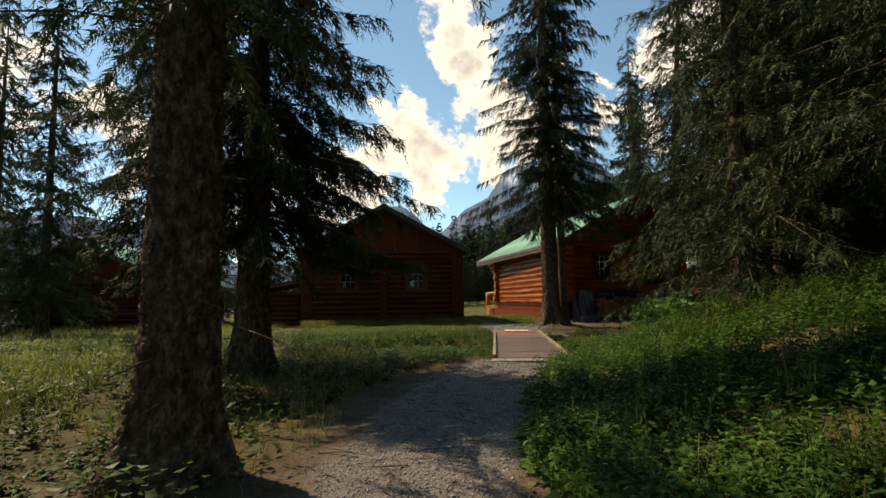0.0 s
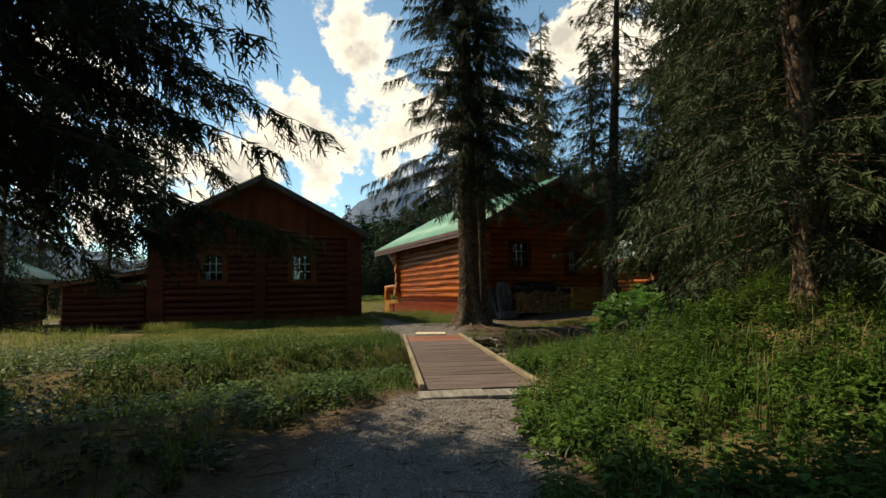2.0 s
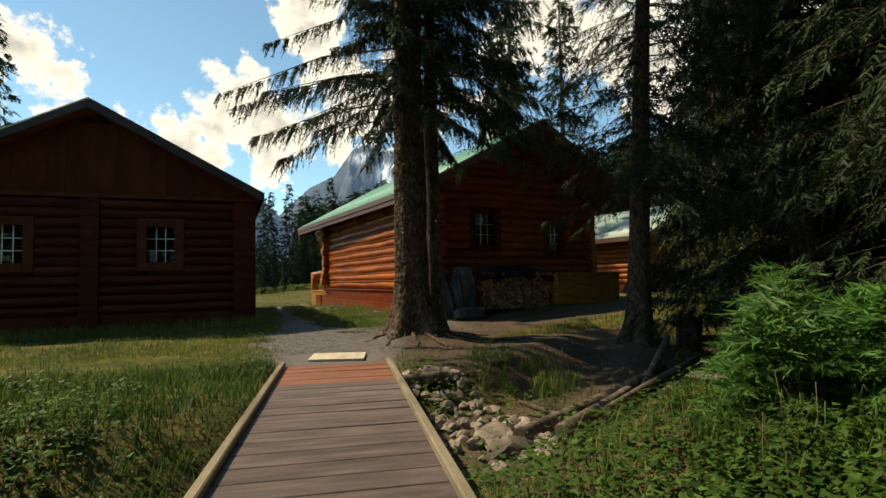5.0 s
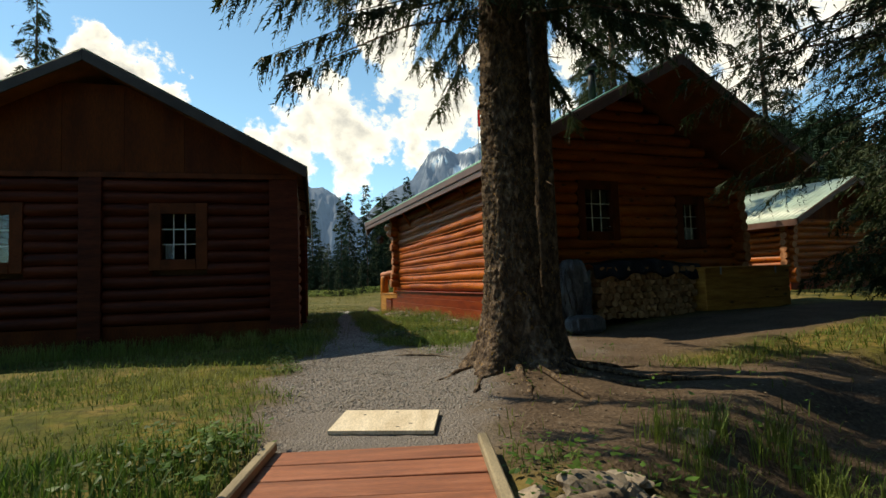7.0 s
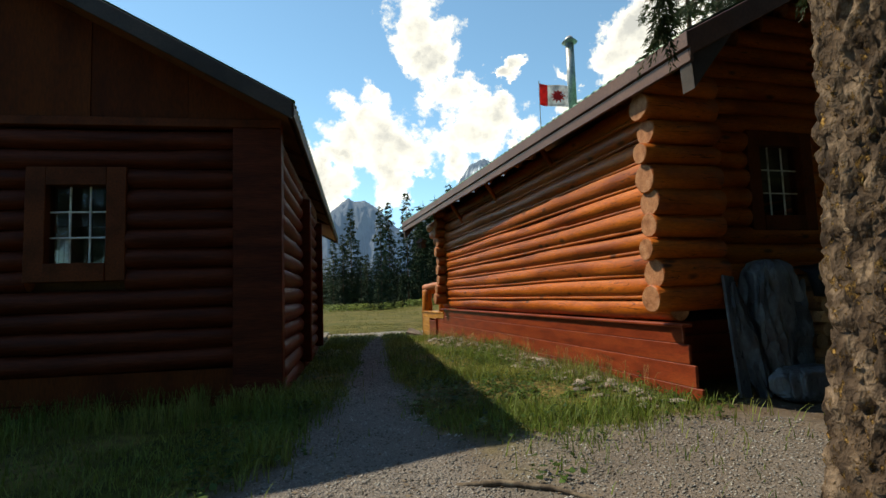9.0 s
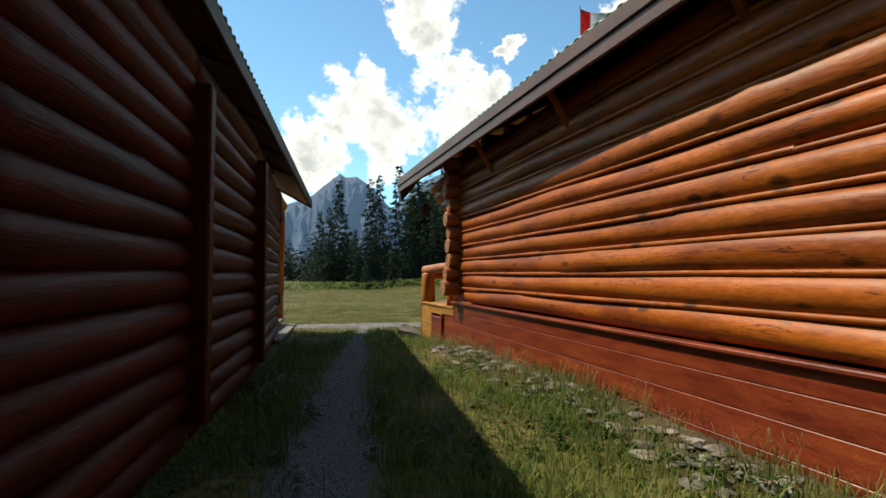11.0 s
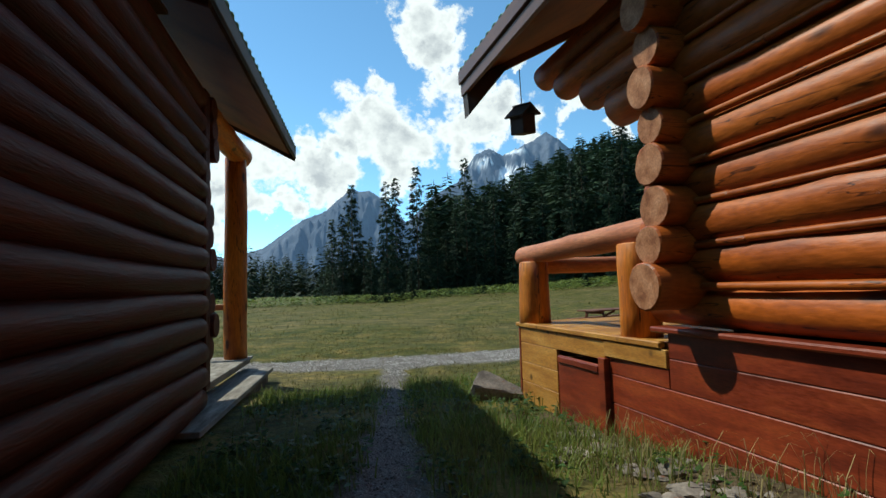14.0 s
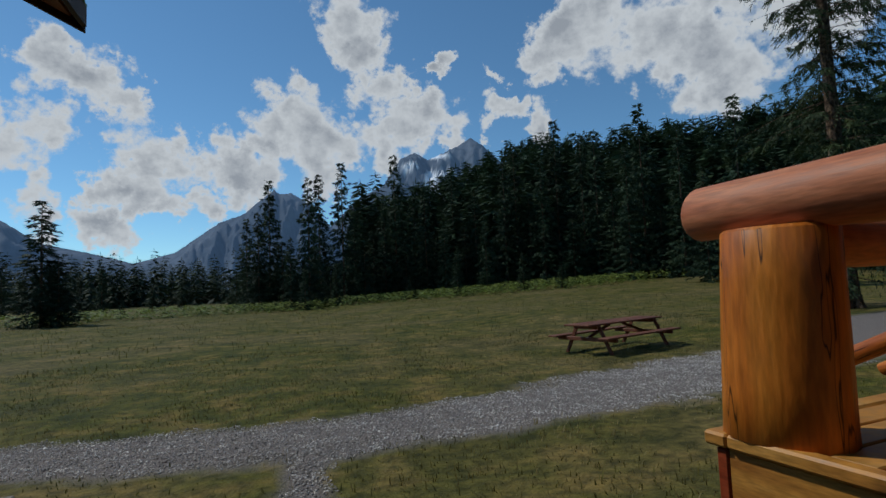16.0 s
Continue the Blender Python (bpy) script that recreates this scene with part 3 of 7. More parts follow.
def ground_material():
    m = bpy.data.materials.new("meadow_and_gravel")
    m.use_nodes = True
    n, l = m.node_tree.nodes, m.node_tree.links
    b = n["Principled BSDF"]
    co = n.new("ShaderNodeTexCoord")

    def tex(kind, scale, detail=5):
        t = n.new(kind)
        t.inputs["Scale"].default_value = scale
        if "Detail" in t.inputs:
            t.inputs["Detail"].default_value = detail
        l.new(co.outputs["Object"], t.inputs["Vector"])
        return t

    def ramp(src, *stops):
        r = n.new("ShaderNodeValToRGB")
        e = r.color_ramp.elements
        while len(e) < len(stops):
            e.new(0.5)
        for el, (p, c) in zip(e, stops):
            el.position, el.color = p, (*c, 1)
        l.new(src, r.inputs["Fac"])
        return r.outputs["Color"]

    def mix(f, a, c, blend="MIX"):
        x = n.new("ShaderNodeMix")
        x.data_type, x.blend_type = "RGBA", blend
        if isinstance(f, float):
            x.inputs["Factor"].default_value = f
        else:
            l.new(f, x.inputs["Factor"])
        l.new(a, x.inputs["A"])
        l.new(c, x.inputs["B"])
        return x.outputs["Result"]

    broad = tex("ShaderNodeTexNoise", 0.16).outputs["Fac"]
    mid = tex("ShaderNodeTexNoise", 1.3, 8).outputs["Fac"]
    fine = tex("ShaderNodeTexNoise", 24, 6).outputs["Fac"]
    green = ramp(mid, (0.32, (0.034, 0.044, 0.007)), (0.5, (0.076, 0.078, 0.013)), (0.66, (0.15, 0.115, 0.032)))
    dry = ramp(mid, (0.3, (0.075, 0.066, 0.026)), (0.7, (0.19, 0.145, 0.066)))
    turf = mix(ramp(broad, (0.44, (0, 0, 0)), (0.64, (0.65, 0.65, 0.65))), green, dry)
    clumps = tex("ShaderNodeTexNoise", 7.0, 9).outputs["Fac"]
    turf = mix(1.0, turf, ramp(clumps, (0.32, (0.5, 0.52, 0.5)), (0.68, (1.45, 1.35, 1.2))), "MULTIPLY")
    needles = ramp(fine, (0.3, (0.030, 0.019, 0.013)), (0.5, (0.085, 0.056, 0.038)), (0.72, (0.20, 0.145, 0.10)))
    needles = mix(0.55, needles, ramp(mid, (0.3, (0.042, 0.027, 0.018)), (0.7, (0.135, 0.094, 0.064))))
    vor = tex("ShaderNodeTexVoronoi", 38)
    # The ramp's dark end paints shadow into the gaps between stones.
    stones = ramp(vor.outputs["Distance"], (0.0, (0.66, 0.63, 0.60)), (0.45, (0.50, 0.47, 0.45)), (0.75, (0.20, 0.18, 0.17)))
    tone = n.new("ShaderNodeRGBToBW")
    l.new(vor.outputs["Color"], tone.inputs[0])
    stones = mix(0.75, stones, ramp(tone.outputs[0], (0.1, (0.42, 0.40, 0.40)), (0.9, (1.25, 1.2, 1.15))), "MULTIPLY")
    g = n.new("ShaderNodeAttribute")
    g.attribute_name = "gravel"
    d = n.new("ShaderNodeAttribute")
    d.attribute_name = "dirt"
    colour = mix(d.outputs["Fac"], turf, needles)
    colour = mix(g.outputs["Fac"], colour, stones)
    l.new(colour, b.inputs["Base Color"])
    b.inputs["Roughness"].default_value = 0.9
    b.inputs["Specular IOR Level"].default_value = 0.15
    h1 = n.new("ShaderNodeMath")
    h1.operation = "MULTIPLY"
    l.new(vor.outputs["Distance"], h1.inputs[0])
    l.new(g.outputs["Fac"], h1.inputs[1])
    h2 = n.new("ShaderNodeMath")
    h2.operation = "SUBTRACT"
    l.new(fine, h2.inputs[0])
    l.new(h1.outputs[0], h2.inputs[1])
    bp = n.new("ShaderNodeBump")
    bp.inputs["Strength"].default_value, bp.inputs["Distance"].default_value = 0.9, 0.03
    l.new(h2.outputs[0], bp.inputs["Height"])
    l.new(bp.outputs[0], b.inputs["Normal"])
    return m


ground = arrays("ground", np.stack([fx, fy, fz], 1), quads, ground_material(), smooth=True)
for key, val in (("gravel", gravel), ("dirt", dirt)):
    at_ = ground.data.attributes.new(key, "FLOAT", "POINT")
    at_.data.foreach_set("value", val.astype(np.float32))
tagged(ground, "uneven meadow turf with gravel paths and bare forest soil", "ground", kind="structure")


def gz(x, y):
    """Height of the built ground at one place."""
    i = int(np.clip(np.searchsorted(gx, x) - 1, 0, nx_ - 2))
    j = int(np.clip(np.searchsorted(gy, y) - 1, 0, ny_ - 2))
    u, v = (x - gx[i]) / (gx[i + 1] - gx[i]), (y - gy[j]) / (gy[j + 1] - gy[j])
    Z = fz.reshape(ny_, nx_)
    return float((Z[j, i] * (1 - u) + Z[j, i + 1] * u) * (1 - v) + (Z[j + 1, i] * (1 - u) + Z[j + 1, i + 1] * u) * v)


def gz_many(x, y):
    i = np.clip(np.searchsorted(gx, x) - 1, 0, nx_ - 2)
    j = np.clip(np.searchsorted(gy, y) - 1, 0, ny_ - 2)
    u, v = (x - gx[i]) / (gx[i + 1] - gx[i]), (y - gy[j]) / (gy[j + 1] - gy[j])
    Z = fz.reshape(ny_, nx_)
    return (Z[j, i] * (1 - u) + Z[j, i + 1] * u) * (1 - v) + (Z[j + 1, i] * (1 - u) + Z[j + 1, i + 1] * u) * v


def mask_at(mask, x, y):
    i = np.clip(np.searchsorted(gx, x) - 1, 0, nx_ - 1)
    j = np.clip(np.searchsorted(gy, y) - 1, 0, ny_ - 1)
    return mask.reshape(ny_, nx_)[j, i]


# ---- cabins ----
def courses(z0, z1, n):
    h = (z1 - z0) / n
    return [z0 + h * (i + 0.5) for i in range(n)], h


def build_log_wall(house, name, a, b, z0, z1, n, mats, holes=(), ends=(0.0, 0.0), seed=0, vary=0.0, long_ends=None):
    wall = new(name)
    wall.parent = house
    a, b = Vector((*a, 0)), Vector((*b, 0))
    d = (b - a).normalized()
    ln = (b - a).length
    zs, h = courses(z0, z1, n)
    rnd = random.Random(seed)
    for i, z in enumerate(zs):
        r = h * (0.535 + vary * (rnd.random() - 0.5))
        e0 = ends[0] + (rnd.uniform(-0.07, 0.07) if ends[0] else 0)
        e1 = ends[1] + (rnd.uniform(-0.03, 0.03) if ends[1] else 0)
        if long_ends and i in long_ends:
            e1 = long_ends[i]
        spans = [(-e0, ln + e1)]
        for s0, s1, h0, h1 in holes:
            if h0 < z < h1:
                spans = [q for lo, hi in spans for q in ((lo, min(hi, s0)), (max(lo, s1), hi)) if q[1] - q[0] > 0.05]
        for lo, hi in spans:
            p, q = a + d * lo, a + d * hi
            p.z = q.z = z
            log("log", p, q, r, mats, wall, seed * 100 + i, taper=0.05 if vary else 0.02, sides=16)
    return wall


def window(house, name, o, d, nrm, w, h, frame_w, cloth=0):
    """A small sash with nine lights: o is the sill's middle in plan and height, d along the wall, nrm outwards."""
    win = new(name)
    win.parent = house
    win["label"] = "small nine-light window with brown frame"
    ang = math.atan2(d[1], d[0])
    win.matrix_basis = Matrix.Translation(o) @ Matrix.Rotation(ang, 4, "Z")
    side = 1 if (-math.sin(ang) * nrm[0] + math.cos(ang) * nrm[1]) > 0 else -1

    def p(nm, x0, x1, y0, y1, z0, z1, mat, lab=""):
        lo, hi = sorted((y0 * side, y1 * side))
        return boxed(nm, x0, x1, lo, hi, z0, z1, mat, win, 0.006, lab)

    f = frame_w
    p("window_frame", -w / 2 - f, -w / 2, -0.12, 0.13, -f, h + f, M_TRIM)
    p("window_frame", w / 2, w / 2 + f, -0.12, 0.13, -f, h + f, M_TRIM)
    p("window_frame", -w / 2, w / 2, -0.12, 0.132, h, h + f, M_TRIM)
    p("window_sill", -w / 2, w / 2, -0.12, 0.15, -f, 0, M_TRIM)
    for k in (1, 2):
        x = -w / 2 + w * k / 3
        p("muntin", x - 0.011, x + 0.011, -0.02, 0.012, 0, h, M_WHITE, "white glazing bar")
        z = h * k / 3
        p("muntin", -w / 2, w / 2, -0.018, 0.014, z - 0.011, z + 0.011, M_WHITE, "white glazing bar")
    g = p("pane", -w / 2, w / 2, -0.008, -0.003, 0, h, M_GLASS)
    g.visible_shadow = False
    if cloth:
        bm = bmesh.new()
        for j in range(9):
            x = -w * 0.42 + w * cloth * j / 8
            for z in (0.02, h * 0.34 + 0.02 * math.sin(j * 1.7)):
                bm.verts.new((x, side * (-0.06 - 0.012 * math.sin(j * 2.1)), z))
        bm.verts.ensure_lookup_table()
        for j in range(8):
            bm.faces.new((bm.verts[2 * j], bm.verts[2 * j + 2], bm.verts[2 * j + 3], bm.verts[2 * j + 1]))
        bmesh.ops.solidify(bm, geom=bm.faces[:], thickness=0.004)
        part("curtain", bm, M_CURTAIN, win, "pale cloth behind the glass")
    return win


def roof_slope(house, name, e, r, v0, v1, mat, wave=0.2, amp=0.022, up=0.16):
    """One slope from the eave e to the ridge r, both (u, z), along v0..v1: ribbed metal on a boarded deck."""
    roof = new(name)
    roof.parent = house
    n = int((v1 - v0) / (wave / 4))
    vs = np.linspace(v0, v1, n + 1)
    k = np.arange(n + 1) % 4
    lift = np.where(k == 0, amp, np.where(k == 1, amp, 0.0))
    du, dz = r[0] - e[0], r[1] - e[1]
    L = math.hypot(du, dz)
    nu, nz = -dz / L, du / L
    if nz < 0:
        nu, nz = -nu, -nz
    eu, ez = e[0] - du / L * 0.05, e[1] - dz / L * 0.05
    pts = []
    for (cu, cz) in ((eu, ez), r):
        for off in (0.0, -0.012):
            pts.append(np.stack([cu + nu * (lift + off), vs, cz + nz * (lift + off)], 1))
    V = np.concatenate(pts)
    m_ = n + 1
    i = np.arange(n)
    rows = []
    for p0, p1 in ((0, 2), (3, 1), (1, 0), (2, 3)):
        rows.append(np.stack([p0 * m_ + i, p0 * m_ + i + 1, p1 * m_ + i + 1, p1 * m_ + i], 1))
    arrays("metal_sheet", V, np.concatenate(rows), mat, roof)
    bm = bmesh.new()
    c = []
    for (cu, cz) in (e, r):
        for off in (-0.02, -up):
            for v in (v0 + 0.02, v1 - 0.02):
                c.append(bm.verts.new((cu + nu * off, v, cz + nz * off)))
    for q in ((0, 1, 3, 2), (4, 6, 7, 5), (0, 4, 5, 1), (2, 3, 7, 6), (0, 2, 6, 4), (1, 5, 7, 3)):
        bm.faces.new([c[t] for t in q])
    bmesh.ops.recalc_face_normals(bm, faces=bm.faces[:])
    part("roof_deck", bm, M_SOFFIT, roof)
    return roof


def sloped_board(parent, name, p, q, v0, v1, depth, mat, label=""):
    """A barge board along the roof edge from p to q (u, z), between v0 and v1."""
    bm = bmesh.new()
    c = [bm.verts.new((u, v, z - dd)) for u, z in (p, q) for dd in (0, depth) for v in (v0, v1)]
    for t in ((0, 1, 3, 2), (4, 6, 7, 5), (0, 4, 5, 1), (2, 3, 7, 6), (0, 2, 6, 4), (1, 5, 7, 3)):
        bm.faces.new([c[i] for i in t])
    bmesh.ops.recalc_face_normals(bm, faces=bm.faces[:])
    bmesh.ops.bevel(bm, geom=bm.edges[:], offset=0.008, segments=1, affect="EDGES")
    return part(name, bm, mat, parent, label)


def gable_boards(house, name, u0, u1, v, z0, apex, slope, mat, step=0.2, thick=0.03):
    """Upright boards from z0 to the roof's underside; apex (u, z)."""
    g = new(name)
    g.parent = house
    n = int(round((u1 - u0) / step))
    w = (u1 - u0) / n
    for i in range(n):
        a, b = u0 + w * i + 0.004, u0 + w * (i + 1) - 0.004
        za, zb = apex[1] - slope * abs(a - apex[0]), apex[1] - slope * abs(b - apex[0])
        if max(za, zb) < z0 + 0.03:
            continue
        za, zb = max(za, z0 + 0.01), max(zb, z0 + 0.01)
        bm = bmesh.new()
        t = thick * (0.8 + 0.4 * ((i * 7) % 5) / 5)
        c = [bm.verts.new(q) for q in ((a, v, z0), (b, v, z0), (b, v, zb), (a, v, za), (a, v - t, z0), (b, v - t, z0), (b, v - t, zb), (a, v - t, za))]
        for q in ((0, 1, 2, 3), (7, 6, 5, 4), (0, 4, 5, 1), (1, 5, 6, 2), (2, 6, 7, 3), (3, 7, 4, 0)):
            bm.faces.new([c[k] for k in q])
        bmesh.ops.recalc_face_normals(bm, faces=bm.faces[:])
        part("board", bm, mat, g)
    return g


# the red cabin
TH = 7.0
red = thing("log_cabin", "dark red log cabin with boarded gable and small windows", "cabin", at=(2.9, 19.75, 0), rz=-TH)
RL = [M_LOG_RED, M_LOGEND]
AP, EV, SL = (-1.86, 6.50), 2.63, 0.52
W0, W1 = 1.78, 3.33
build_log_wall(red, "wall_rear_a", (-1.66, 0.02), (1.82, 0.02), 0.62, 3.84, 12, RL, holes=[(0.92, 2.12, W0, W1)], seed=1)
build_log_wall(red, "wall_rear_b", (-5.6, 0.02), (-2.09, 0.02), 0.62, 3.84, 12, RL, holes=[(1.27, 2.47, W0, W1)], seed=2)
boxed("pilaster", 1.80, 2.44, -0.14, 0.10, 0.12, 3.86, M_LOG_RED, red)
boxed("pilaster", -2.10, -1.66, -0.18, 0.10, 0.12, 3.86, M_LOG_RED, red)
boxed("pilaster", -6.2, -5.58, -0.14, 0.10, 0.12, 3.86, M_LOG_RED, red)
for k in range(2):
    boxed("skirt_board", -6.15, 2.40, -0.05, 0.0, -0.1 + 0.36 * k, 0.25 + 0.36 * k, M_GABLE, red)
boxed("plate_beam", -6.2, 2.44, -0.13, 0.05, 3.87, 3.99, M_TRIM, red)
gable_boards(red, "gable", -6.15, 2.42, -0.02, 3.99, (AP[0], AP[1] - 0.22), SL, M_GABLE, 1.22)
window(red, "window", (-0.14, 0.0, 2.05), (1, 0), (0, -1), 0.72, 1.02, 0.24, cloth=0.22)
window(red, "window", (-3.75, 0.0, 2.05), (1, 0), (0, -1), 0.72, 1.02, 0.24, cloth=0.25)
secs = [((2.28, 0.1), (2.28, 3.0)), ((2.28, 3.2), (2.28, 6.45)), ((2.27, 6.65), (1.95, 12.15))]
for i, (s0, s1) in enumerate(secs):
    build_log_wall(red, "wall_side", s0, s1, 0.08, 3.84, 14, RL, seed=5 + i)
for v in (3.0, 6.45):
    boxed("pilaster", 2.1, 2.56, v, v + 0.2, 0.3, 3.45, M_LOG_RED, red, 0.02)
boxed("pilaster", 1.72, 2.06, 12.15, 12.36, 0.3, 3.85, M_LOG_RED, red, 0.02)
build_log_wall(red, "wall_front", (1.86, 12.5), (-6.0, 12.5), 0.62, 3.84, 12, [M_LOG_RED, M_LOG_RED], ends=(0.17, 0), seed=9)
boxed("skirt_board", 2.2, 2.3, 0.05, 6.6, -0.3, 0.1, M_GABLE, red)
boxed("lining", -6.1, 2.12, 0.16, 0.2, 0.1, 2.04, M_ROOMDARK, red, 0)
boxed("lining", -6.1, 2.12, 0.16, 0.2, 3.08, 4.0, M_ROOMDARK, red, 0)
for a, b in ((-6.1, -4.12), (-3.38, -0.51), (0.23, 2.12)):
    boxed("lining", a, b, 0.16, 0.2, 2.04, 3.08, M_ROOMDARK, red, 0)
boxed("lining", 1.80, 1.84, 0.2, 10.7, 0.1, 4.0, M_ROOMDARK, red, 0)
boxed("lining", -6.1, -6.06, 0.2, 10.7, 0.1, 4.0, M_ROOMDARK, red, 0)
boxed("lining", -6.06, 1.80, 10.7, 10.74, 0.1, 4.0, M_ROOMDARK, red, 0)
boxed("room_ceiling", -6.1, 2.12, 0.16, 10.74, 4.0, 4.04, M_ROOMDARK, red, 0)
boxed("room_floor", -6.1, 2.12, 0.16, 10.74, 0.5, 0.56, M_ROOMDARK, red, 0)
build_log_wall(red, "wall_far_side", (-6.05, 0.1), (-6.05, 11.2), 0.62, 3.84, 12, RL, seed=11)
RV0, RV1 = -0.65, 15.75
EZ = 4.08
roof_slope(red, "roof", (EV, EZ), AP, RV0, RV1, M_ROOF_G)
roof_slope(red, "roof", (2 * AP[0] - EV, EZ), AP, RV0, RV1, M_ROOF_G)
for v0, v1 in ((RV0 - 0.04, RV0 + 0.0), (RV1, RV1 + 0.04)):
    sloped_board(red, "barge_board", (EV + 0.02, EZ - 0.02), (AP[0], AP[1] - 0.02), v0, v1, 0.24, M_ROOF_D)
    sloped_board(red, "barge_board", (2 * AP[0] - EV - 0.02, EZ - 0.02), (AP[0], AP[1] - 0.02), v0, v1, 0.24, M_ROOF_D)
boxed("fascia", EV, EV + 0.04, RV0, RV1, EZ - 0.22, EZ - 0.03, M_ROOF_D, red)
boxed("fascia", 2 * AP[0] - EV - 0.04, 2 * AP[0] - EV, RV0, RV1, EZ - 0.22, EZ - 0.03, M_ROOF_D, red)
for i, v in enumerate(np.arange(1.6, 11, 2.2)):
    log("rafter_tail", (1.6, v, 4.32), (2.58, v, 3.98), 0.07, RL, red, 60 + i)
# its porch
boxed("porch_deck", -6.0, 1.84, 11.35, 15.7, 0.16, 0.24, M_GREYWOOD, red)
for i in range(18):
    boxed("deck_board", -6.0, 1.89, 11.36 + 0.24 * i, 11.585 + 0.24 * i, 0.245, 0.285, M_GREYWOOD, red, 0.006)
boxed("step_tread", 1.72, 2.24, 11.3, 15.66, 0.0, 0.07, M_GREYWOOD, red, 0.01)
boxed("step_riser", 1.76, 2.16, 11.34, 15.6, -0.3, 0.0, M_DEADWOOD, red)
log("porch_post", (1.66, 15.42, 0.285), (1.66, 15.42, 3.78), 0.185, [M_POST, M_LOGEND], red, 31, taper=0.1)
log("porch_post", (-5.6, 15.45, 0.285), (-5.6, 15.45, 3.78), 0.13, [M_POST, M_LOGEND], red, 32)
log("porch_post", (-1.9, 15.45, 0.285), (-1.9, 15.45, 3.78), 0.12, [M_POST, M_LOGEND], red, 36)
log("plate_log", (1.72, 10.9, 3.88), (1.72, 15.72, 3.88), 0.19, [M_POST, M_LOGEND], red, 33)
boxed("handrail", -5.6, 1.5, 15.37, 15.53, 1.12, 1.22, M_RAIL, red)

# lean-to shed against the red cabin
shed = thing("lean_to_shed", "low red log lean-to with pale metal roof beside the cabin", "shed", at=(2.9, 19.75, 0), rz=-TH)
build_log_wall(shed, "wall_rear", (-9.2, 0.3), (-6.35, 0.3), 0.1, 1.9, 7, RL, seed=91)
build_log_wall(shed, "wall_side", (-9.2, 0.3), (-9.2, 4.0), 0.1, 1.9, 7, RL, seed=92)
build_log_wall(shed, "wall_front", (-9.2, 4.0), (-6.35, 4.0), 0.1, 1.9, 7, RL, seed=93)
roof_slope(shed, "roof", (-9.6, 1.95), (-6.35, 2.5), 0.0, 4.4, M_ROOF_B)

# the orange cabin
orange = thing("log_cabin", "orange varnished log cabin with green metal roof and raised deck", "cabin", at=(-0.08, 0.13, 0))
OL = [M_LOG, M_LOGEND]
X0, X1 = 10.45, 18.2
YR, YF = 18.45, 28.15
RZ0, RZ1 = 1.06, 4.10
OAP, OEV, OSL = (14.3, 6.80), 9.68, 0.545
OEZ = OAP[1] - OSL * (OAP[0] - OEV)
ASKEW = Matrix.Translation((X0, 29.4, 0)) @ Matrix.Rotation(radians(-1.33), 4, "Z") @ Matrix.Translation((-X0, -29.4, 0))
YW = 17.2
build_log_wall(orange, "wall_side", (ASKEW @ Vector((X0, YW, 0))).xy, (X0, YF), RZ0, RZ1, 10, OL, ends=(-0.12, 0.45), seed=21, vary=0.12, long_ends={9: 2.5, 8: 1.95, 7: 1.4, 6: 0.9})
build_log_wall(orange, "wall_rear", (X0, YR + 0.02), (X1, YR + 0.02), RZ0 + 0.15, RZ1 + 0.15, 10, OL, ends=(0.2, 0.4), seed=22, vary=0.12,
               holes=[(2.1, 3.46, 2.34, 3.99), (5.45, 6.55, 2.12, 3.63)])
build_log_wall(orange, "wall_wing", (X0 - 0.2, YW + 0.12), (X0 + 0.45, YW + 0.12), RZ0 + 0.15, RZ1 + 0.15, 10, OL, ends=(0.42, 0.0), seed=27, vary=0.2)
build_log_wall(orange, "wall_front", (X0, YF), (X1, YF), RZ0 + 0.15, RZ1 + 0.15, 10, OL, ends=(0.42, 0.4), seed=23, vary=0.12)
build_log_wall(orange, "wall_far_side", (X1, YR), (X1, YF), RZ0, RZ1, 10, OL, ends=(0.4, 0.4), seed=24, vary=0.12)
n_g = 8
for i in range(n_g):
    z = RZ1 + 0.27 + 0.3 * i
    half = (OAP[1] - 0.3 - z) / OSL
    if half > 0.3:
        log("gable_log", (OAP[0] - half, YR + 0.02, z), (OAP[0] + half, YR + 0.02, z), 0.16, OL, orange, 300 + i)
        log("gable_log", (OAP[0] - half, YF, z), (OAP[0] + half, YF, z), 0.16, OL, orange, 320 + i)
ya, yb = YR + 0.18, YR + 0.22
boxed("lining", X0 + 0.12, X1 - 0.12, ya, yb, 0.9, 2.12, M_ROOMDARK, orange, 0)
boxed("lining", X0 + 0.12, X1 - 0.12, ya, yb, 3.99, 4.3, M_ROOMDARK, orange, 0)
for a, b in ((0.12, 2.1), (3.46, 5.45), (6.55, 7.63)):
    boxed("lining", X0 + a, X0 + b, ya, yb, 2.12, 3.99, M_ROOMDARK, orange, 0)
boxed("lining", X0 + 2.1, X0 + 3.46, ya, yb, 2.12, 2.34, M_ROOMDARK, orange, 0)
boxed("lining", X0 + 5.45, X0 + 6.55, ya, yb, 3.63, 3.99, M_ROOMDARK, orange, 0)
boxed("lining", X0 + 0.14, X0 + 0.18, yb, YF - 0.15, 0.9, 4.3, M_ROOMDARK, orange, 0)
boxed("lining", X1 - 0.18, X1 - 0.14, yb, YF - 0.15, 0.9, 4.3, M_ROOMDARK, orange, 0)
boxed("lining", X0 + 0.18, X1 - 0.18, YF - 0.19, YF - 0.15, 0.9, 4.3, M_ROOMDARK, orange, 0)
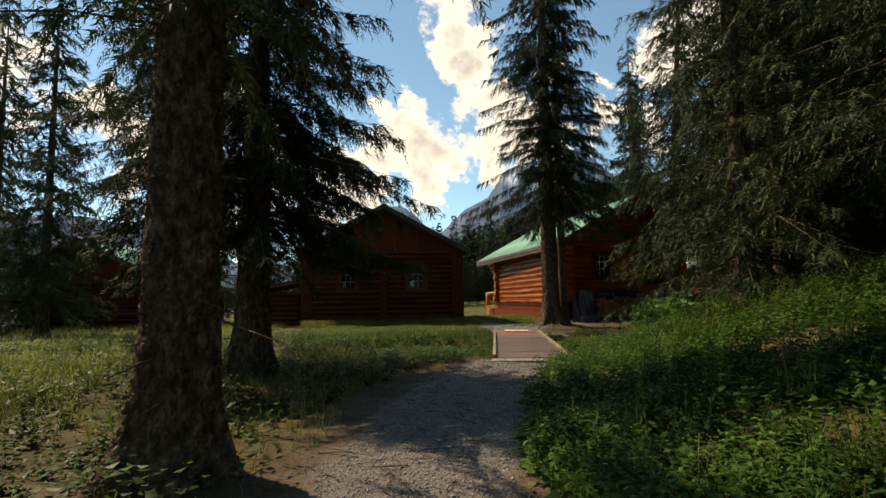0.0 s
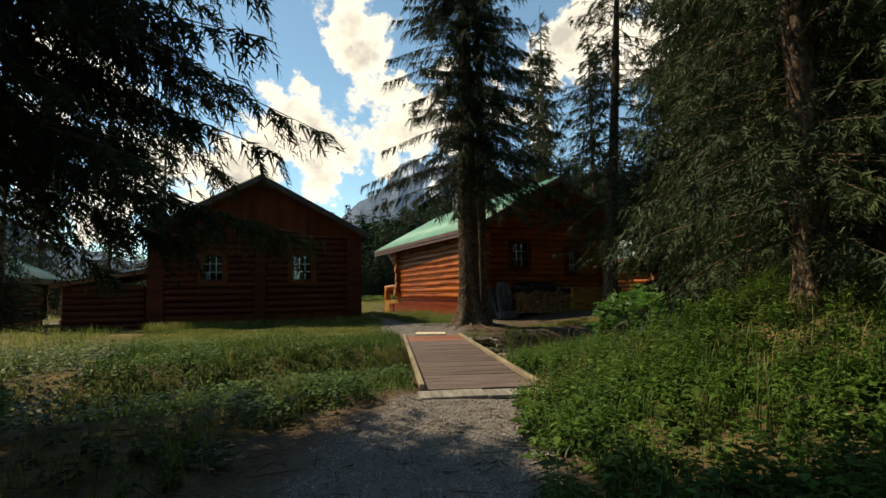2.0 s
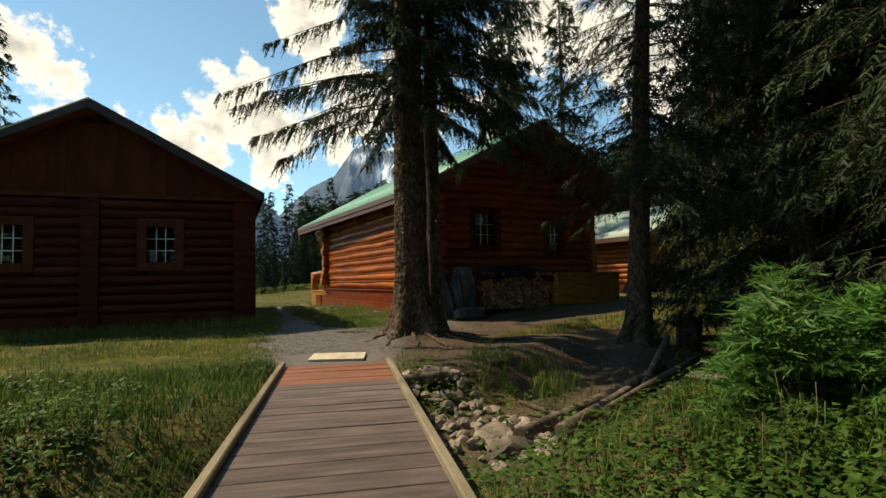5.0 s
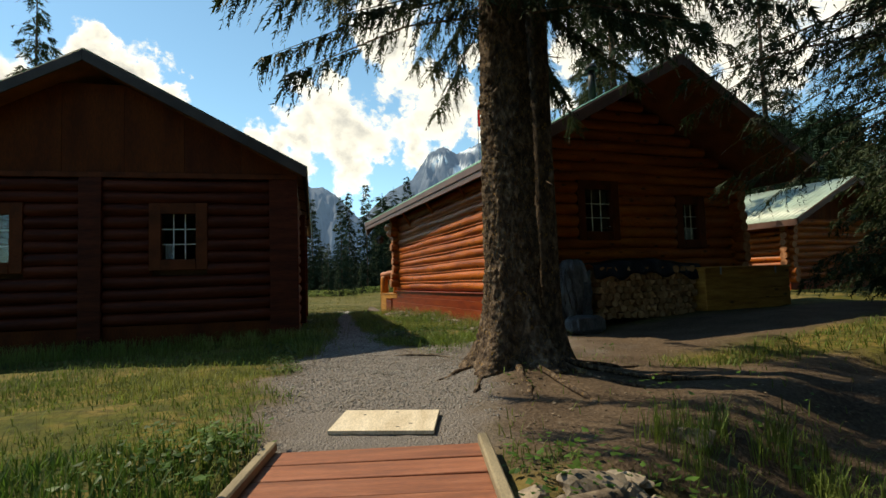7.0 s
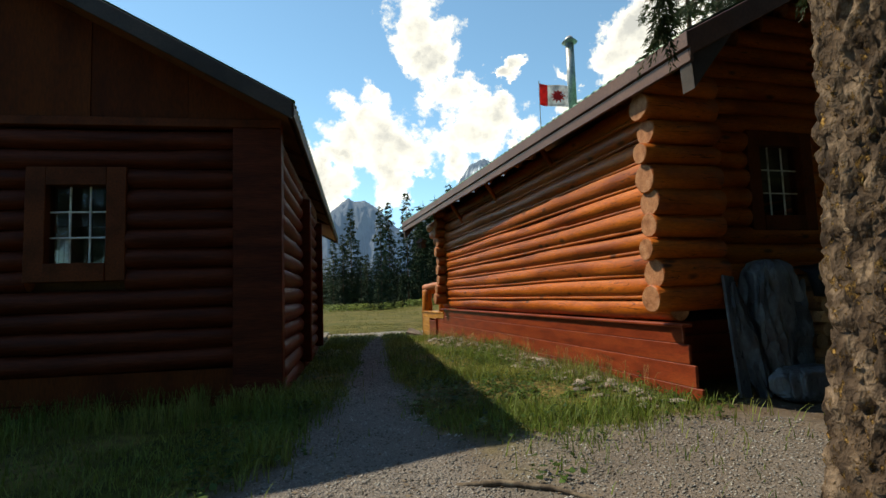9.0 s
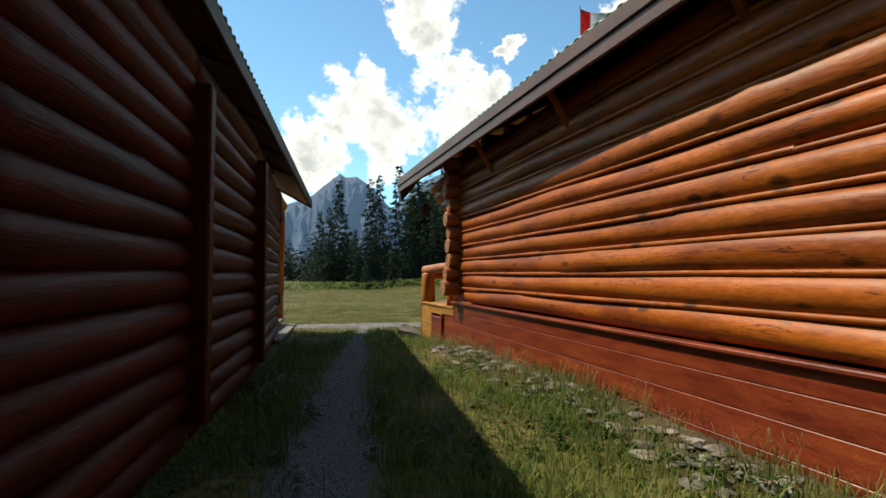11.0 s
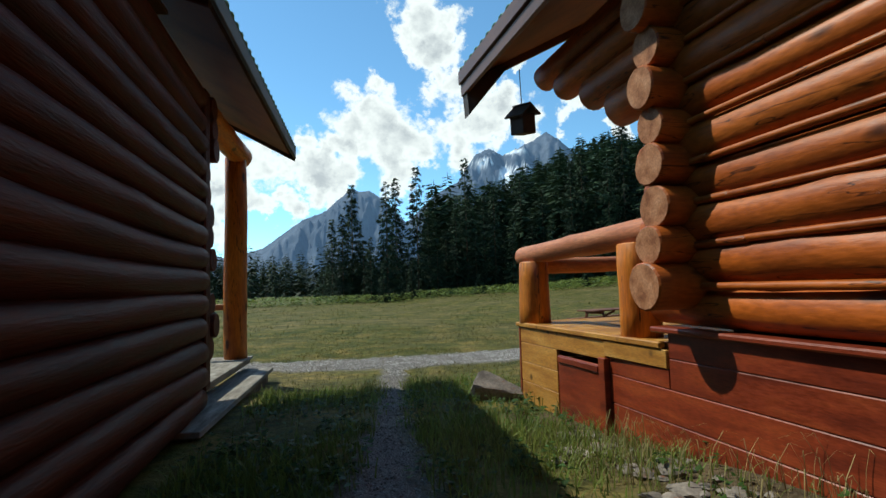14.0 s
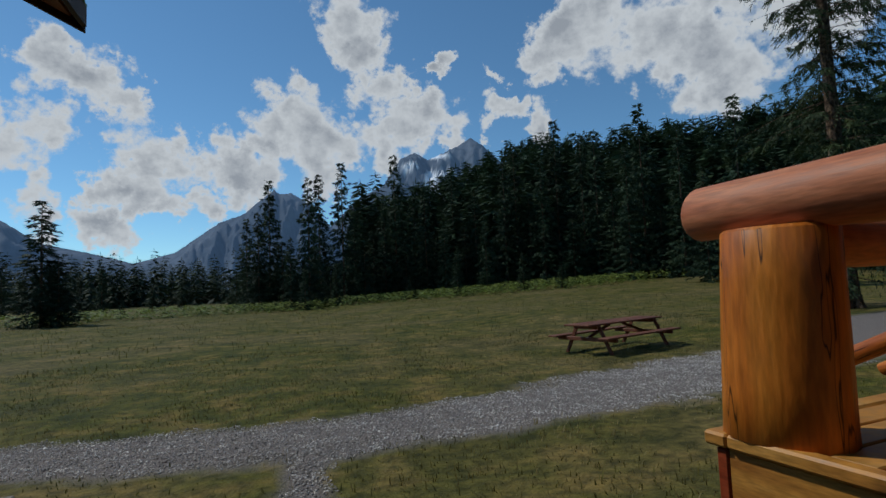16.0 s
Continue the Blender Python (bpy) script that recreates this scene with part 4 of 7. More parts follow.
boxed("room_ceiling", X0 + 0.12, X1 - 0.12, ya, YF - 0.15, 4.3, 4.34, M_ROOMDARK, orange, 0)
boxed("room_floor", X0 + 0.12, X1 - 0.12, ya, YF - 0.15, 0.86, 0.9, M_ROOMDARK, orange, 0)
window(orange, "window", (X0 + 2.78, YR, 2.59), (1, 0), (0, -1), 0.86, 1.15, 0.24)
window(orange, "window", (X0 + 6.0, YR, 2.36), (1, 0), (0, -1), 0.6, 1.03, 0.24, cloth=0.8)
# slender strips in the joints between the side logs
zs_, h_ = courses(RZ0, RZ1, 10)
rs = random.Random(77)
for i in range(9):
    y0_ = YW + 0.05
    while y0_ < YF - 0.3:
        y1_ = min(YF - 0.12, y0_ + rs.uniform(2.4, 4.5))
        log("chink_strip", ASKEW @ Vector((X0 - 0.105, y0_, zs_[i] + h_ / 2 + rs.uniform(-0.006, 0.006))), ASKEW @ Vector((X0 - 0.105, y1_ - 0.01, zs_[i] + h_ / 2 + rs.uniform(-0.006, 0.006))), 0.028, OL, orange, 600 + i, sides=8)
        y0_ = y1_
# skirting boards, ledge
for i, (z0, z1) in enumerate(((0.02, 0.30), (0.305, 0.56), (0.565, 0.80), (0.805, 1.0))):
    boxed("skirt_board", X0 - 0.14, X0 - 0.10, YW - 0.40 + 0.09 * i, 28.34 if i > 1 else 29.2, z0 - 0.2 if i == 0 else z0, z1, M_REDBOARD, orange, 0.006, m=ASKEW)
    boxed("skirt_board", X0 - 0.10, X1 + 0.1, YR - 0.44, YR - 0.40, z0 - 0.2 if i == 0 else z0, z1, M_REDBOARD, orange, 0.006)
boxed("skirt_board", X0 - 0.14, X0 - 0.10, 28.345, 29.2, 0.565, 0.715, M_REDBOARD, orange, 0.006, m=ASKEW)
boxed("ledge", X0 - 0.19, X0 - 0.02, YW - 0.18, 28.5, 1.0, 1.045, M_REDBOARD, orange, 0.012, m=ASKEW)
RY0, RY1 = 16.25, 31.35
roof_slope(orange, "roof", (OEV, OEZ), OAP, RY0, RY1, M_ROOF_G)
roof_slope(orange, "roof", (2 * OAP[0] - OEV, OEZ), OAP, RY0, RY1, M_ROOF_G)
for v0, v1, mt in ((RY0 - 0.04, RY0, M_FASCIA), (RY1, RY1 + 0.04, M_FASCIA)):
    sloped_board(orange, "barge_board", (OEV - 0.02, OEZ - 0.02), (OAP[0], OAP[1] - 0.02), v0, v1, 0.28, mt)
    sloped_board(orange, "barge_board", (2 * OAP[0] - OEV + 0.02, OEZ - 0.02), (OAP[0], OAP[1] - 0.02), v0, v1, 0.28, mt)
boxed("fascia", OEV - 0.05, OEV, RY0 - 0.04, RY1 + 0.04, OEZ - 0.20, OEZ - 0.02, M_FASCIA, orange)
boxed("fascia", OEV - 0.02, OEV + 0.03, RY0 - 0.03, RY1 + 0.03, OEZ - 0.36, OEZ - 0.205, M_FASCIA, orange)
boxed("fascia", 2 * OAP[0] - OEV, 2 * OAP[0] - OEV + 0.05, RY0, RY1, OEZ - 0.34, OEZ - 0.02, M_FASCIA, orange)
for y0_, y1_ in ((RY0 - 0.02, RY0 + 0.16), (RY1 - 0.16, RY1 + 0.02)):
    bm = bmesh.new()
    c = [bm.verts.new((u, v, z)) for u, z in ((OEV - 0.01, OEZ - 0.20), (OEV + 0.02, OEZ - 0.66), (OEV + 0.62, OEZ + 0.06)) for v in (y0_, y1_)]
    for q in ((0, 2, 3, 1), (2, 4, 5, 3), (0, 1, 5, 4), (0, 4, 2), (1, 3, 5)):
        bm.faces.new([c[k] for k in q])
    bmesh.ops.recalc_face_normals(bm, faces=bm.faces[:])
    part("eave_return", bm, M_ROOF_D, orange, "dark boarded eave end")
for i, y in enumerate((20.3, 23.2, 26.0)):
    log("eave_brace", (X0 - 0.12, y, 3.45), (OEV + 0.25, y, OEZ - 0.22), 0.05, OL, orange, 340 + i)
# stove pipe and roof vent
bm = bmesh.new()
bmesh.ops.create_cone(bm, cap_ends=True, segments=18, radius1=0.09, radius2=0.09, depth=1.5, matrix=Matrix.Translation((11.4, 21.6, 6.1)))
bmesh.ops.create_cone(bm, cap_ends=True, segments=18, radius1=0.17, radius2=0.05, depth=0.14, matrix=Matrix.Translation((11.4, 21.6, 6.95)))
part("stove_pipe", bm, M_STEEL, orange, "galvanised stove pipe", True)
bm = bmesh.new()
bmesh.ops.create_cone(bm, cap_ends=True, segments=18, radius1=0.10, radius2=0.10, depth=0.8, matrix=Matrix.Translation((13.1, 18.2, 6.6)))
bmesh.ops.create_cone(bm, cap_ends=True, segments=18, radius1=0.19, radius2=0.13, depth=0.16, matrix=Matrix.Translation((13.1, 18.2, 7.05)))
part("roof_vent", bm, M_BLACK, orange, "black capped flue", True)
# deck
DZ = 0.92
for i in range(20):
    boxed("deck_board", 10.335, 18.3, 28.06 + 0.155 * i, 28.2 + 0.155 * i, DZ - 0.045, DZ, M_YELLOW, orange, 0.005)
boxed("deck_edge", 10.26, 10.33, 28.42, 31.16, DZ - 0.05, DZ + 0.005, M_YELLOW, orange, 0.01)
boxed("deck_edge", 10.26, 18.3, 31.16, 31.26, DZ - 0.05, DZ + 0.003, M_YELLOW, orange, 0.01)
for i, (z0, z1) in enumerate(((0.68, 0.865), (0.44, 0.675), (0.20, 0.435), (-0.30, 0.195))):
    ya = 29.24 if i == 0 else 30.2
    boxed("deck_skirt", 10.285, 10.325, ya, 31.17, z0, z1, M_YELLOW, orange, 0.005)
    boxed("deck_skirt", 10.33, 18.3, 31.17, 31.21, z0, z1, M_YELLOW, orange, 0.005)
boxed("deck_skirt", 10.275, 10.31, 28.36, 29.235, 0.72, 0.865, M_YELLOW, orange, 0.005)
boxed("corner_post", 10.28, 10.33, 31.172, 31.22, -0.3, 0.865, M_REDBOARD, orange, 0.006)
boxed("hatch_post", 10.25, 10.33, 29.205, 29.31, -0.1, 0.70, M_REDBOARD, orange, 0.006)
hatch = boxed("hatch", 10.285, 10.32, 29.33, 30.18, -0.05, 0.62, M_REDBOARD, orange, 0.008, "oxblood hatch in the deck skirting")
boxed("hatch_cleat", 10.265, 10.283, 29.35, 30.16, 0.55, 0.61, M_REDBOARD, hatch, 0.005)
PL = [M_POST, M_LOGEND]
log("deck_post", (10.45, 31.02, DZ), (10.45, 31.02, 1.68), 0.195, PL, orange, 41, wobble=0.2)
log("deck_post", (10.47, 28.93, DZ), (10.47, 28.93, 1.74), 0.18, PL, orange, 42, wobble=0.2)
log("deck_rail", (10.44, 31.34, 1.79), (10.46, 28.2, 1.84), 0.125, [M_RAIL, M_LOGEND], orange, 43, taper=-0.1)
log("deck_rail", (10.5, 30.98, 1.64), (13.6, 30.98, 1.66), 0.10, [M_RAIL, M_LOGEND], orange, 44)
log("deck_post", (13.6, 31.1, DZ), (13.6, 31.1, 1.66), 0.15, PL, orange, 45, wobble=0.2)
log("deck_post", (15.4, 31.1, DZ), (15.4, 31.1, 1.66), 0.15, PL, orange, 46, wobble=0.2)
log("stair_rail", (13.55, 31.0, 1.60), (13.55, 33.3, 0.40), 0.075, PL, orange, 47)
log("stair_rail", (15.4, 31.0, 1.60), (15.4, 33.3, 0.40), 0.075, PL, orange, 48)
for x in (13.55, 15.4):
    log("stair_newel", (x, 33.05, -0.25), (x, 33.05, 0.50), 0.085, [M_REDBOARD, M_LOGEND], orange, 49)
for i in range(4):
    boxed("stair_tread", 13.5, 15.5, 31.4 + 0.3 * i, 31.72 + 0.3 * i, 0.66 - 0.22 * i, 0.71 - 0.22 * i, M_YELLOW, orange)
for x in (13.5, 15.45):
    bm = bmesh.new()
    box(bm, x, x + 0.05, 31.4, 32.75, -0.12, 0.0, 0.005, None)
    for v in bm.verts:
        v.co.z += 0.66 - (v.co.y - 31.4) * 0.70
    part("stringer", bm, M_YELLOW, orange)
log("porch_post", (17.8, 30.9, DZ), (17.8, 30.9, 4.1), 0.13, PL, orange, 50)


# ---- distant cabins ----
def plain_cabin(label, at, rz, w, ln, h, roof_mat, logs, slope=0.5, over=0.8):
    c = thing("log_cabin", label, "cabin", at=at, rz=rz)
    ap = (w / 2, h + slope * (w / 2 + over))
    build_log_wall(c, "wall_side", (0, 0), (0, ln), 0.5, h, 9, logs, ends=(0.35, 0.3), seed=71, vary=0.1)
    build_log_wall(c, "wall_rear", (0, 0), (w, 0), 0.62, h + 0.12, 9, logs, ends=(0.3, 0.3), seed=72, vary=0.1)
    build_log_wall(c, "wall_far_side", (w, 0), (w, ln), 0.5, h, 9, logs, ends=(0.3, 0.3), seed=73)
    build_log_wall(c, "wall_front", (0, ln), (w, ln), 0.62, h + 0.12, 9, logs, ends=(0.3, 0.3), seed=74)
    boxed("foundation", -0.05, w + 0.05, -0.05, ln + 0.05, -0.6, 0.5, M_REDBOARD, c)
    boxed("lining", 0.1, w - 0.1, 0.1, ln - 0.1, 0.5, h, M_ROOMDARK, c, 0)
    gable_boards(c, "gable", 0.0, w, -0.02, h + 0.1, (ap[0], ap[1] - 0.2), slope, M_GABLE, 0.3)
    for e in (-over, w + over):
        roof_slope(c, "roof", (e, h), ap, -over - 0.3, ln + over, roof_mat, 0.28)
        s = -1 if e < 0 else 1
        boxed("fascia", min(e, e + s * 0.04), max(e, e + s * 0.04), -over - 0.3, ln + over, h - 0.3, h - 0.02, M_FASCIA, c)
        sloped_board(c, "barge_board", (e, h - 0.02), (ap[0], ap[1] - 0.02), -over - 0.34, -over - 0.3, 0.25, M_FASCIA)
    return c


plain_cabin("orange log cabin with pale green metal roof behind the yard", (27.5, 23.8, 0.35), 0, 6.5, 8, 3.3, M_ROOF_P, OL)
plain_cabin("brown log cabin with blue metal roof among trees", (40, 24, 0.6), 0, 7, 8, 3.4, M_ROOF_B, OL)
plain_cabin("dark log cabin with pale green metal roof beyond trees", (-17.5, 22, -0.2), -7, 7.5, 9, 2.6, M_ROOF_G, RL)
plain_cabin("low log store with pale metal roof at the forest edge", (-26, 17, -0.3), 4, 9, 8, 2.2, M_ROOF_B, RL)

# ---- bridge ----
bridge = thing("footbridge", "weathered plank footbridge with timber curbs over a ditch", "bridge", at=(1.63, 2.83, 0.045), rz=-18.1)
BW, BL = 1.68, 8.5
rise = 0.05 / BL
n_pl = 28
pw = BL / n_pl
rb = random.Random(4)
for i in range(n_pl):
    y = pw * i
    m = pose(0, 0, rise * y, 0, rb.uniform(-0.3, 0.3), rb.uniform(-0.25, 0.25))
    boxed("plank", 0.02 + rb.uniform(-0.02, 0.01), BW - 0.02 + rb.uniform(-0.01, 0.02), y + 0.005, y + pw - 0.006, -0.045 + rb.uniform(-0.003, 0.003), 0.0, M_REDPLANK if i > n_pl - 6 else M_DECKPLANK, bridge, 0.005, m=m)
for x in (-0.03, BW - 0.07):
    bm = bmesh.new()
    box(bm, x + 0.01, x + 0.09, 0.0, BL + 0.02, 0.0, 0.08, 0.012)
    for v in bm.verts:
        v.co.z += rise * v.co.y
    part("curb", bm, M_CURB, bridge)
for x in (0.1, BW - 0.26):
    log("beam", (x + 0.08, 0.1, -0.17), (x + 0.08, BL - 0.1, -0.12), 0.12, [M_DEADWOOD, M_DEADWOOD], bridge, 80)
for k in range(2):
    mm = pose(0.0, 0.0, 0.0, 0, 0, 3 - 5 * k)
    boxed("approach_board", -0.05 + 0.92 * k, 0.85 + 0.92 * k, -0.52 + 0.05 * k, -0.03, -0.055, -0.01, M_GREYWOOD, bridge, 0.006, m=mm)
mat_ob = boxed("plywood_sheet", -0.46, 0.46, -0.30, 0.38, -0.02, 0.015, M_PLY, None, 0.003)
for x, y in ((-0.25, 0.2), (0.05, 0.28), (0.22, -0.1), (0.12, -0.2)):
    boxed("screw_hole", x, x + 0.03, y, y + 0.022, 0.0145, 0.0165, M_BLACK, mat_ob, 0)
mat_ob.matrix_basis = pose(5.30, 11.30, max(gz(5.3, 11.3), gz(5.0, 11.2), gz(5.6, 11.4)) + 0.03, 1, 0.5, -24)
tagged(mat_ob, "bare plywood sheet lying at the end of the footbridge", "plywood sheet")

# ---- trees ----
def tri_strip_needles(rng, P, D, L, W, up):
    """Leaf-like slivers: from points P along directions D, length L, width W; two crossing slivers each."""
    n = len(P)
    D = D / np.maximum(1e-6, np.linalg.norm(D, axis=1, keepdims=True))
    side = np.cross(D, up)
    side /= np.maximum(1e-6, np.linalg.norm(side, axis=1, keepdims=True))
    nrm = np.cross(side, D)
    V, F = [], []
    base = 0
    for s, wk in ((side, 1.0), (nrm, 0.7)):
        a = P
        b = P + D * (L * 0.45)[:, None] + s * (W * wk)[:, None]
        c = P + D * L[:, None]
        d = P + D * (L * 0.45)[:, None] - s * (W * wk)[:, None]
        V.append(np.stack([a, b, c, d], 1).reshape(-1, 3))
        F.append(np.arange(4 * n).reshape(n, 4) + base)
        base += 4 * n
    return np.concatenate(V), np.concatenate(F)


def spruce_arrays(seed, height, crown_from, radius, whorls, per, twigs, twig_len, droop=0.5, bare=0.12, hang=0.5, gap=None):
    """Twig places, directions and lengths, and the branch wood, of one spruce standing at the origin."""
    rng = np.random.default_rng(seed)
    P, D, L = [], [], []
    BA, BB, BR = [], [], []
    for k in range(whorls):
        t = (k + rng.uniform(-0.3, 0.3)) / whorls
        z = crown_from + (height - crown_from) * np.clip(t, 0, 0.995)
        reach = radius * (1 - t) ** 0.72 * rng.uniform(0.75, 1.12) + 0.12
        for j in range(per):
            if rng.random() < 0.10:
                continue
            az = rng.uniform(0, 2 * np.pi)
            if gap and t < gap[2] and abs((az - gap[0] + np.pi) % (2 * np.pi) - np.pi) < gap[1]:
                continue
            ln = reach * rng.uniform(0.55, 1.15)
            z0 = z + rng.uniform(-0.5, 0.5) * (height - crown_from) / whorls
            hd = np.array([np.cos(az), np.sin(az), 0.0])
            dr = droop * (1 - 0.55 * t) * rng.uniform(0.7, 1.3)
            m = max(3, int(twigs * ln / radius))
            s = np.sort(bare + (1.0 - bare) * rng.uniform(0.0, 1.0, m) ** 0.8)
            curve = lambda q: np.stack([hd[0] * ln * q, hd[1] * ln * q, z0 + 0.10 * ln * q - dr * ln * 0.95 * q ** 1.7 + 0.25 * dr * ln * q ** 4], 1)
            p = curve(s)
            pt = curve(np.clip(s + 0.05, 0, 1.1)) - p
            pt /= np.linalg.norm(pt, axis=1, keepdims=True)
            side = np.array([-hd[1], hd[0], 0.0])
            sg = np.where(rng.random(m) < 0.5, 1.0, -1.0)
            d = pt * 0.6 + side[None] * (sg * rng.uniform(0.3, 1.0, m))[:, None] + np.array([0, 0, -1.0])[None] * (hang * rng.uniform(0.3, 1.9, m))[:, None] * (1 - 0.6 * t)
            P.append(p)
            D.append(d / np.linalg.norm(d, axis=1, keepdims=True))
            L.append(twig_len * rng.uniform(0.5, 1.35, m) * (1.1 - 0.45 * s))
            q = curve(np.array([0.0, 0.5, 0.97]))
            for i in range(2):
                BA.append(q[i])
                BB.append(q[i + 1])
                BR.append((0.004 + 0.008 * ln * (1 - i / 2.05), 0.002 + 0.008 * ln * (1 - (i + 1) / 2.05)))
    return np.concatenate(P), np.concatenate(D), np.concatenate(L), np.array(BA), np.array(BB), np.array(BR)


def prisms(A, B, R):
    """Three-sided tapering sticks."""
    d = B - A
    d = d / np.maximum(1e-6, np.linalg.norm(d, axis=1, keepdims=True))
    s = np.cross(d, np.array([0.1, 0.05, 1.0]))
    s /= np.maximum(1e-6, np.linalg.norm(s, axis=1, keepdims=True))
    u = np.cross(s, d)
    V = []
    for i in range(3):
        w = 2 * np.pi * i / 3
        o = s * np.cos(w) + u * np.sin(w)
        V += [A + o * R[:, :1], B + o * R[:, 1:]]
    V = np.stack(V, 1).reshape(-1, 3)
    n = len(A)
    base = np.arange(n)[:, None] * 6
    F = np.concatenate([base + np.array([[0, 2, 3, 1]]), base + np.array([[2, 4, 5, 3]]), base + np.array([[4, 0, 1, 5]])])
    return V, F


def trunk_mesh(name, height, r0, seed, parent, rough=0.10, lean=(0, 0), rugged=False):
    """A tapering trunk with root flare; rugged ones carry modelled plates of bark up to six metres."""
    rnd = random.Random(seed)
    ph = [rnd.uniform(0, 6.28) for _ in range(2)]
    if rugged:
        segs = 150
        zs = np.concatenate([np.arange(-0.35, 6.0, 0.022), np.linspace(6.1, height, 14)])
    else:
        segs = 26
        zs = np.concatenate([[-0.35, -0.1, 0.05, 0.2, 0.4, 0.65, 0.95, 1.3], 1.3 + (height - 1.3) * (np.arange(1, 17) / 16) ** 1.15])
    V = []
    for z in zs:
        zp = max(0.0, z)
        r = r0 * max(0.02, (1 - zp / height) ** 0.85) * (1 + (0.8 if rugged else 0.75) * math.exp(-max(0, z + 0.1) / 0.36))
        fade = max(0.0, min(1.0, (6.0 - z) / 1.5)) if rugged else 0.0
        for j in range(segs):
            w = 2 * math.pi * j / segs
            cx, sx = math.cos(w), math.sin(w)
            lobes = 0.20 * math.exp(-zp / 0.55) * math.sin(5 * w + ph[0]) + 0.12 * math.exp(-zp / 0.7) * math.sin(3 * w + ph[1])
            k = 1 + lobes + rough * noise.noise(Vector((cx * 2.2 + seed, sx * 2.2, z * 1.3)))
            rad = r * k
            if fade > 0:
                q = Vector((cx * r0 * 30 + seed, sx * r0 * 30, z * 12.0))
                q += noise.noise_vector(q * 0.5) * 1.1
                cell = noise.voronoi(q)[0]
                crack = min(1.0, (cell[1] - cell[0]) * 3.2)
                rad += fade * (0.036 * crack - 0.028 + 0.022 * noise.noise(q * 0.35) + 0.013 * noise.noise(q * 1.7))
            V.append((rad * cx + lean[0] * z, rad * sx + lean[1] * z, z))
    m_ = len(zs)
    i = np.arange(m_ * segs).reshape(m_, segs)
    F = np.stack([i[:-1], np.roll(i[:-1], -1, 1), np.roll(i[1:], -1, 1), i[1:]], -1).reshape(-1, 4)
    return arrays(name, np.array(V), F, M_BARK, parent, smooth=not rugged)


def spruce(label, at, seed, height, r0, crown_from, radius, whorls=46, per=5, twigs=26, twig_len=0.42, twig_w=0.03, droop=0.55, k=4, sprig=0.14, hang=0.5, lean=(0, 0), rugged=False, mat=None, group="", dead=0, gap=None):
    t = thing("spruce_tree", label, "tree", group, at=at)
    trunk_mesh("trunk", height, r0, seed, t, lean=lean, rugged=rugged)
    rng = np.random.default_rng(seed + 5)
    V, F, BA, BB, BR = spruce_detail(seed, height, crown_from, radius, whorls, per, twigs, twig_len, twig_w, droop, k, sprig, hang, gap)
    sh = lambda A: A + np.stack([lean[0] * A[:, 2], lean[1] * A[:, 2], np.zeros(len(A))], 1)
    arrays("crown", sh(V), F, mat or M_SPRUCE, t)["kind"] = "stuff"
    if dead:
        n = dead
        z = rng.uniform(0.6, crown_from + 1.5, n)
        w = rng.uniform(0, 2 * np.pi, n)
        ln = rng.uniform(0.2, 0.75, n)
        a0 = np.stack([0.8 * r0 * np.cos(w), 0.8 * r0 * np.sin(w), z], 1)
        b0 = a0 + np.stack([np.cos(w) * ln, np.sin(w) * ln, -ln * rng.uniform(-0.15, 0.5, n)], 1)
        BA, BB, BR = np.concatenate([BA, a0]), np.concatenate([BB, b0]), np.concatenate([BR, np.stack([np.full(n, 0.014), np.full(n, 0.004)], 1)])
    Vb, Fb = prisms(BA, BB, BR)
    arrays("branch_wood", sh(Vb), Fb, M_BARK, t)["kind"] = "stuff"
    return t


def spruce_detail(seed, height, crown_from, radius, whorls, per, twigs, twig_len, sprig_w, droop, k, sprig=0.12, hang=0.5, gap=None):
    """Every twig is a sagging feather: k slim needle sprigs alternate along its two sides."""
    rng = np.random.default_rng(seed + 9)
    P, D, L, BA, BB, BR = spruce_arrays(seed, height, crown_from, radius, whorls, per, twigs, twig_len, droop, 0.12, hang, gap)
    high = P[:, 2] > 0.52 * height
    ok = ~high | (rng.random(len(P)) < 0.3)
    P, D, L, high = P[ok], D[ok], L[ok], high[ok]
    n = len(P)
    side = np.cross(D, np.array([0, 0, 1.0]) + rng.normal(0, 0.55, (n, 3)))
    side /= np.maximum(1e-6, np.linalg.norm(side, axis=1, keepdims=True))
    flat = np.cross(side, D)
    s = np.tile(np.linspace(0.0, 1.0, k), n) + rng.uniform(-0.5 / k, 0.5 / k, n * k)
    sg = np.tile(np.where(np.arange(k) % 2 == 0, 1.0, -1.0), n)
    rep = lambda A: np.repeat(A, k, 0)
    Lk = rep(L)
    Pk = rep(P) + rep(D) * (Lk * s)[:, None]
    Pk[:, 2] -= hang * 0.55 * Lk * s * s
    Dk = rep(D) * 0.8 + rep(side) * (sg * (0.85 - 0.45 * s))[:, None] + rng.normal(0, 0.24, (n * k, 3))
    Dk[:, 2] -= 0.35 * hang
    Dk /= np.linalg.norm(Dk, axis=1, keepdims=True)
    across = np.cross(Dk, rep(flat) + rng.normal(0, 0.5, (n * k, 3)))
    across /= np.maximum(1e-6, np.linalg.norm(across, axis=1, keepdims=True))
    grow_ = np.where(rep(high), 1.7, 1.0) * rng.uniform(0.65, 1.3, n * k) * (1.1 - 0.35 * s)
    tip = Pk + Dk * (sprig * grow_)[:, None]
    w = across * (sprig_w * grow_)[:, None]
    V = np.stack([Pk - w, Pk + w, tip], 1).reshape(-1, 3)
    return V, np.arange(3 * n * k).reshape(-1, 3), BA, BB, BR


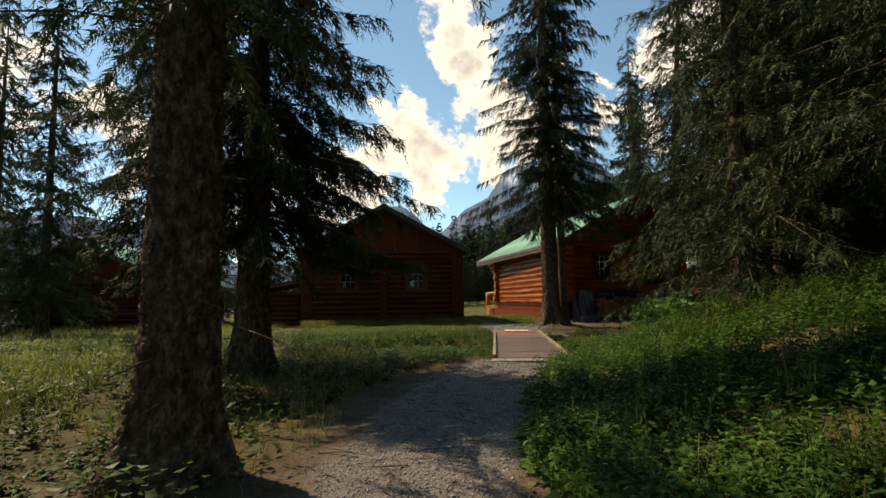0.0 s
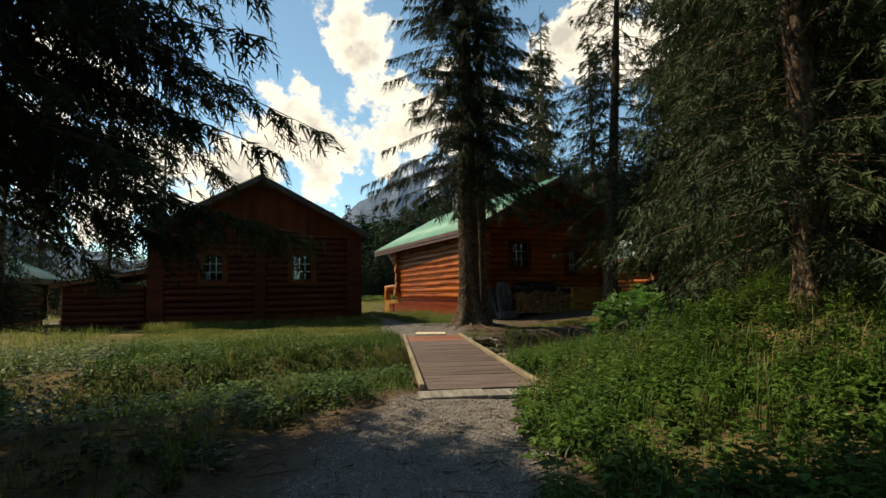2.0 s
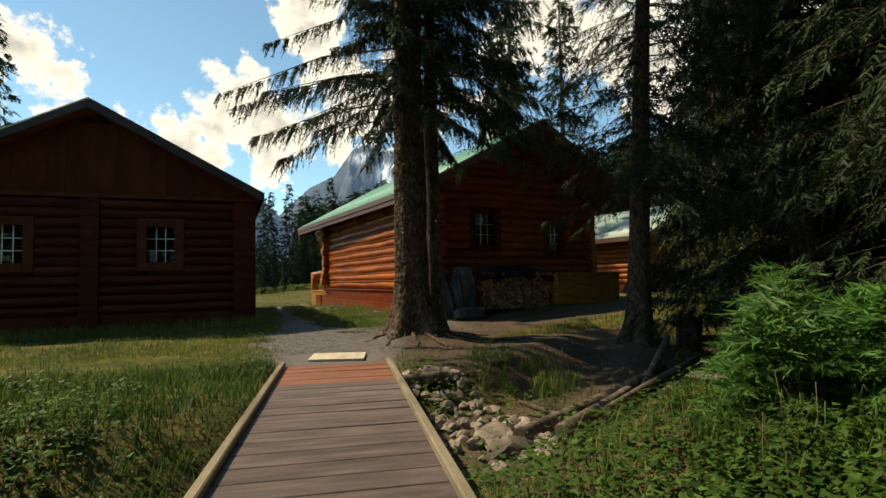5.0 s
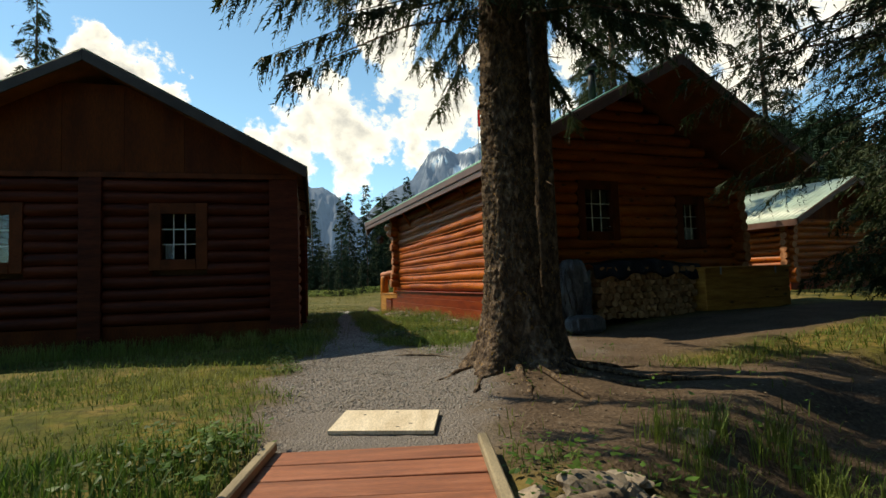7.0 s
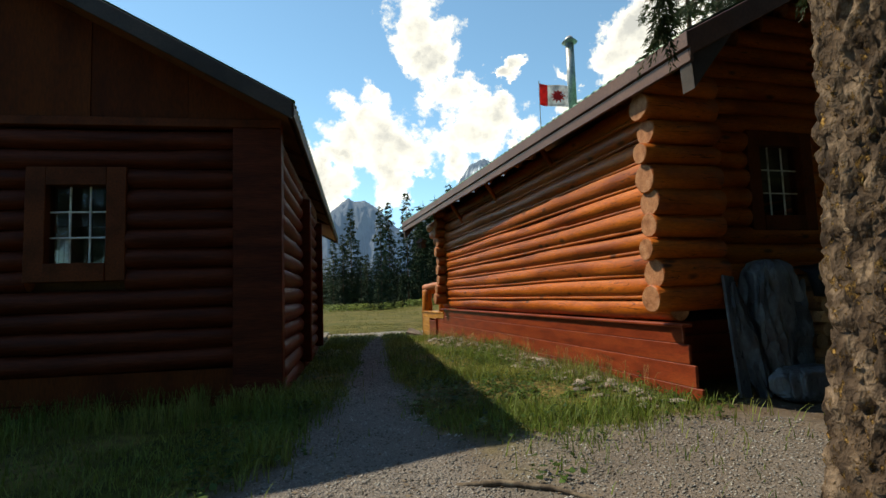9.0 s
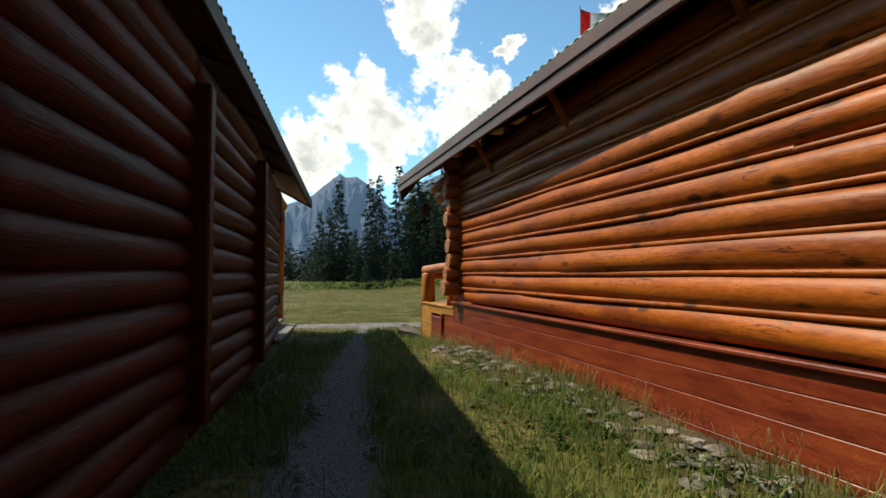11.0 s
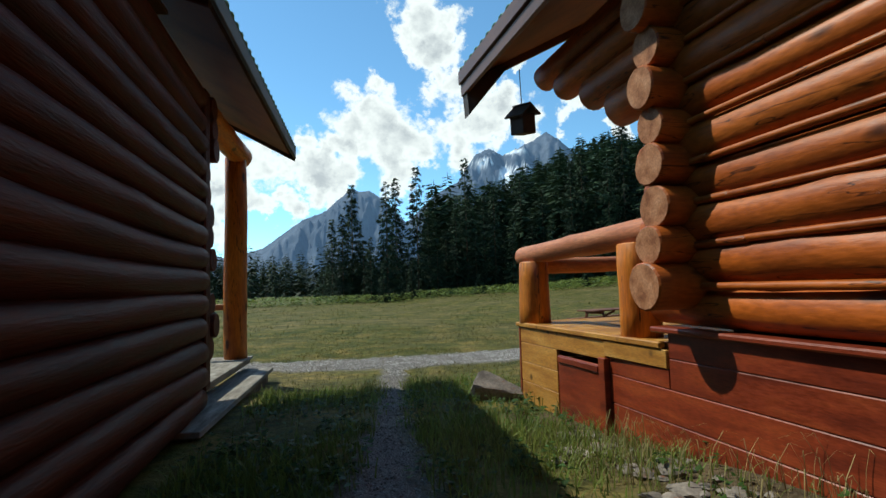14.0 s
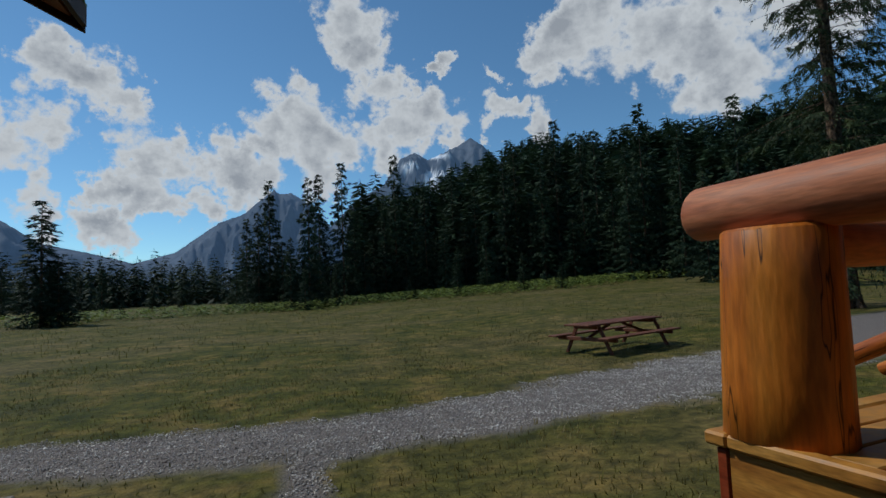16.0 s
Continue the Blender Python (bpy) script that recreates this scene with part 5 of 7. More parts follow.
def on_ground(x, y):
    return (x, y, gz(x, y))


spruce("tall spruce with thick scaly trunk beside the forest path", on_ground(-3.3, -3.5), 11, 22, 0.34, 4.2, 3.0, 46, 6, 34, 0.55, 0.010, k=18, sprig=0.13, hang=0.7, rugged=True, dead=26)
spruce("old spruce with drooping boughs among undergrowth", on_ground(-3.35, 1.9), 12, 14, 0.33, 2.5, 3.0, 56, 9, 56, 0.45, 0.013, k=12, sprig=0.14, hang=0.7, dead=40)
spruce("spruce with bare lower trunk at the forest edge", on_ground(-6.06, 5.9), 25, 15, 0.25, 4.2, 2.5, 44, 7, 34, 0.45, 0.017, k=9, sprig=0.16, hang=0.6, dead=26)
great = spruce("great spruce with sunlit scaly trunk at the end of the footbridge", on_ground(7.51, 12.95), 13, 24, 0.38, 4.8, 3.5, 70, 9, 84, 0.40, 0.0125, k=19, sprig=0.08, hang=0.75, rugged=True, dead=0, droop=0.68, gap=(radians(134.5), radians(27), 0.34))
spruce("younger spruce trunk standing close beside a larger one", on_ground(8.2, 13.2), 14, 19, 0.20, 6.2, 2.0, 36, 7, 34, 0.42, 0.011, k=11, sprig=0.13, hang=0.8, dead=12)
spruce("leaning spruce on the bank of the ditch", on_ground(11.35, 10.15), 15, 18, 0.24, 3.2, 2.8, 52, 8, 34, 0.42, 0.011, k=15, sprig=0.09, hang=0.6, lean=(0.10, 0.02), dead=24)
# Last one: trunk out of view, boughs show; added to darken the bank.
near = [(5.9, 0.1, 16, 17, 0.2, 0.8, 2.6), (9.8, 3.6, 17, 18, 0.24, 0.7, 2.8), (12.2, 5.4, 18, 20, 0.26, 0.6, 3.0), (9.6, -2.8, 19, 19, 0.25, 1.2, 3.0), (13.5, 1.2, 20, 20, 0.26, 0.8, 3.2), (8.6, 1.9, 22, 15, 0.18, 0.9, 2.4), (11.2, 2.4, 23, 18, 0.22, 0.5, 2.8), (6.4, -3.3, 27, 16, 0.22, 2.0, 3.2)]
for x, y, sd, h, r, cf, rad in near:
    spruce("dark spruce with low boughs on the shaded bank", on_ground(x, y), sd, h, r, cf, rad, 56, 8, 30, 0.42, 0.0135, k=13, sprig=0.115, hang=0.6, group="bank spruces", dead=14)
proto = spruce("spruce with dense boughs at the edge of the yard, one unseen copy added for shade", on_ground(16.5, 10.5), 31, 20, 0.24, 1.0, 2.9, 54, 8, 26, 0.45, 0.019, k=12, sprig=0.14, hang=0.6, group="yard spruces")
proto2 = spruce("tall slender spruce at the forest edge, with unseen copies added for shade", on_ground(-11.2, 11.6), 32, 13, 0.18, 1.3, 1.9, 44, 8, 24, 0.45, 0.018, k=10, sprig=0.14, hang=0.6, group="edge spruces")
rt = random.Random(8)


def stand(src, x, y, s=1.0):
    return copy_thing(src, pose(x, y, gz(x, y) - 0.05, 0, 0, rt.uniform(0, 360)) @ Matrix.Scale(s, 4))


# The copy at (4.9, -7.2) stands unseen and only dims the bank.
for x, y, s in ((13.6, 8.0, 1.0), (16.8, 7.2, 1.15), (19.5, 13.5, 1.1), (-3.4, 31, 0.7), (-5.6, 27.5, 0.55), (-9, 24, 0.6), (4.9, -7.2, 0.9), (20, 12.5, 1.05), (24.5, 16.5, 1.0), (17, 5, 1.1), (21, 7, 1.0), (31, 34, 1.3), (20.8, 27, 1.1), (23.5, 31.5, 1.05), (31, 42.5, 1.3), (26, 12, 1.1), (34, 20, 1.1),
                (36, 31, 1.15), (18, 0, 1.05), (15, -5, 1.0), (12, -9, 1.0), (30, 9, 1.2), (27, 3, 1.1), (14.8, 7.6, 1.0), (16.2, 3.2, 1.05), (14.5, -1.5, 1.1), (19.5, 9.5, 1.1), (11.5, -6, 1.0)):
    stand(proto, x, y, s)
# The last nine copies are unseen, added to cut skylight over the bank.
for x, y, s in ((-17, 12, 1.15), (-19, -3, 1.1), (-14.5, 15, 1.05), (-20, 10, 1.2), (-19, 2, 1.1), (-25, 8, 1.15), (-10, 34, 1.0),
                (-8, -9, 1.0), (-13, -10, 1.1), (6, -12, 1.1), (-5, -16, 1.1), (2, -19, 1.2), (10, -15, 1.2), (-7.5, -7.5, 1.2), (-11, -5, 1.2), (7.6, -6.0, 1.35), (9.5, -8.5, 1.4), (2.6, -12.5, 1.4), (7.0, -10.5, 1.4), (0.5, -14, 1.05), (4.2, -11.5, 1.0), (5.4, -8.2, 0.95)):
    stand(proto2, x, y, s)

# far spruces: a low-count tree, and the woods
def far_arrays(seed, h, rad, whorls=22, per=7, broad=0.115):
    rng = np.random.default_rng(seed)
    P, D, L, W = [], [], [], []
    for k in range(whorls):
        t = k / whorls
        z = h * (0.06 + 0.93 * t)
        reach = rad * (1 - t) ** 0.8 * rng.uniform(0.7, 1.15) + 0.10
        az = rng.uniform(0, 2 * np.pi, per)
        P.append(np.stack([0 * az, 0 * az, z + rng.uniform(-0.3, 0.3, per) * h / whorls], 1))
        D.append(np.stack([np.cos(az), np.sin(az), rng.uniform(-0.75, -0.2, per) * (1 - 0.7 * t)], 1))
        L.append(reach * rng.uniform(0.6, 1.15, per))
        W.append(np.full(per, rad * broad) * (0.5 + 0.9 * (1 - t)))
    P.append(np.array([[0, 0, h * 0.93]])); D.append(np.array([[0, 0.02, 1.0]])); L.append(np.array([h * 0.09])); W.append(np.array([rad * 0.05]))
    P, D, L, W = map(np.concatenate, (P, D, L, W))
    return tri_strip_needles(rng, P, D, L, W, np.array([0, 0, 1.0]) + rng.normal(0, 0.3, (len(P), 3)))


def far_spruce(seed, h, rad, label):
    t = thing("spruce_tree", label, "tree", "meadow spruces")
    V, F, BA, BB, BR = spruce_detail(seed, h, 0.3, rad * 1.15, 52, 9, 17, 0.32, 0.05, 0.6, 5, 0.25, 0.4)
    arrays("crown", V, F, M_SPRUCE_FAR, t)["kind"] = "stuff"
    bm = bmesh.new()
    bmesh.ops.create_cone(bm, cap_ends=True, segments=8, radius1=0.16, radius2=0.02, depth=h * 0.98, matrix=Matrix.Translation((0, 0, h * 0.47)))
    part("trunk", bm, M_BARK, t)
    return t


def polar(az, dist):
    return 8.5 + dist * math.sin(radians(az)), 29.7 + dist * math.cos(radians(az))


fars = [far_spruce(90 + i, 17, 2.3, "slender dark spruce at the edge of the meadow") for i in range(3)]
px, py = polar(-13.4, 58)
fars[0].matrix_basis = pose(px, py, gz(px, py)) @ Matrix.Diagonal((1.15, 1.15, 0.66, 1))
px, py = polar(9.5, 74)
fars[1].matrix_basis = pose(px, py, gz(px, py)) @ Matrix.Scale(1.05, 4)
px, py = polar(13.0, 78)
fars[2].matrix_basis = pose(px, py, gz(px, py)) @ Matrix.Scale(1.2, 4)
rf = random.Random(21)
edge = [(-12.2, 57, .6), (4.5, 74, .78), (5.6, 76, .92), (6.8, 73, .85), (7.6, 70, .55), (10.6, 80, 1.0), (11.6, 70, .42), (14.2, 82, 1.0), (15.2, 76, .5), (16.2, 84, 1.15), (17.4, 82, 1.0), (18.6, 84, 1.3),
        (19.6, 80, .9), (20.6, 88, 1.1), (21.8, 84, 1.0), (22.8, 86, 1.05), (23.8, 80, .7), (24.8, 88, 1.15), (26.0, 84, 1.1), (27.2, 86, 1.1), (28.2, 78, .6), (29.0, 88, 1.3), (30.4, 84, 1.35),
        (31.6, 86, 1.3), (33.0, 84, 1.5), (34.4, 82, 1.3), (36.0, 86, 1.5), (37.4, 80, 1.0), (38.6, 84, 1.5), (40, 82, 1.3), (41.5, 80, 1.45), (43.0, 76, 1.2), (44.5, 78, 1.4), (46, 76, 1.2), (48, 74, 1.3),
        (3.4, 84, .7), (2.4, 95, .6), (-10.6, 95, .35), (-9, 100, .4), (-5, 110, .42), (-2.5, 105, .3), (-16, 115, .5), (-7.5, 74, .17), (9.0, 66, .30), (12.2, 68, .26), (20, 72, .33), (25, 70, .4), (32, 68, .28), (36, 66, .3), (50, 60, .8), (53, 55, 1.0), (56, 52, 1.1)]
for i, (az, dist, s) in enumerate(edge):
    px, py = polar(az, dist)
    s *= 0.86 if az > 14 else 0.95
    copy_thing(fars[i % 3], pose(px, py, gz(px, py) - 0.1, 0, 0, rf.uniform(0, 360)) @ Matrix.Diagonal((s ** 0.7, s ** 0.7, s, 1)))


def woods(name, label, n, az, dist, hs, seed, whorls=18, per=7, lift=None, broad=0.15):
    rng = np.random.default_rng(seed)
    base = []
    for i in range(4):
        V, F = far_arrays(seed + i, 1.0, 0.13, whorls, per, broad)
        base.append((V[: len(V) // 2], F[: len(F) // 2]))
    VV, FF, off = [], [], 0
    for i in range(n):
        a = rng.uniform(*az)
        d = rng.uniform(0, 1) ** 0.6 * (dist[1] - dist[0]) + dist[0]
        x, y = polar(a, d)
        h = rng.uniform(*hs)
        V, F = base[i % 4]
        w = rng.uniform(0, 6.28)
        c, s = math.cos(w), math.sin(w)
        z0 = float(ground_z(x, y)) + (lift(a, d) if lift else 0)
        ww = h ** 0.85 * 1.4
        fl = np.stack([(V[:, 0] * c - V[:, 1] * s) * ww, (V[:, 0] * s + V[:, 1] * c) * ww, V[:, 2] * h], 1)
        VV.append(fl + np.array([x, y, z0]))
        FF.append(F + off)
        off += len(V)
    V, F = np.concatenate(VV), np.concatenate(FF)
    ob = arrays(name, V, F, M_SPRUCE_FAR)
    return tagged(ob, label, "forest", kind="stuff")


HILL = lambda a, d: max(0.0, d - 90) * 0.33 * max(0.0, min(1.0, (a - 14) / 18))
woods("forest", "dense dark spruce forest rising behind the meadow", 1150, (14, 66), (84, 170), (11, 22), 3, 28, 8, lift=HILL, broad=0.20)
woods("forest", "far belt of dark spruce forest across the valley", 700, (-36, 18), (150, 300), (11, 17), 4, 15, 6, broad=0.24)
woods("forest", "spruce forest behind the cabins", 110, (62, 140), (55, 110), (16, 24), 6)
woods("forest", "spruce forest on the far side of the cabins", 130, (-110, -36), (70, 140), (14, 22), 7)

# hill under the forest
bm = bmesh.new()
rows_h = []
for i in range(25):
    a = 14 + (70 - 14) * i / 24
    row = []
    for j in range(9):
        d = 88 + 130 * j / 8
        x, y = polar(a, d)
        row.append(bm.verts.new((x, y, float(ground_z(x, y)) + HILL(a, d) - 0.3)))
    rows_h.append(row)
for r0_, r1_ in zip(rows_h[:-1], rows_h[1:]):
    for j in range(8):
        bm.faces.new((r0_[j], r1_[j], r1_[j + 1], r0_[j + 1]))
hill = finish("hillside", bm, M_SPRUCE_FAR, smooth=True)
tagged(hill, "dark wooded hillside under the spruces", "hillside", kind="structure")

# ---- mountains ----
def mountain_material():
    # Aerial haze is put into the rock as blue-grey colour.
    m = surface("haze_tinted_rock", (0.075, 0.09, 0.115), 0.95, (0.045, 0.058, 0.08), (0.11, 0.125, 0.15), 0.004, (1, 1, 0.6), 0.03, 0.6, 30.0, 0.05)
    n, l = m.node_tree.nodes, m.node_tree.links
    b = n["Principled BSDF"]
    src = b.inputs["Base Color"].links[0].from_socket
    at = n.new("ShaderNodeAttribute")
    at.attribute_name = "snow"
    mx = n.new("ShaderNodeMix")
    mx.data_type = "RGBA"
    l.new(at.outputs["Fac"], mx.inputs["Factor"])
    l.new(src, mx.inputs["A"])
    mx.inputs["B"].default_value = (0.75, 0.77, 0.8, 1)
    l.new(mx.outputs["Result"], b.inputs["Base Color"])
    # A weak blue emission imitates haze; the rock itself gives no light.
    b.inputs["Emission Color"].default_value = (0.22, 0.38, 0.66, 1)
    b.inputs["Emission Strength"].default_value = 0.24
    return m


M_MOUNT = mountain_material()
# snowfields: azimuth, elevation and their spreads in degrees
SNOW = [(20.5, 13.0, 1.0, 0.35), (23.3, 14.0, 1.4, 0.3), (22.6, 11.5, 0.8, 0.8), (23.3, 10.3, 0.7, 0.6), (24.4, 12.2, 1.0, 0.25)]


def mountain(name, label, profile, dist, seed, snow=0.0):
    """A ridge with crags: profile is (azimuth, elevation) seen from the meadow."""
    az = np.linspace(profile[0][0], profile[-1][0], 220)
    el = np.interp(az, [p[0] for p in profile], [p[1] for p in profile])
    nd = 46
    V, S = [], []
    for j in range(nd):
        t = j / (nd - 1)
        for a, e in zip(az, el):
            crest = math.tan(radians(e)) * dist
            f = t ** 1.15
            d = dist * (0.72 + 0.28 * t)
            p = Vector((a * 0.35, t * 2.2, seed))
            rid = 1 - abs(noise.noise(p * 1.3)) * 2
            rid2 = 1 - abs(noise.noise(p * 3.7)) * 2
            z = crest * f + crest * (0.22 * rid + 0.10 * rid2 + 0.05 * noise.noise(p * 11)) * math.sin(math.pi * min(1, t)) * 0.9 + (crest * 0.012 * noise.noise(Vector((a * 3, 0, seed))) * t)
            x, y = polar(a, d)
            V.append((x, y, z - 12))
            up = math.degrees(math.atan2(z - 12, d))
            drift = max(math.exp(-((a - ca) / wa) ** 2 - ((up - cu) / wu) ** 2) for ca, cu, wa, wu in SNOW)
            S.append(max(0.0, min(1.0, (drift + 0.45 * noise.noise(Vector((a * 2.6, up * 3.2, seed))) - 0.32) * 6)) if snow else 0.0)
    k = len(az)
    i = np.arange(nd * k).reshape(nd, k)
    F = np.stack([i[:-1, :-1], i[:-1, 1:], i[1:, 1:], i[1:, :-1]], -1).reshape(-1, 4)
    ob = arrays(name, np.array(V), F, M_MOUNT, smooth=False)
    s = ob.data.attributes.new("snow", "FLOAT", "POINT")
    s.data.foreach_set("value", np.array(S, dtype=np.float32))
    return tagged(ob, label, "mountain", kind="structure")


mountain("backdrop_mountain", "rocky mountain with snow gullies, blue-grey from painted haze", [(8, 3), (12, 7.2), (15, 10), (17.5, 11.2), (19.5, 14.0), (21, 14.6), (22.5, 13.8), (24.5, 14.6), (26, 15.2), (27.2, 15.9), (28.5, 15.0), (30.7, 12.9), (34, 9.5), (42, 6), (60, 5)], 3600, 2.0, 1)
mountain("backdrop_mountain", "rocky peak above the valley in painted blue haze", [(-5, 2.6), (-2, 5.2), (1.0, 7.6), (3.2, 8.4), (4.8, 9.8), (6.2, 10.9), (6.8, 10.5), (8.0, 10.6), (9.5, 9.6), (11, 8.0), (14, 5.0), (20, 2)], 2600, 7.0)
mountain("backdrop_mountain", "far ridge beyond the valley, paled by painted haze", [(-60, 7), (-40, 9), (-30, 7.6), (-22, 8.2), (-16, 7.2), (-13.5, 5.4), (-10, 4.6), (-6.5, 3.6), (-3, 4.6), (0.5, 7.2), (2.5, 7.6), (5, 5)], 3300, 12.0)


# ---- yard things ----
def rock(name, at, size, seed, mat, label="", category="rock", group="", squash=0.65):
    bm = bmesh.new()
    bmesh.ops.create_icosphere(bm, subdivisions=2 if max(size) < 0.2 else 3, radius=1.0)
    for v in bm.verts:
        d = v.co.normalized()
        k = 1 + 0.28 * noise.noise(d * 1.1 + Vector((seed * 3.1, 0, 0))) + 0.12 * noise.noise(d * 2.7 + Vector((0, seed * 1.7, 0))) + 0.03 * noise.noise(d * 8)
        p = d * k
        for i in range(8):
            ax = Vector((math.sin(seed * 1.3 + i * 2.1), math.cos(seed * 2.7 + i * 1.3), math.sin(seed + i * 3.3))).normalized()
            over = p.dot(ax) - 0.62
            if over > 0:
                p -= ax * over * 0.92
        v.co = Vector((p.x * size[0], p.y * size[1], p.z * size[2] * squash))
    ob = finish(name, bm, mat)
    ob.location = at
    ob.rotation_euler = (0, 0, seed * 1.7)
    return tagged(ob, label, category, group)


rr_ = random.Random(5)
for i in range(150):
    s = rr_.uniform(0.05, 0.13)
    t = rr_.random()
    x, y = 5.35 + 1.2 * t + rr_.uniform(-0.1, 0.35), 6.7 + 2.7 * rr_.random() + 0.3 * t
    rock("creek_stone", (x, y, gz(x, y) + s * 0.25), (s * rr_.uniform(0.9, 1.5), s, s * rr_.uniform(1.0, 1.4)), i + 1, M_STONE, "rounded pale stone on the ditch bank", "stone", "ditch stones")
for i, (x, y, s) in enumerate(((6.1, 7.75, 0.2), (5.9, 7.2, 0.24), (6.45, 7.9, 0.13), (6.2, 9.5, 0.2), (8.9, 6.9, 0.25), (9.6, 7.4, 0.2), (7.6, 10.0, 0.16))):
    rock("boulder", (x, y, gz(x, y) + s * 0.3), (s * 1.25, s, s), 60 + i, M_STONE, "pale rounded boulder beside the footbridge", "boulder", "ditch boulders")
for i in range(295):
    y = rr_.uniform(17.0, 29.6)
    x = 10.08 - 0.023 * (29.4 - y) - abs(rr_.gauss(0, 0.26))
    s = rr_.uniform(0.035, 0.105)
    rock("wall_stone", (x, y, gz(x, y) + s * 0.2), (s * rr_.uniform(1, 1.9), s * rr_.uniform(0.8, 1.4), s * 1.2), 100 + i, M_SLATE, "broken stone heaped along the cabin skirting", "stone", "skirting stones", 0.38)
rock("boulder", (9.9, 31.6, gz(9.9, 31.6) + 0.08), (0.44, 0.32, 0.32), 201, M_SLATE, "dark grey boulder at the corner of the deck", "boulder", squash=0.8)

# fallen trunks in the ditch
FL = [M_DEADWOOD, M_DEADWOOD]
for i, (a, b, r) in enumerate((((6.15, 7.3), (10.7, 9.0), 0.08), ((6.5, 7.02), (8.7, 8.05), 0.075), ((7.3, 7.1), (12.0, 9.2), 0.05), ((7.15, 7.35), (6.9, 8.3), 0.035), ((7.9, 6.8), (11.4, 8.7), 0.035), ((12.9, 9.9), (15.0, 9.6), 0.10), ((8.3, 7.7), (9.3, 8.9), 0.03), ((9.2, 8.2), (11.7, 9.7), 0.06))):
    o = log("fallen_log", (*a, gz(*a) + r * 0.95 + 0.02 + 0.07 * (i % 3)), (*b, gz(*b) + r * 0.95 + 0.02 + 0.12 * (i % 2)), r, FL, None, 400 + i, taper=0.35, wobble=0.25)
    tagged(o, "bleached fallen spruce trunk lying in the ditch", "log", "fallen logs")
o = log("retaining_timber", (5.45, 9.25, -0.02), (6.25, 9.3, -0.02), 0.085, FL, None, 410)
tagged(o, "short timber set into the ditch bank", "timber")


# tarpaulins, firewood, storage box
def drape(name, at, w, d, h, seed, mat, label):
    bm = bmesh.new()
    bmesh.ops.create_icosphere(bm, subdivisions=5, radius=1.0)
    for v in bm.verts:
        n_ = v.co.normalized()
        fold = 0.13 * math.sin(9 * math.atan2(n_.y, n_.x) + seed + 2.2 * n_.z) * (1 - abs(n_.z) * 0.6)
        k = 1 + fold + 0.16 * noise.noise(n_ * 2.1 + Vector((seed, 0, 0))) + 0.13 * (0.5 - abs(noise.noise(n_ * 4 + Vector((0, seed, 0))))) + 0.06 * (0.5 - abs(noise.noise(n_ * 10 + Vector((0, seed, 0)))))
        c = lambda q: math.copysign(abs(q) ** 0.55, q)
        v.co = Vector((c(n_.x) * k * w / 2, c(n_.y) * k * d / 2, (c(n_.z) * 0.5 + 0.47) * h * (1 + 0.05 * fold)))
        v.co.z = max(0.0, v.co.z)
    ob = finish(name, bm, mat, smooth=True)
    ob.location = at
    return tagged(ob, label, "tarpaulin")


def folded_sheet(at, w, h, rz, tilt, seed, label):
    """A stiff creased sheet of plastic standing on edge, folded down its middle and torn to a point."""
    bm = bmesh.new()
    nu, nv = 12, 22
    g = []
    for j in range(nv + 1):
        v = j / nv
        wide = w * (0.55 + 0.45 * math.sin(min(1, v * 1.5) * math.pi * 0.5)) * (1 - max(0.0, v - 0.62) / 0.42) ** 0.8
        r = []
        for i in range(nu + 1):
            u = i / nu - 0.5
            q = Vector((u * 3.1 + seed, v * 3.0, seed))
            crease = 0.10 * (0.5 - abs(noise.noise(q * 1.6))) + 0.04 * (0.5 - abs(noise.noise(q * 4.1)))
            r.append(bm.verts.new((u * wide + 0.05 * noise.noise(q * 1.1), -0.30 * w * (1 - abs(u) * 2) + crease, h * v * (1 - 0.10 * abs(u)))))
        g.append(r)
    for j in range(nv):
        for i in range(nu):
            bm.faces.new((g[j][i], g[j][i + 1], g[j + 1][i + 1], g[j + 1][i]))
    bmesh.ops.solidify(bm, geom=bm.faces[:], thickness=0.02)
    ob = finish("tarpaulin", bm, M_TARP)
    ob.matrix_basis = pose(*at, -6, tilt, rz)
    return tagged(ob, label, "tarpaulin")


folded_sheet(on_ground(10.92, 16.98), 0.34, 1.45, -20, -10, 1.0, "creased grey plastic tarpaulin leaning by the cabin corner")
folded_sheet(on_ground(11.22, 16.9), 0.42, 1.62, 8, -6, 4.3, "tall pointed grey plastic tarpaulin standing on edge")
folded_sheet(on_ground(11.58, 16.95), 0.46, 1.45, 24, 9, 8.1, "crumpled grey plastic tarpaulin beside firewood")
drape("tarpaulin", on_ground(11.42, 17.3), 0.62, 0.46, 1.75, 2.6, M_TARP, "tall bundle under grey plastic tarpaulin")
drape("tarpaulin", on_ground(11.35, 16.78), 0.8, 0.4, 0.42, 7.0, M_TARP, "grey plastic tarpaulin bunched on the ground")
lean = boxed("propped_panel", -0.12, 0.12, -0.02, 0.02, 0, 1.5, M_TARP, None, 0.01)
lean.matrix_basis = pose(10.66, 17.05, gz(10.66, 17.05), -8, 6, 15)
tagged(lean, "narrow grey panel propped by the cabin corner", "panel")

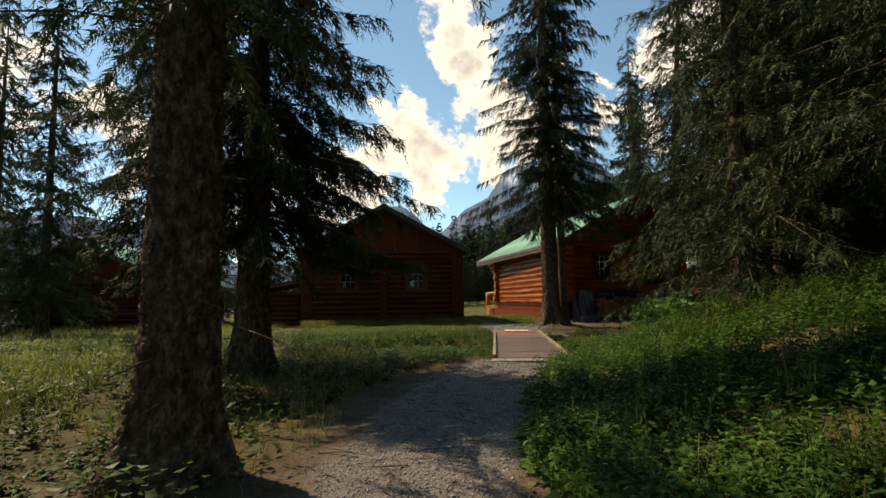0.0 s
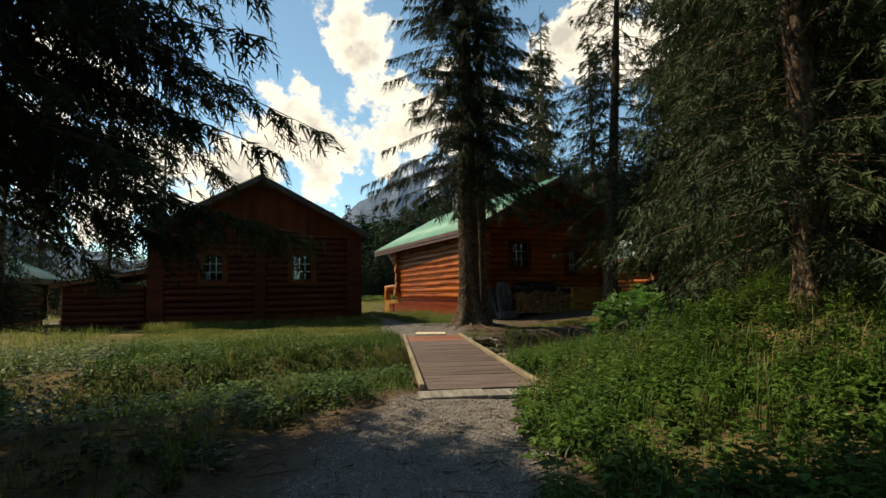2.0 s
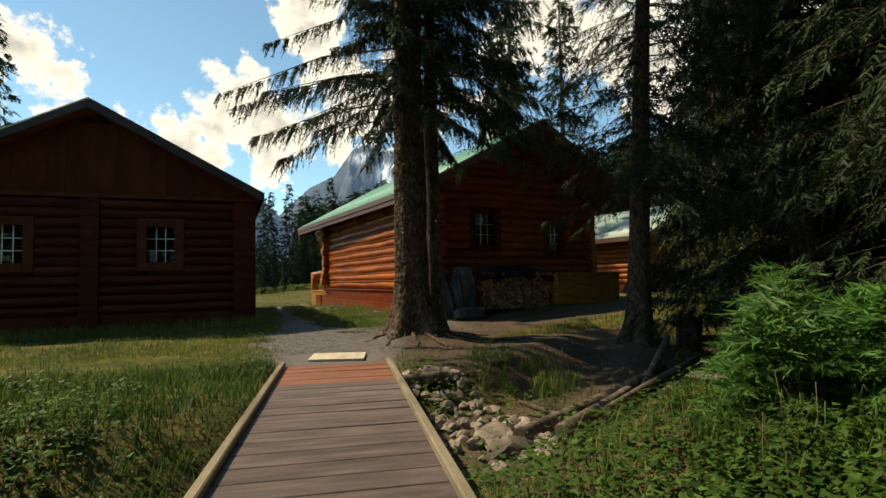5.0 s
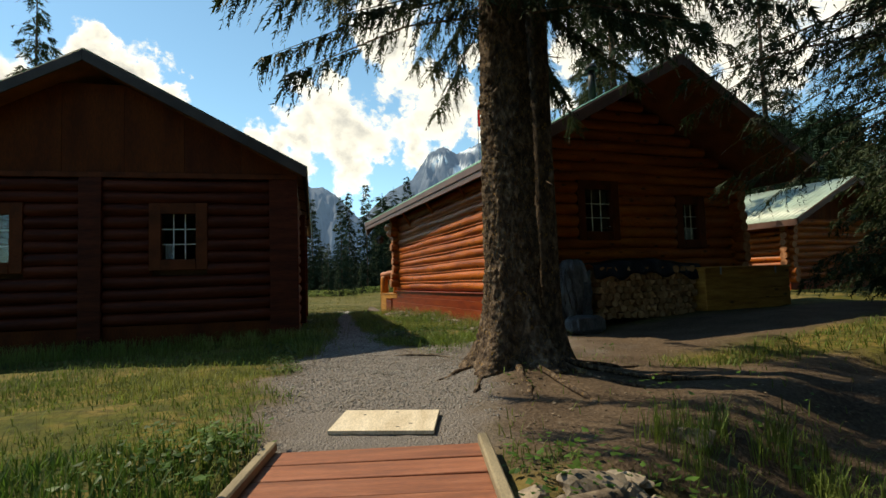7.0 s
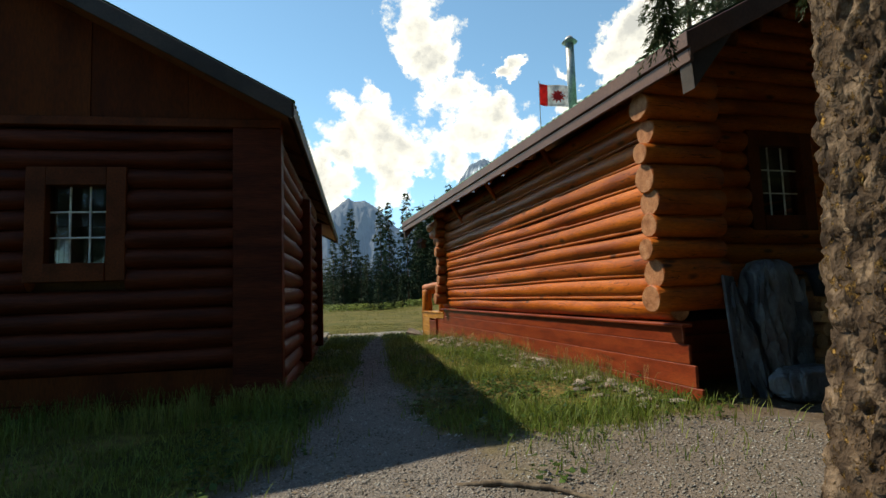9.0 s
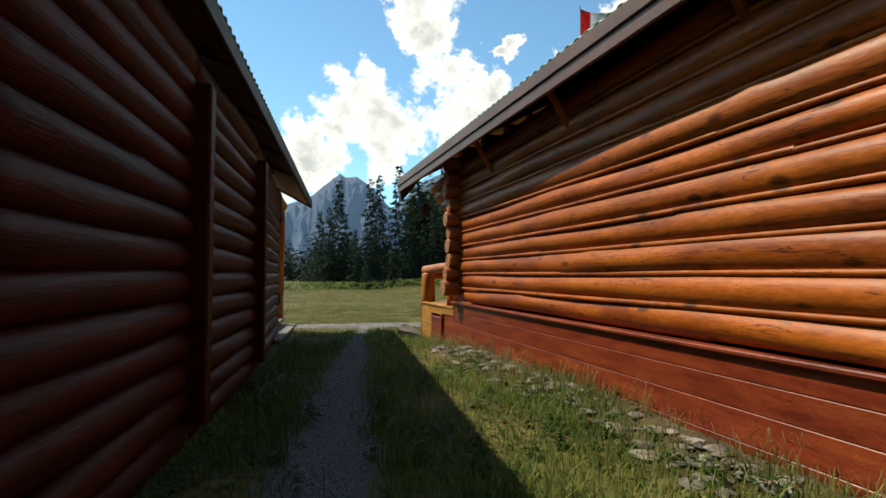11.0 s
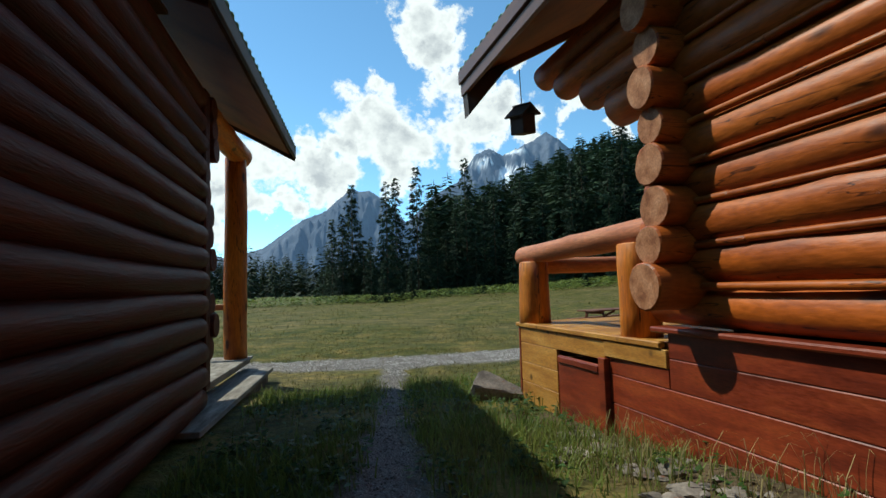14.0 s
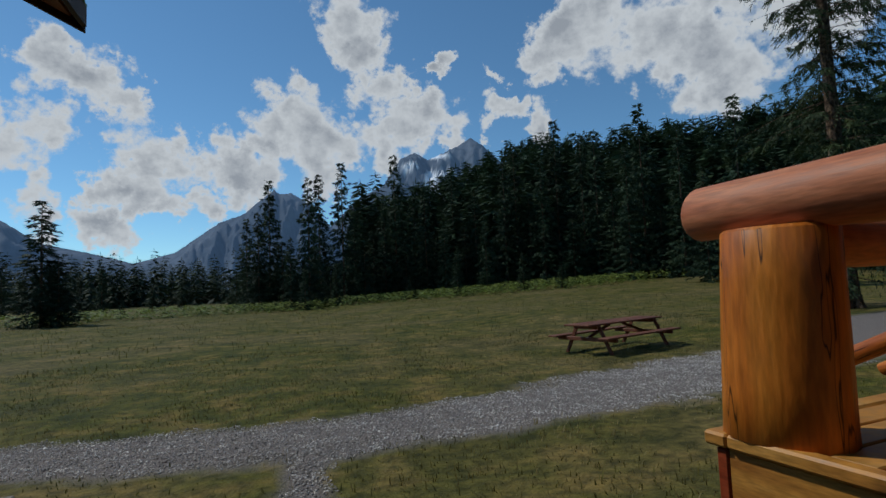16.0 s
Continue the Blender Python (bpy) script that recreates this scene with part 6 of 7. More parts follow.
pile = thing("firewood_stack", "stack of split firewood under a dark tarpaulin", "firewood", at=(12.05, 17.15, gz(13.2, 17.3)))
rw = random.Random(12)
row = 0
for j in range(8):
    for i in range(16):
        x = 0.05 + i * 0.185 + (0.09 if j % 2 else 0) + rw.uniform(-0.02, 0.02)
        z = 0.14 + j * 0.155 + rw.uniform(-0.015, 0.015)
        bm = bmesh.new()
        nn = rw.choice((3, 4, 5, 8))
        r = rw.uniform(0.085, 0.105)
        a0 = rw.uniform(0, 6.28)
        y0, y1 = rw.uniform(-0.05, 0.03), 0.42 + rw.uniform(-0.03, 0.03)
        A = [bm.verts.new((x + r * math.cos(a0 + 6.283 * q / nn), y0, z + r * math.sin(a0 + 6.283 * q / nn))) for q in range(nn)]
        B = [bm.verts.new((v.co.x, y1, v.co.z)) for v in A]
        bm.faces.new(A)
        bm.faces.new(B[::-1])
        for q in range(nn):
            bm.faces.new((A[q], B[q], B[(q + 1) % nn], A[(q + 1) % nn]))
        bmesh.ops.recalc_face_normals(bm, faces=bm.faces[:])
        part("split_log", bm, M_FIREWOOD, pile)
for x in (0.0, 2.9):
    boxed("bearer", x, x + 0.1, -0.02, 0.42, -0.05, 0.05, M_DEADWOOD, pile)
bm = bmesh.new()
nu, nv = 40, 16
gr = []
for i in range(nu + 1):
    rw_ = []
    for j in range(nv + 1):
        x, t = -0.15 + 3.4 * i / nu, j / nv
        z = 1.42 + 0.05 * noise.noise(Vector((x * 2, t * 3, 1))) + 0.10 * math.sin(x * 1.2)
        y = -0.12 + 0.72 * t
        if t < 0.3:
            z -= (0.3 - t) * (1.3 + 0.5 * noise.noise(Vector((x * 2.3, 0, 4))))
            y = 0.06 - 0.12 + 0.02 * math.sin(x * 14) + t * 0.3
        rw_.append(bm.verts.new((x, y, z)))
    gr.append(rw_)
for i in range(nu):
    for j in range(nv):
        bm.faces.new((gr[i][j], gr[i + 1][j], gr[i + 1][j + 1], gr[i][j + 1]))
bmesh.ops.solidify(bm, geom=bm.faces[:], thickness=0.01)
part("cover", bm, M_TARP_DK, pile, "dark blue tarpaulin cover", True)

bx = thing("storage_bin", "long low wooden storage bin with lid beside the cabin", "storage bin", at=(15.1, 16.9, gz(16.5, 16.9) - 0.05))
for i in range(4):
    boxed("board", 0, 3.0, -0.03, 0.0, 0.04 + 0.27 * i, 0.30 + 0.27 * i, M_YELLOW, bx, 0.006)
for x in (0.0, 2.94):
    boxed("end_panel", x, x + 0.06, 0.0, 1.0, 0.04, 1.11, M_YELLOW, bx, 0.006)
boxed("back_panel", 0.06, 2.94, 0.95, 1.0, 0.04, 1.11, M_YELLOW, bx, 0.006)
boxed("lid", -0.05, 3.05, -0.07, 1.05, 1.11, 1.16, M_YELLOW, bx, 0.01, "overhanging plank lid")
for x in (0.45, 2.4):
    boxed("hasp", x, x + 0.05, -0.085, -0.07, 0.95, 1.15, M_STEEL, bx, 0.003, "steel hasp")

# flag on a thin pole
flag = thing("flag", "small red and white flag on a thin pole", "flag", at=(16.4, 33.1, gz(16.4, 33.1)))
bm = bmesh.new()
bmesh.ops.create_cone(bm, cap_ends=True, segments=12, radius1=0.032, radius2=0.018, depth=11.2, matrix=Matrix.Translation((0, 0, 5.55)))
part("pole", bm, M_STEEL, flag)
FZ, FS = 11.05, 1.85


def cloth_strip(name, u0, u1, mat, parent, off=0.0):
    bm = bmesh.new()
    n = 10
    g = []
    for i in range(n + 1):
        u = u0 + (u1 - u0) * i / n
        g.append([bm.verts.new((0.03 + u * FS, 0.16 * math.sin(u * 6.5) + 0.05 * j / 6 + off, FZ - 1.0 * j / 6 - 0.08 * u + 0.05 * math.sin(u * 5))) for j in range(7)])
    for i in range(n):
        for j in range(6):
            bm.faces.new((g[i][j], g[i + 1][j], g[i + 1][j + 1], g[i][j + 1]))
    bmesh.ops.solidify(bm, geom=bm.faces[:], thickness=0.004)
    return part(name, bm, mat, parent, "", True)


cloth_strip("red_band", 0.0, 0.26, M_FLAGRED, flag)
cloth_strip("white_field", 0.26, 0.74, M_FLAGWHITE, flag)
cloth_strip("red_band", 0.74, 1.0, M_FLAGRED, flag)
for off in (-0.012, 0.014):
    bm = bmesh.new()
    pts = []
    for q in range(22):
        w = 2 * math.pi * q / 22
        r = 0.19 if q % 2 == 0 else 0.105
        u = 0.5 + r * math.sin(w) * 0.95
        pts.append(bm.verts.new((0.03 + u * FS, 0.16 * math.sin(u * 6.5) + 0.025 + off, FZ - 0.52 + 1.8 * r * math.cos(w))))
    c = bm.verts.new((0.03 + 0.5 * FS, 0.16 * math.sin(3.25) + 0.025 + off, FZ - 0.53))
    for q in range(22):
        bm.faces.new((c, pts[q], pts[(q + 1) % 22]))
    part("leaf_emblem", bm, M_FLAGRED, flag)

# birdhouse under the eave
bird = thing("birdhouse", "small dark wooden birdhouse hanging below the eave", "birdhouse", at=(10.12, 30.77, 3.20))
bird.rotation_euler = (radians(6), radians(-8), radians(20))
boxed("box", -0.11, 0.11, -0.11, 0.11, 0.03, 0.27, M_ROOF_D, bird)
for s in (-1, 1):
    bm = bmesh.new()
    box(bm, -0.02, 0.2, -0.15, 0.15, 0.0, 0.02, 0.003, pose(0, 0, 0.37, 0, 38, 0) if s > 0 else pose(0, 0, 0.37, 0, 142, 0))
    part("roof", bm, M_ROOF_D, bird)
bm = bmesh.new()
bmesh.ops.create_cone(bm, cap_ends=True, segments=6, radius1=0.006, radius2=0.006, depth=0.45, matrix=Matrix.Translation((0, 0, 0.58)))
part("hanger", bm, M_BLACK, bird)

# picnic table
table = thing("picnic_table", "dark stained wooden picnic table with benches on gravelly grass", "picnic table", at=(18.1, 40.9, gz(18.1, 40.9)), rz=15)
TL, M_TAB = 3.3, surface("picnic_stain", (0.16, 0.055, 0.028), 0.6, scale=2, stretch=(0.7, 5, 5), bump=0.3)
for i in range(5):
    boxed("top_board", -TL / 2, TL / 2, -0.37 + 0.15 * i, -0.23 + 0.15 * i, 0.70, 0.74, M_TAB, table)
for s in (-1, 1):
    for k in range(2):
        y = s * (0.68 + 0.14 * k)
        boxed("bench_board", -TL / 2, TL / 2, y - 0.065, y + 0.065, 0.41, 0.45, M_TAB, table)
for x in (-1.25, 1.25):
    boxed("bench_bearer", x - 0.04, x + 0.04, -0.86, 0.86, 0.32, 0.41, M_TAB, table)
    boxed("top_bearer", x - 0.04, x + 0.04, -0.36, 0.36, 0.61, 0.70, M_TAB, table)
    for s in (-1, 1):
        bm = bmesh.new()
        box(bm, x + 0.042, x + 0.085, -0.05, 0.05, 0.0, 0.72, 0.005)
        for v in bm.verts:
            v.co.y += s * (0.66 - 0.50 * v.co.z)
        part("leg", bm, M_TAB, table)
    bm = bmesh.new()
    box(bm, -0.03, 0.03, -0.03, 0.03, 0.0, 1.06, 0.004, look((x, 0, 0.37), (x * 0.12, 0, 0.70)) @ pose(0, 0, -1.0))
    part("brace", bm, M_TAB, table)
sgn = thing("sign_post", "small wooden post at the meadow edge", "post", at=(32, 46.4, gz(32, 46.4)))
boxed("post", -0.05, 0.05, -0.05, 0.05, -0.1, 1.1, M_DEADWOOD, sgn)
boxed("board", -0.25, 0.25, -0.08, -0.05, 0.75, 1.1, M_ROOF_D, sgn)

# ---- undergrowth ----
def blades(name, label, n, area, hgt, wid, material, seed, keep, lean=1.2, kind="stuff"):
    rng = np.random.default_rng(seed)
    x, y = rng.uniform(area[0], area[1], n), rng.uniform(area[2], area[3], n)
    ok = keep(x, y, rng)
    x, y = x[ok], y[ok]
    n = len(x)
    z = gz_many(x, y) - 0.01
    cl = np.array([noise.noise(Vector((a * 0.8, b * 0.8, seed))) for a, b in zip(x, y)])
    h = rng.uniform(hgt[0], hgt[1], n) * (1 + 0.55 * cl)
    w = rng.uniform(0.6, 1.3, n) * wid
    az = rng.uniform(0, 2 * np.pi, n)
    la = rng.uniform(0, lean, n) * h
    d = np.stack([np.cos(az), np.sin(az)], 1)
    s = np.stack([-np.sin(az), np.cos(az)], 1)
    b = np.stack([x, y], 1)
    V = np.zeros((n, 5, 3))
    V[:, 0, :2], V[:, 0, 2] = b - s * w[:, None], z
    V[:, 1, :2], V[:, 1, 2] = b + s * w[:, None], z
    V[:, 2, :2], V[:, 2, 2] = b + s * (w * 0.75)[:, None] + d * (la * 0.35)[:, None], z + h * 0.6
    V[:, 3, :2], V[:, 3, 2] = b - s * (w * 0.75)[:, None] + d * (la * 0.35)[:, None], z + h * 0.6
    V[:, 4, :2], V[:, 4, 2] = b + d * la[:, None], z + h
    k = np.arange(n)[:, None] * 5
    F = np.concatenate([k + np.array([[0, 1, 2]]), k + np.array([[0, 2, 3]]), k + np.array([[3, 2, 4]])])
    ob = arrays(name, V.reshape(-1, 3), F, material)
    return tagged(ob, label, "grass", kind=kind)


def inside_cabin(x, y):
    u = (x - 2.9) * math.cos(radians(TH)) - (y - 19.75) * math.sin(radians(TH))
    v = (x - 2.9) * math.sin(radians(TH)) + (y - 19.75) * math.cos(radians(TH))
    return ((u > -6.3) & (u < 2.45) & (v > -0.1) & (v < 15.7)) | ((x > 10.25) & (x < 18.4) & (y > 17.9) & (y < 31.4))


def on_bridge(x, y):
    a = radians(18.1)
    u = (x - 1.63) * math.cos(a) - (y - 2.83) * math.sin(a)
    v = (x - 1.63) * math.sin(a) + (y - 2.83) * math.cos(a)
    return (u > -0.1) & (u < 1.8) & (v > -0.6) & (v < 9.7)


def grow(p_dirt=0.06, p_gravel=0.012, patch=0.0, seed=0):
    def keep(x, y, rng):
        g, d = mask_at(gravel, x, y), mask_at(dirt, x, y)
        p = 1 - np.clip((d - 0.62) / 0.3, 0, 1) * (1 - p_dirt)
        p = p * (1 - np.clip(g * (1 - p_gravel), 0, 1))
        if patch:
            c = np.array([noise.noise(Vector((a * 0.5, b * 0.5, seed))) for a, b in zip(x, y)])
            p = p * np.clip(0.5 + patch * c, 0.02, 1)
        return (rng.random(len(x)) < p) & ~inside_cabin(x, y) & ~on_bridge(x, y)
    return keep


blades("grass", "long green grass beside the forest path", 45000, (-8, 8, -9, 6), (0.05, 0.19), 0.006, M_GRASS, 1, grow(0.05, patch=1.2), 0.9)
blades("grass", "green grass around the cabins", 105000, (-3, 10.3, 9.5, 20), (0.03, 0.13), 0.0055, M_GRASS, 2, grow(0.05, patch=1.0))
blades("grass", "lush green grass between the cabins", 100000, (5.0, 10.3, 15.5, 33), (0.04, 0.22), 0.006, M_GRASS, 3, grow(0.1, 0.006, 1.0), 1.1)
blades("grass", "dry grass stalks among the green", 5000, (-9, 11, -9, 36), (0.08, 0.28), 0.0025, M_DRYGRASS, 4, grow(0.15, 0.01, 1.5, 7), 0.7)
blades("grass", "lush grass on the bank above the path", 50000, (-0.5, 9, -8, 5), (0.04, 0.15), 0.0075, M_LUSH, 10, grow(0.05, patch=0.3), 1.2)
blades("grass", "lush grass in the hollow beside the footbridge", 30000, (-3, 4.2, 3, 11.5), (0.05, 0.20), 0.007, M_LUSH, 12, lambda x, y, r: ~on_bridge(x, y), 1.0)
blades("meadow_grass", "short meadow grass by the gravel road", 55000, (-4, 26, 32, 48), (0.02, 0.075), 0.006, M_MEADOW, 5, grow(0.1, 0.004, 1.6, 3))
blades("meadow_grass", "dry meadow grass by the gravel road", 50000, (-4, 26, 31, 48), (0.02, 0.07), 0.006, M_DRYGRASS, 6, grow(0.1, 0.006, 1.8, 9))
blades("meadow_grass", "taller grass across the wide meadow", 40000, (-25, 60, 46, 100), (0.05, 0.18), 0.011, M_MEADOW, 7, grow(0.1, 0.0, 1.4, 4))
blades("grass", "grass on the shaded bank", 36000, (7, 16, -6, 13), (0.05, 0.18), 0.009, M_GRASS, 8, grow(0.04, patch=1.2))
blades("grass", "grass under the trees", 25000, (-16, -4, -8, 22), (0.10, 0.38), 0.009, M_GRASS, 9, grow(0.05, patch=0.8))


def leafy(name, label, n, area, size, hgt, material, seed, keep, leaves=6):
    rng = np.random.default_rng(seed)
    x, y = rng.uniform(area[0], area[1], n), rng.uniform(area[2], area[3], n)
    ok = keep(x, y, rng)
    x, y = np.repeat(x[ok], leaves), np.repeat(y[ok], leaves)
    m = len(x)
    z = gz_many(x, y)
    az = rng.uniform(0, 2 * np.pi, m)
    out = rng.uniform(0.02, 0.16, m)
    P = np.stack([x + np.cos(az) * out, y + np.sin(az) * out, z + rng.uniform(hgt[0], hgt[1], m)], 1)
    D = np.stack([np.cos(az), np.sin(az), rng.uniform(-0.5, 0.35, m)], 1)
    D /= np.linalg.norm(D, axis=1, keepdims=True)
    L = rng.uniform(size[0], size[1], m)
    s = np.stack([-np.sin(az), np.cos(az), rng.uniform(-0.3, 0.3, m)], 1)
    W = L * rng.uniform(0.26, 0.42, m)
    up = np.cross(s, D)
    a, c = P, P + D * L[:, None]
    b = P + D * (L * 0.5)[:, None]
    V = np.stack([a, b + s * W[:, None] + up * (0.12 * L)[:, None], c, b - s * W[:, None] + up * (0.12 * L)[:, None], b], 1).reshape(-1, 3)
    k = np.arange(m)[:, None] * 5
    F = np.concatenate([k + np.array([[0, 1, 4]]), k + np.array([[1, 2, 4]]), k + np.array([[2, 3, 4]]), k + np.array([[3, 0, 4]])])
    return tagged(arrays(name, V, F, material, smooth=True), label, "undergrowth", kind="stuff")


leafy("weeds", "broad-leaved weeds on the shaded bank", 14000, (-1.0, 10, -8, 6), (0.04, 0.10), (0.06, 0.26), M_WEED, 21, grow(0.03, 0.0, 1.6, 2))
leafy("weeds", "leafy weeds around the ditch", 9000, (-8, 12, 2, 11.5), (0.03, 0.09), (0.03, 0.26), M_WEED, 22, grow(0.04, 0.0, 1.6, 5))
leafy("weeds", "low leafy weeds beside the cabins", 5000, (4.5, 10.3, 12, 33), (0.03, 0.09), (0.02, 0.12), M_WEED, 23, grow(0.03, 0.0, 2.0, 6))
leafy("weeds", "leafy undergrowth below the old trees", 4500, (-11, -2.5, -8, 10), (0.05, 0.12), (0.05, 0.4), M_WEED, 24, grow(0.03, 0.0, 1.6, 8))
leafy("needle_litter", "cones and leaf litter on the forest floor", 14000, (-8, 13, -9, 17), (0.02, 0.055), (0.0, 0.015), M_DEADWOOD, 25, lambda x, y, r: (mask_at(dirt, x, y) > 0.4) & ~on_bridge(x, y), 2)


def sapling(at, h, seed):
    t = thing("spruce_sapling", "bright green young spruce by the footbridge", "sapling", "saplings", at=at)
    V, F, BA, BB, BR = spruce_detail(seed, h, 0.05, h * 0.55, 16, 6, 16, 0.24, 0.010, 0.15, 12, 0.09, 0.1)
    arrays("needles", V, F, M_FERN, t)
    Vb, Fb = prisms(np.concatenate([BA, [[0, 0, -0.05]]]), np.concatenate([BB, [[0, 0, h]]]), np.concatenate([BR * 0.5, [[0.015, 0.004]]]))
    arrays("stem", Vb, Fb, M_BARK, t)


for i, (x, y, h) in enumerate(((6.9, 4.75, 1.05), (7.4, 4.2, 0.9), (7.6, 5.2, 1.1), (7.1, 3.6, 0.7), (8.5, 5.6, 1.3), (-3.6, 3.9, 0.8))):
    sapling(on_ground(x, y), h, 500 + i)

leafy("shrubs", "low green willow shrubs along the forest edge", 3600, (-10, 75, 78, 104), (0.2, 0.55), (0.05, 1.1), M_SHRUB, 26, lambda x, y, r: (r.random(len(x)) < 0.8) & (np.hypot(x - 8.5, y - 29.7) > 62) & (np.hypot(x - 8.5, y - 29.7) < 86), 7)

# loose gravel stones
def pebbles(name, label, n, area, size, seed, need):
    rng = np.random.default_rng(seed)
    x, y = rng.uniform(area[0], area[1], n), rng.uniform(area[2], area[3], n)
    ok = (mask_at(gravel, x, y) > need) & ~on_bridge(x, y) & ~inside_cabin(x, y)
    x, y = x[ok], y[ok]
    m = len(x)
    s = rng.uniform(size[0], size[1], m)
    c = np.stack([x, y, gz_many(x, y) + s * 0.15], 1)
    V = []
    for q in ((1, 0, 0), (-1, 0, 0), (0, 1, 0), (0, -1, 0), (0, 0, 0.7), (0, 0, -0.7)):
        V.append(c + np.array(q) * s[:, None] * rng.uniform(0.6, 1.3, (m, 1)) + rng.normal(0, 0.25, (m, 3)) * s[:, None])
    V = np.stack(V, 1).reshape(-1, 3)
    k = np.arange(m)[:, None] * 6
    F = np.concatenate([k + np.array([q]) for q in ((0, 2, 4), (2, 1, 4), (1, 3, 4), (3, 0, 4), (2, 0, 5), (1, 2, 5), (3, 1, 5), (0, 3, 5))])
    return tagged(arrays(name, V, F, M_GRAVEL), label, "gravel", kind="stuff")


pebbles("loose_gravel", "crushed grey gravel on the forest path", 60000, (-4, 4, -9, 3.2), (0.006, 0.017), 31, 0.35)
pebbles("loose_gravel", "crushed grey gravel on the yard path", 90000, (4, 10.2, 11, 36), (0.006, 0.016), 32, 0.35)
pebbles("loose_gravel", "crushed grey gravel on the meadow road", 60000, (3, 20, 34.5, 39.5), (0.007, 0.018), 33, 0.35)


# ---- herbs, tufts, twigs, roots ----
def herbs(name, label, n, area, hgt, leaf, material, seed, keep, leaves=16):
    """Upright leafy plants: leaves in spirals round a stem, smaller towards the top, the stem itself a thin blade."""
    rng = np.random.default_rng(seed)
    x, y = rng.uniform(area[0], area[1], n), rng.uniform(area[2], area[3], n)
    ok = keep(x, y, rng)
    x, y = x[ok], y[ok]
    h = rng.uniform(hgt[0], hgt[1], len(x))
    lx, ly = rng.normal(0, 0.16, len(x)), rng.normal(0, 0.16, len(x))
    z = gz_many(x, y)
    r = lambda A: np.repeat(A, leaves)
    m = len(x) * leaves
    s = np.tile((np.arange(leaves) + 0.7) / leaves, len(x))
    az = np.tile(np.arange(leaves) * 2.4, len(x)) + rng.uniform(-0.5, 0.5, m) + r(rng.uniform(0, 6.28, len(x)))
    P = np.stack([r(x) + r(lx * h) * s, r(y) + r(ly * h) * s, r(z) + r(h) * s], 1)
    D = np.stack([np.cos(az), np.sin(az), rng.uniform(-0.35, 0.55, m)], 1)
    D /= np.linalg.norm(D, axis=1, keepdims=True)
    L = rng.uniform(leaf[0], leaf[1], m) * (1.15 - 0.6 * s)
    side = np.stack([-np.sin(az), np.cos(az), rng.uniform(-0.25, 0.25, m)], 1)
    W = L * rng.uniform(0.2, 0.34, m)
    mid = P + D * (L * 0.5)[:, None] + np.array([0, 0, 1.0]) * (0.10 * L)[:, None]
    tip = P + D * L[:, None] - np.array([0, 0, 1.0]) * (0.22 * L)[:, None]
    V = np.stack([P, mid + side * W[:, None], tip, mid - side * W[:, None]], 1).reshape(-1, 3)
    return tagged(arrays(name, V, np.arange(4 * m).reshape(m, 4), material), label, "undergrowth", kind="stuff")


def tufts(name, label, n, area, hgt, wid, material, seed, keep, per=16):
    """Clumps of long blades that rise from one root and arch over outwards."""
    rng = np.random.default_rng(seed)
    x, y = rng.uniform(area[0], area[1], n), rng.uniform(area[2], area[3], n)
    ok = keep(x, y, rng)
    x, y = np.repeat(x[ok], per), np.repeat(y[ok], per)
    m = len(x)
    x, y = x + rng.normal(0, 0.05, m), y + rng.normal(0, 0.05, m)
    z = gz_many(x, y) - 0.01
    h = rng.uniform(hgt[0], hgt[1], m)
    az = rng.uniform(0, 6.28, m)
    d = np.stack([np.cos(az), np.sin(az), 0 * az], 1)
    side = np.stack([-np.sin(az), np.cos(az), 0 * az], 1)
    out = h * rng.uniform(0.15, 0.7, m)
    w = wid * rng.uniform(0.6, 1.3, m)
    base = np.stack([x, y, z], 1)
    rows = []
    for f, up, k in ((0.0, 0.0, 1.0), (0.28, 0.62, 0.85), (0.62, 0.92, 0.6), (1.05, 0.84, 0.08)):
        c = base + d * (out * f)[:, None] + np.array([0, 0, 1.0]) * (h * up)[:, None]
        rows += [c - side * (w * k)[:, None], c + side * (w * k)[:, None]]
    V = np.stack(rows, 1).reshape(-1, 3)
    k = np.arange(m)[:, None] * 8
    F = np.concatenate([k + np.array([[a, a + 1, a + 3, a + 2]]) for a in (0, 2, 4)])
    return tagged(arrays(name, V, F, material), label, "grass", kind="stuff")


def bank_only(x, y, rng):
    side = x - np.interp(y, [-14, -7, -4, -1.2, 1.0, 4, 8], [-2.9, -1.9, -1.3, -0.2, 1.1, 2.8, 4.2])
    c = np.array([noise.noise(Vector((a * 0.7, b * 0.7, 11))) for a, b in zip(x, y)])
    near_ditch, wide = line_dist(x, y, CREEK)
    return (side > 1.0) & (near_ditch > 0.95 * wide) & (rng.random(len(x)) < np.clip(0.55 + 1.1 * c, 0.05, 1)) & ~on_bridge(x, y)


def hollow_only(x, y, rng):
    side = x - np.interp(y, [-14, -7, -4, -1.2, 1.0, 4, 8], [-2.9, -1.9, -1.3, -0.2, 1.1, 2.8, 4.2])
    c = np.array([noise.noise(Vector((a * 0.6, b * 0.6, 23))) for a, b in zip(x, y)])
    return (side < -1.9) & (rng.random(len(x)) < np.clip(0.35 + 1.2 * c, 0.0, 1)) & ~on_bridge(x, y) & (mask_at(gravel, x, y) < 0.2)


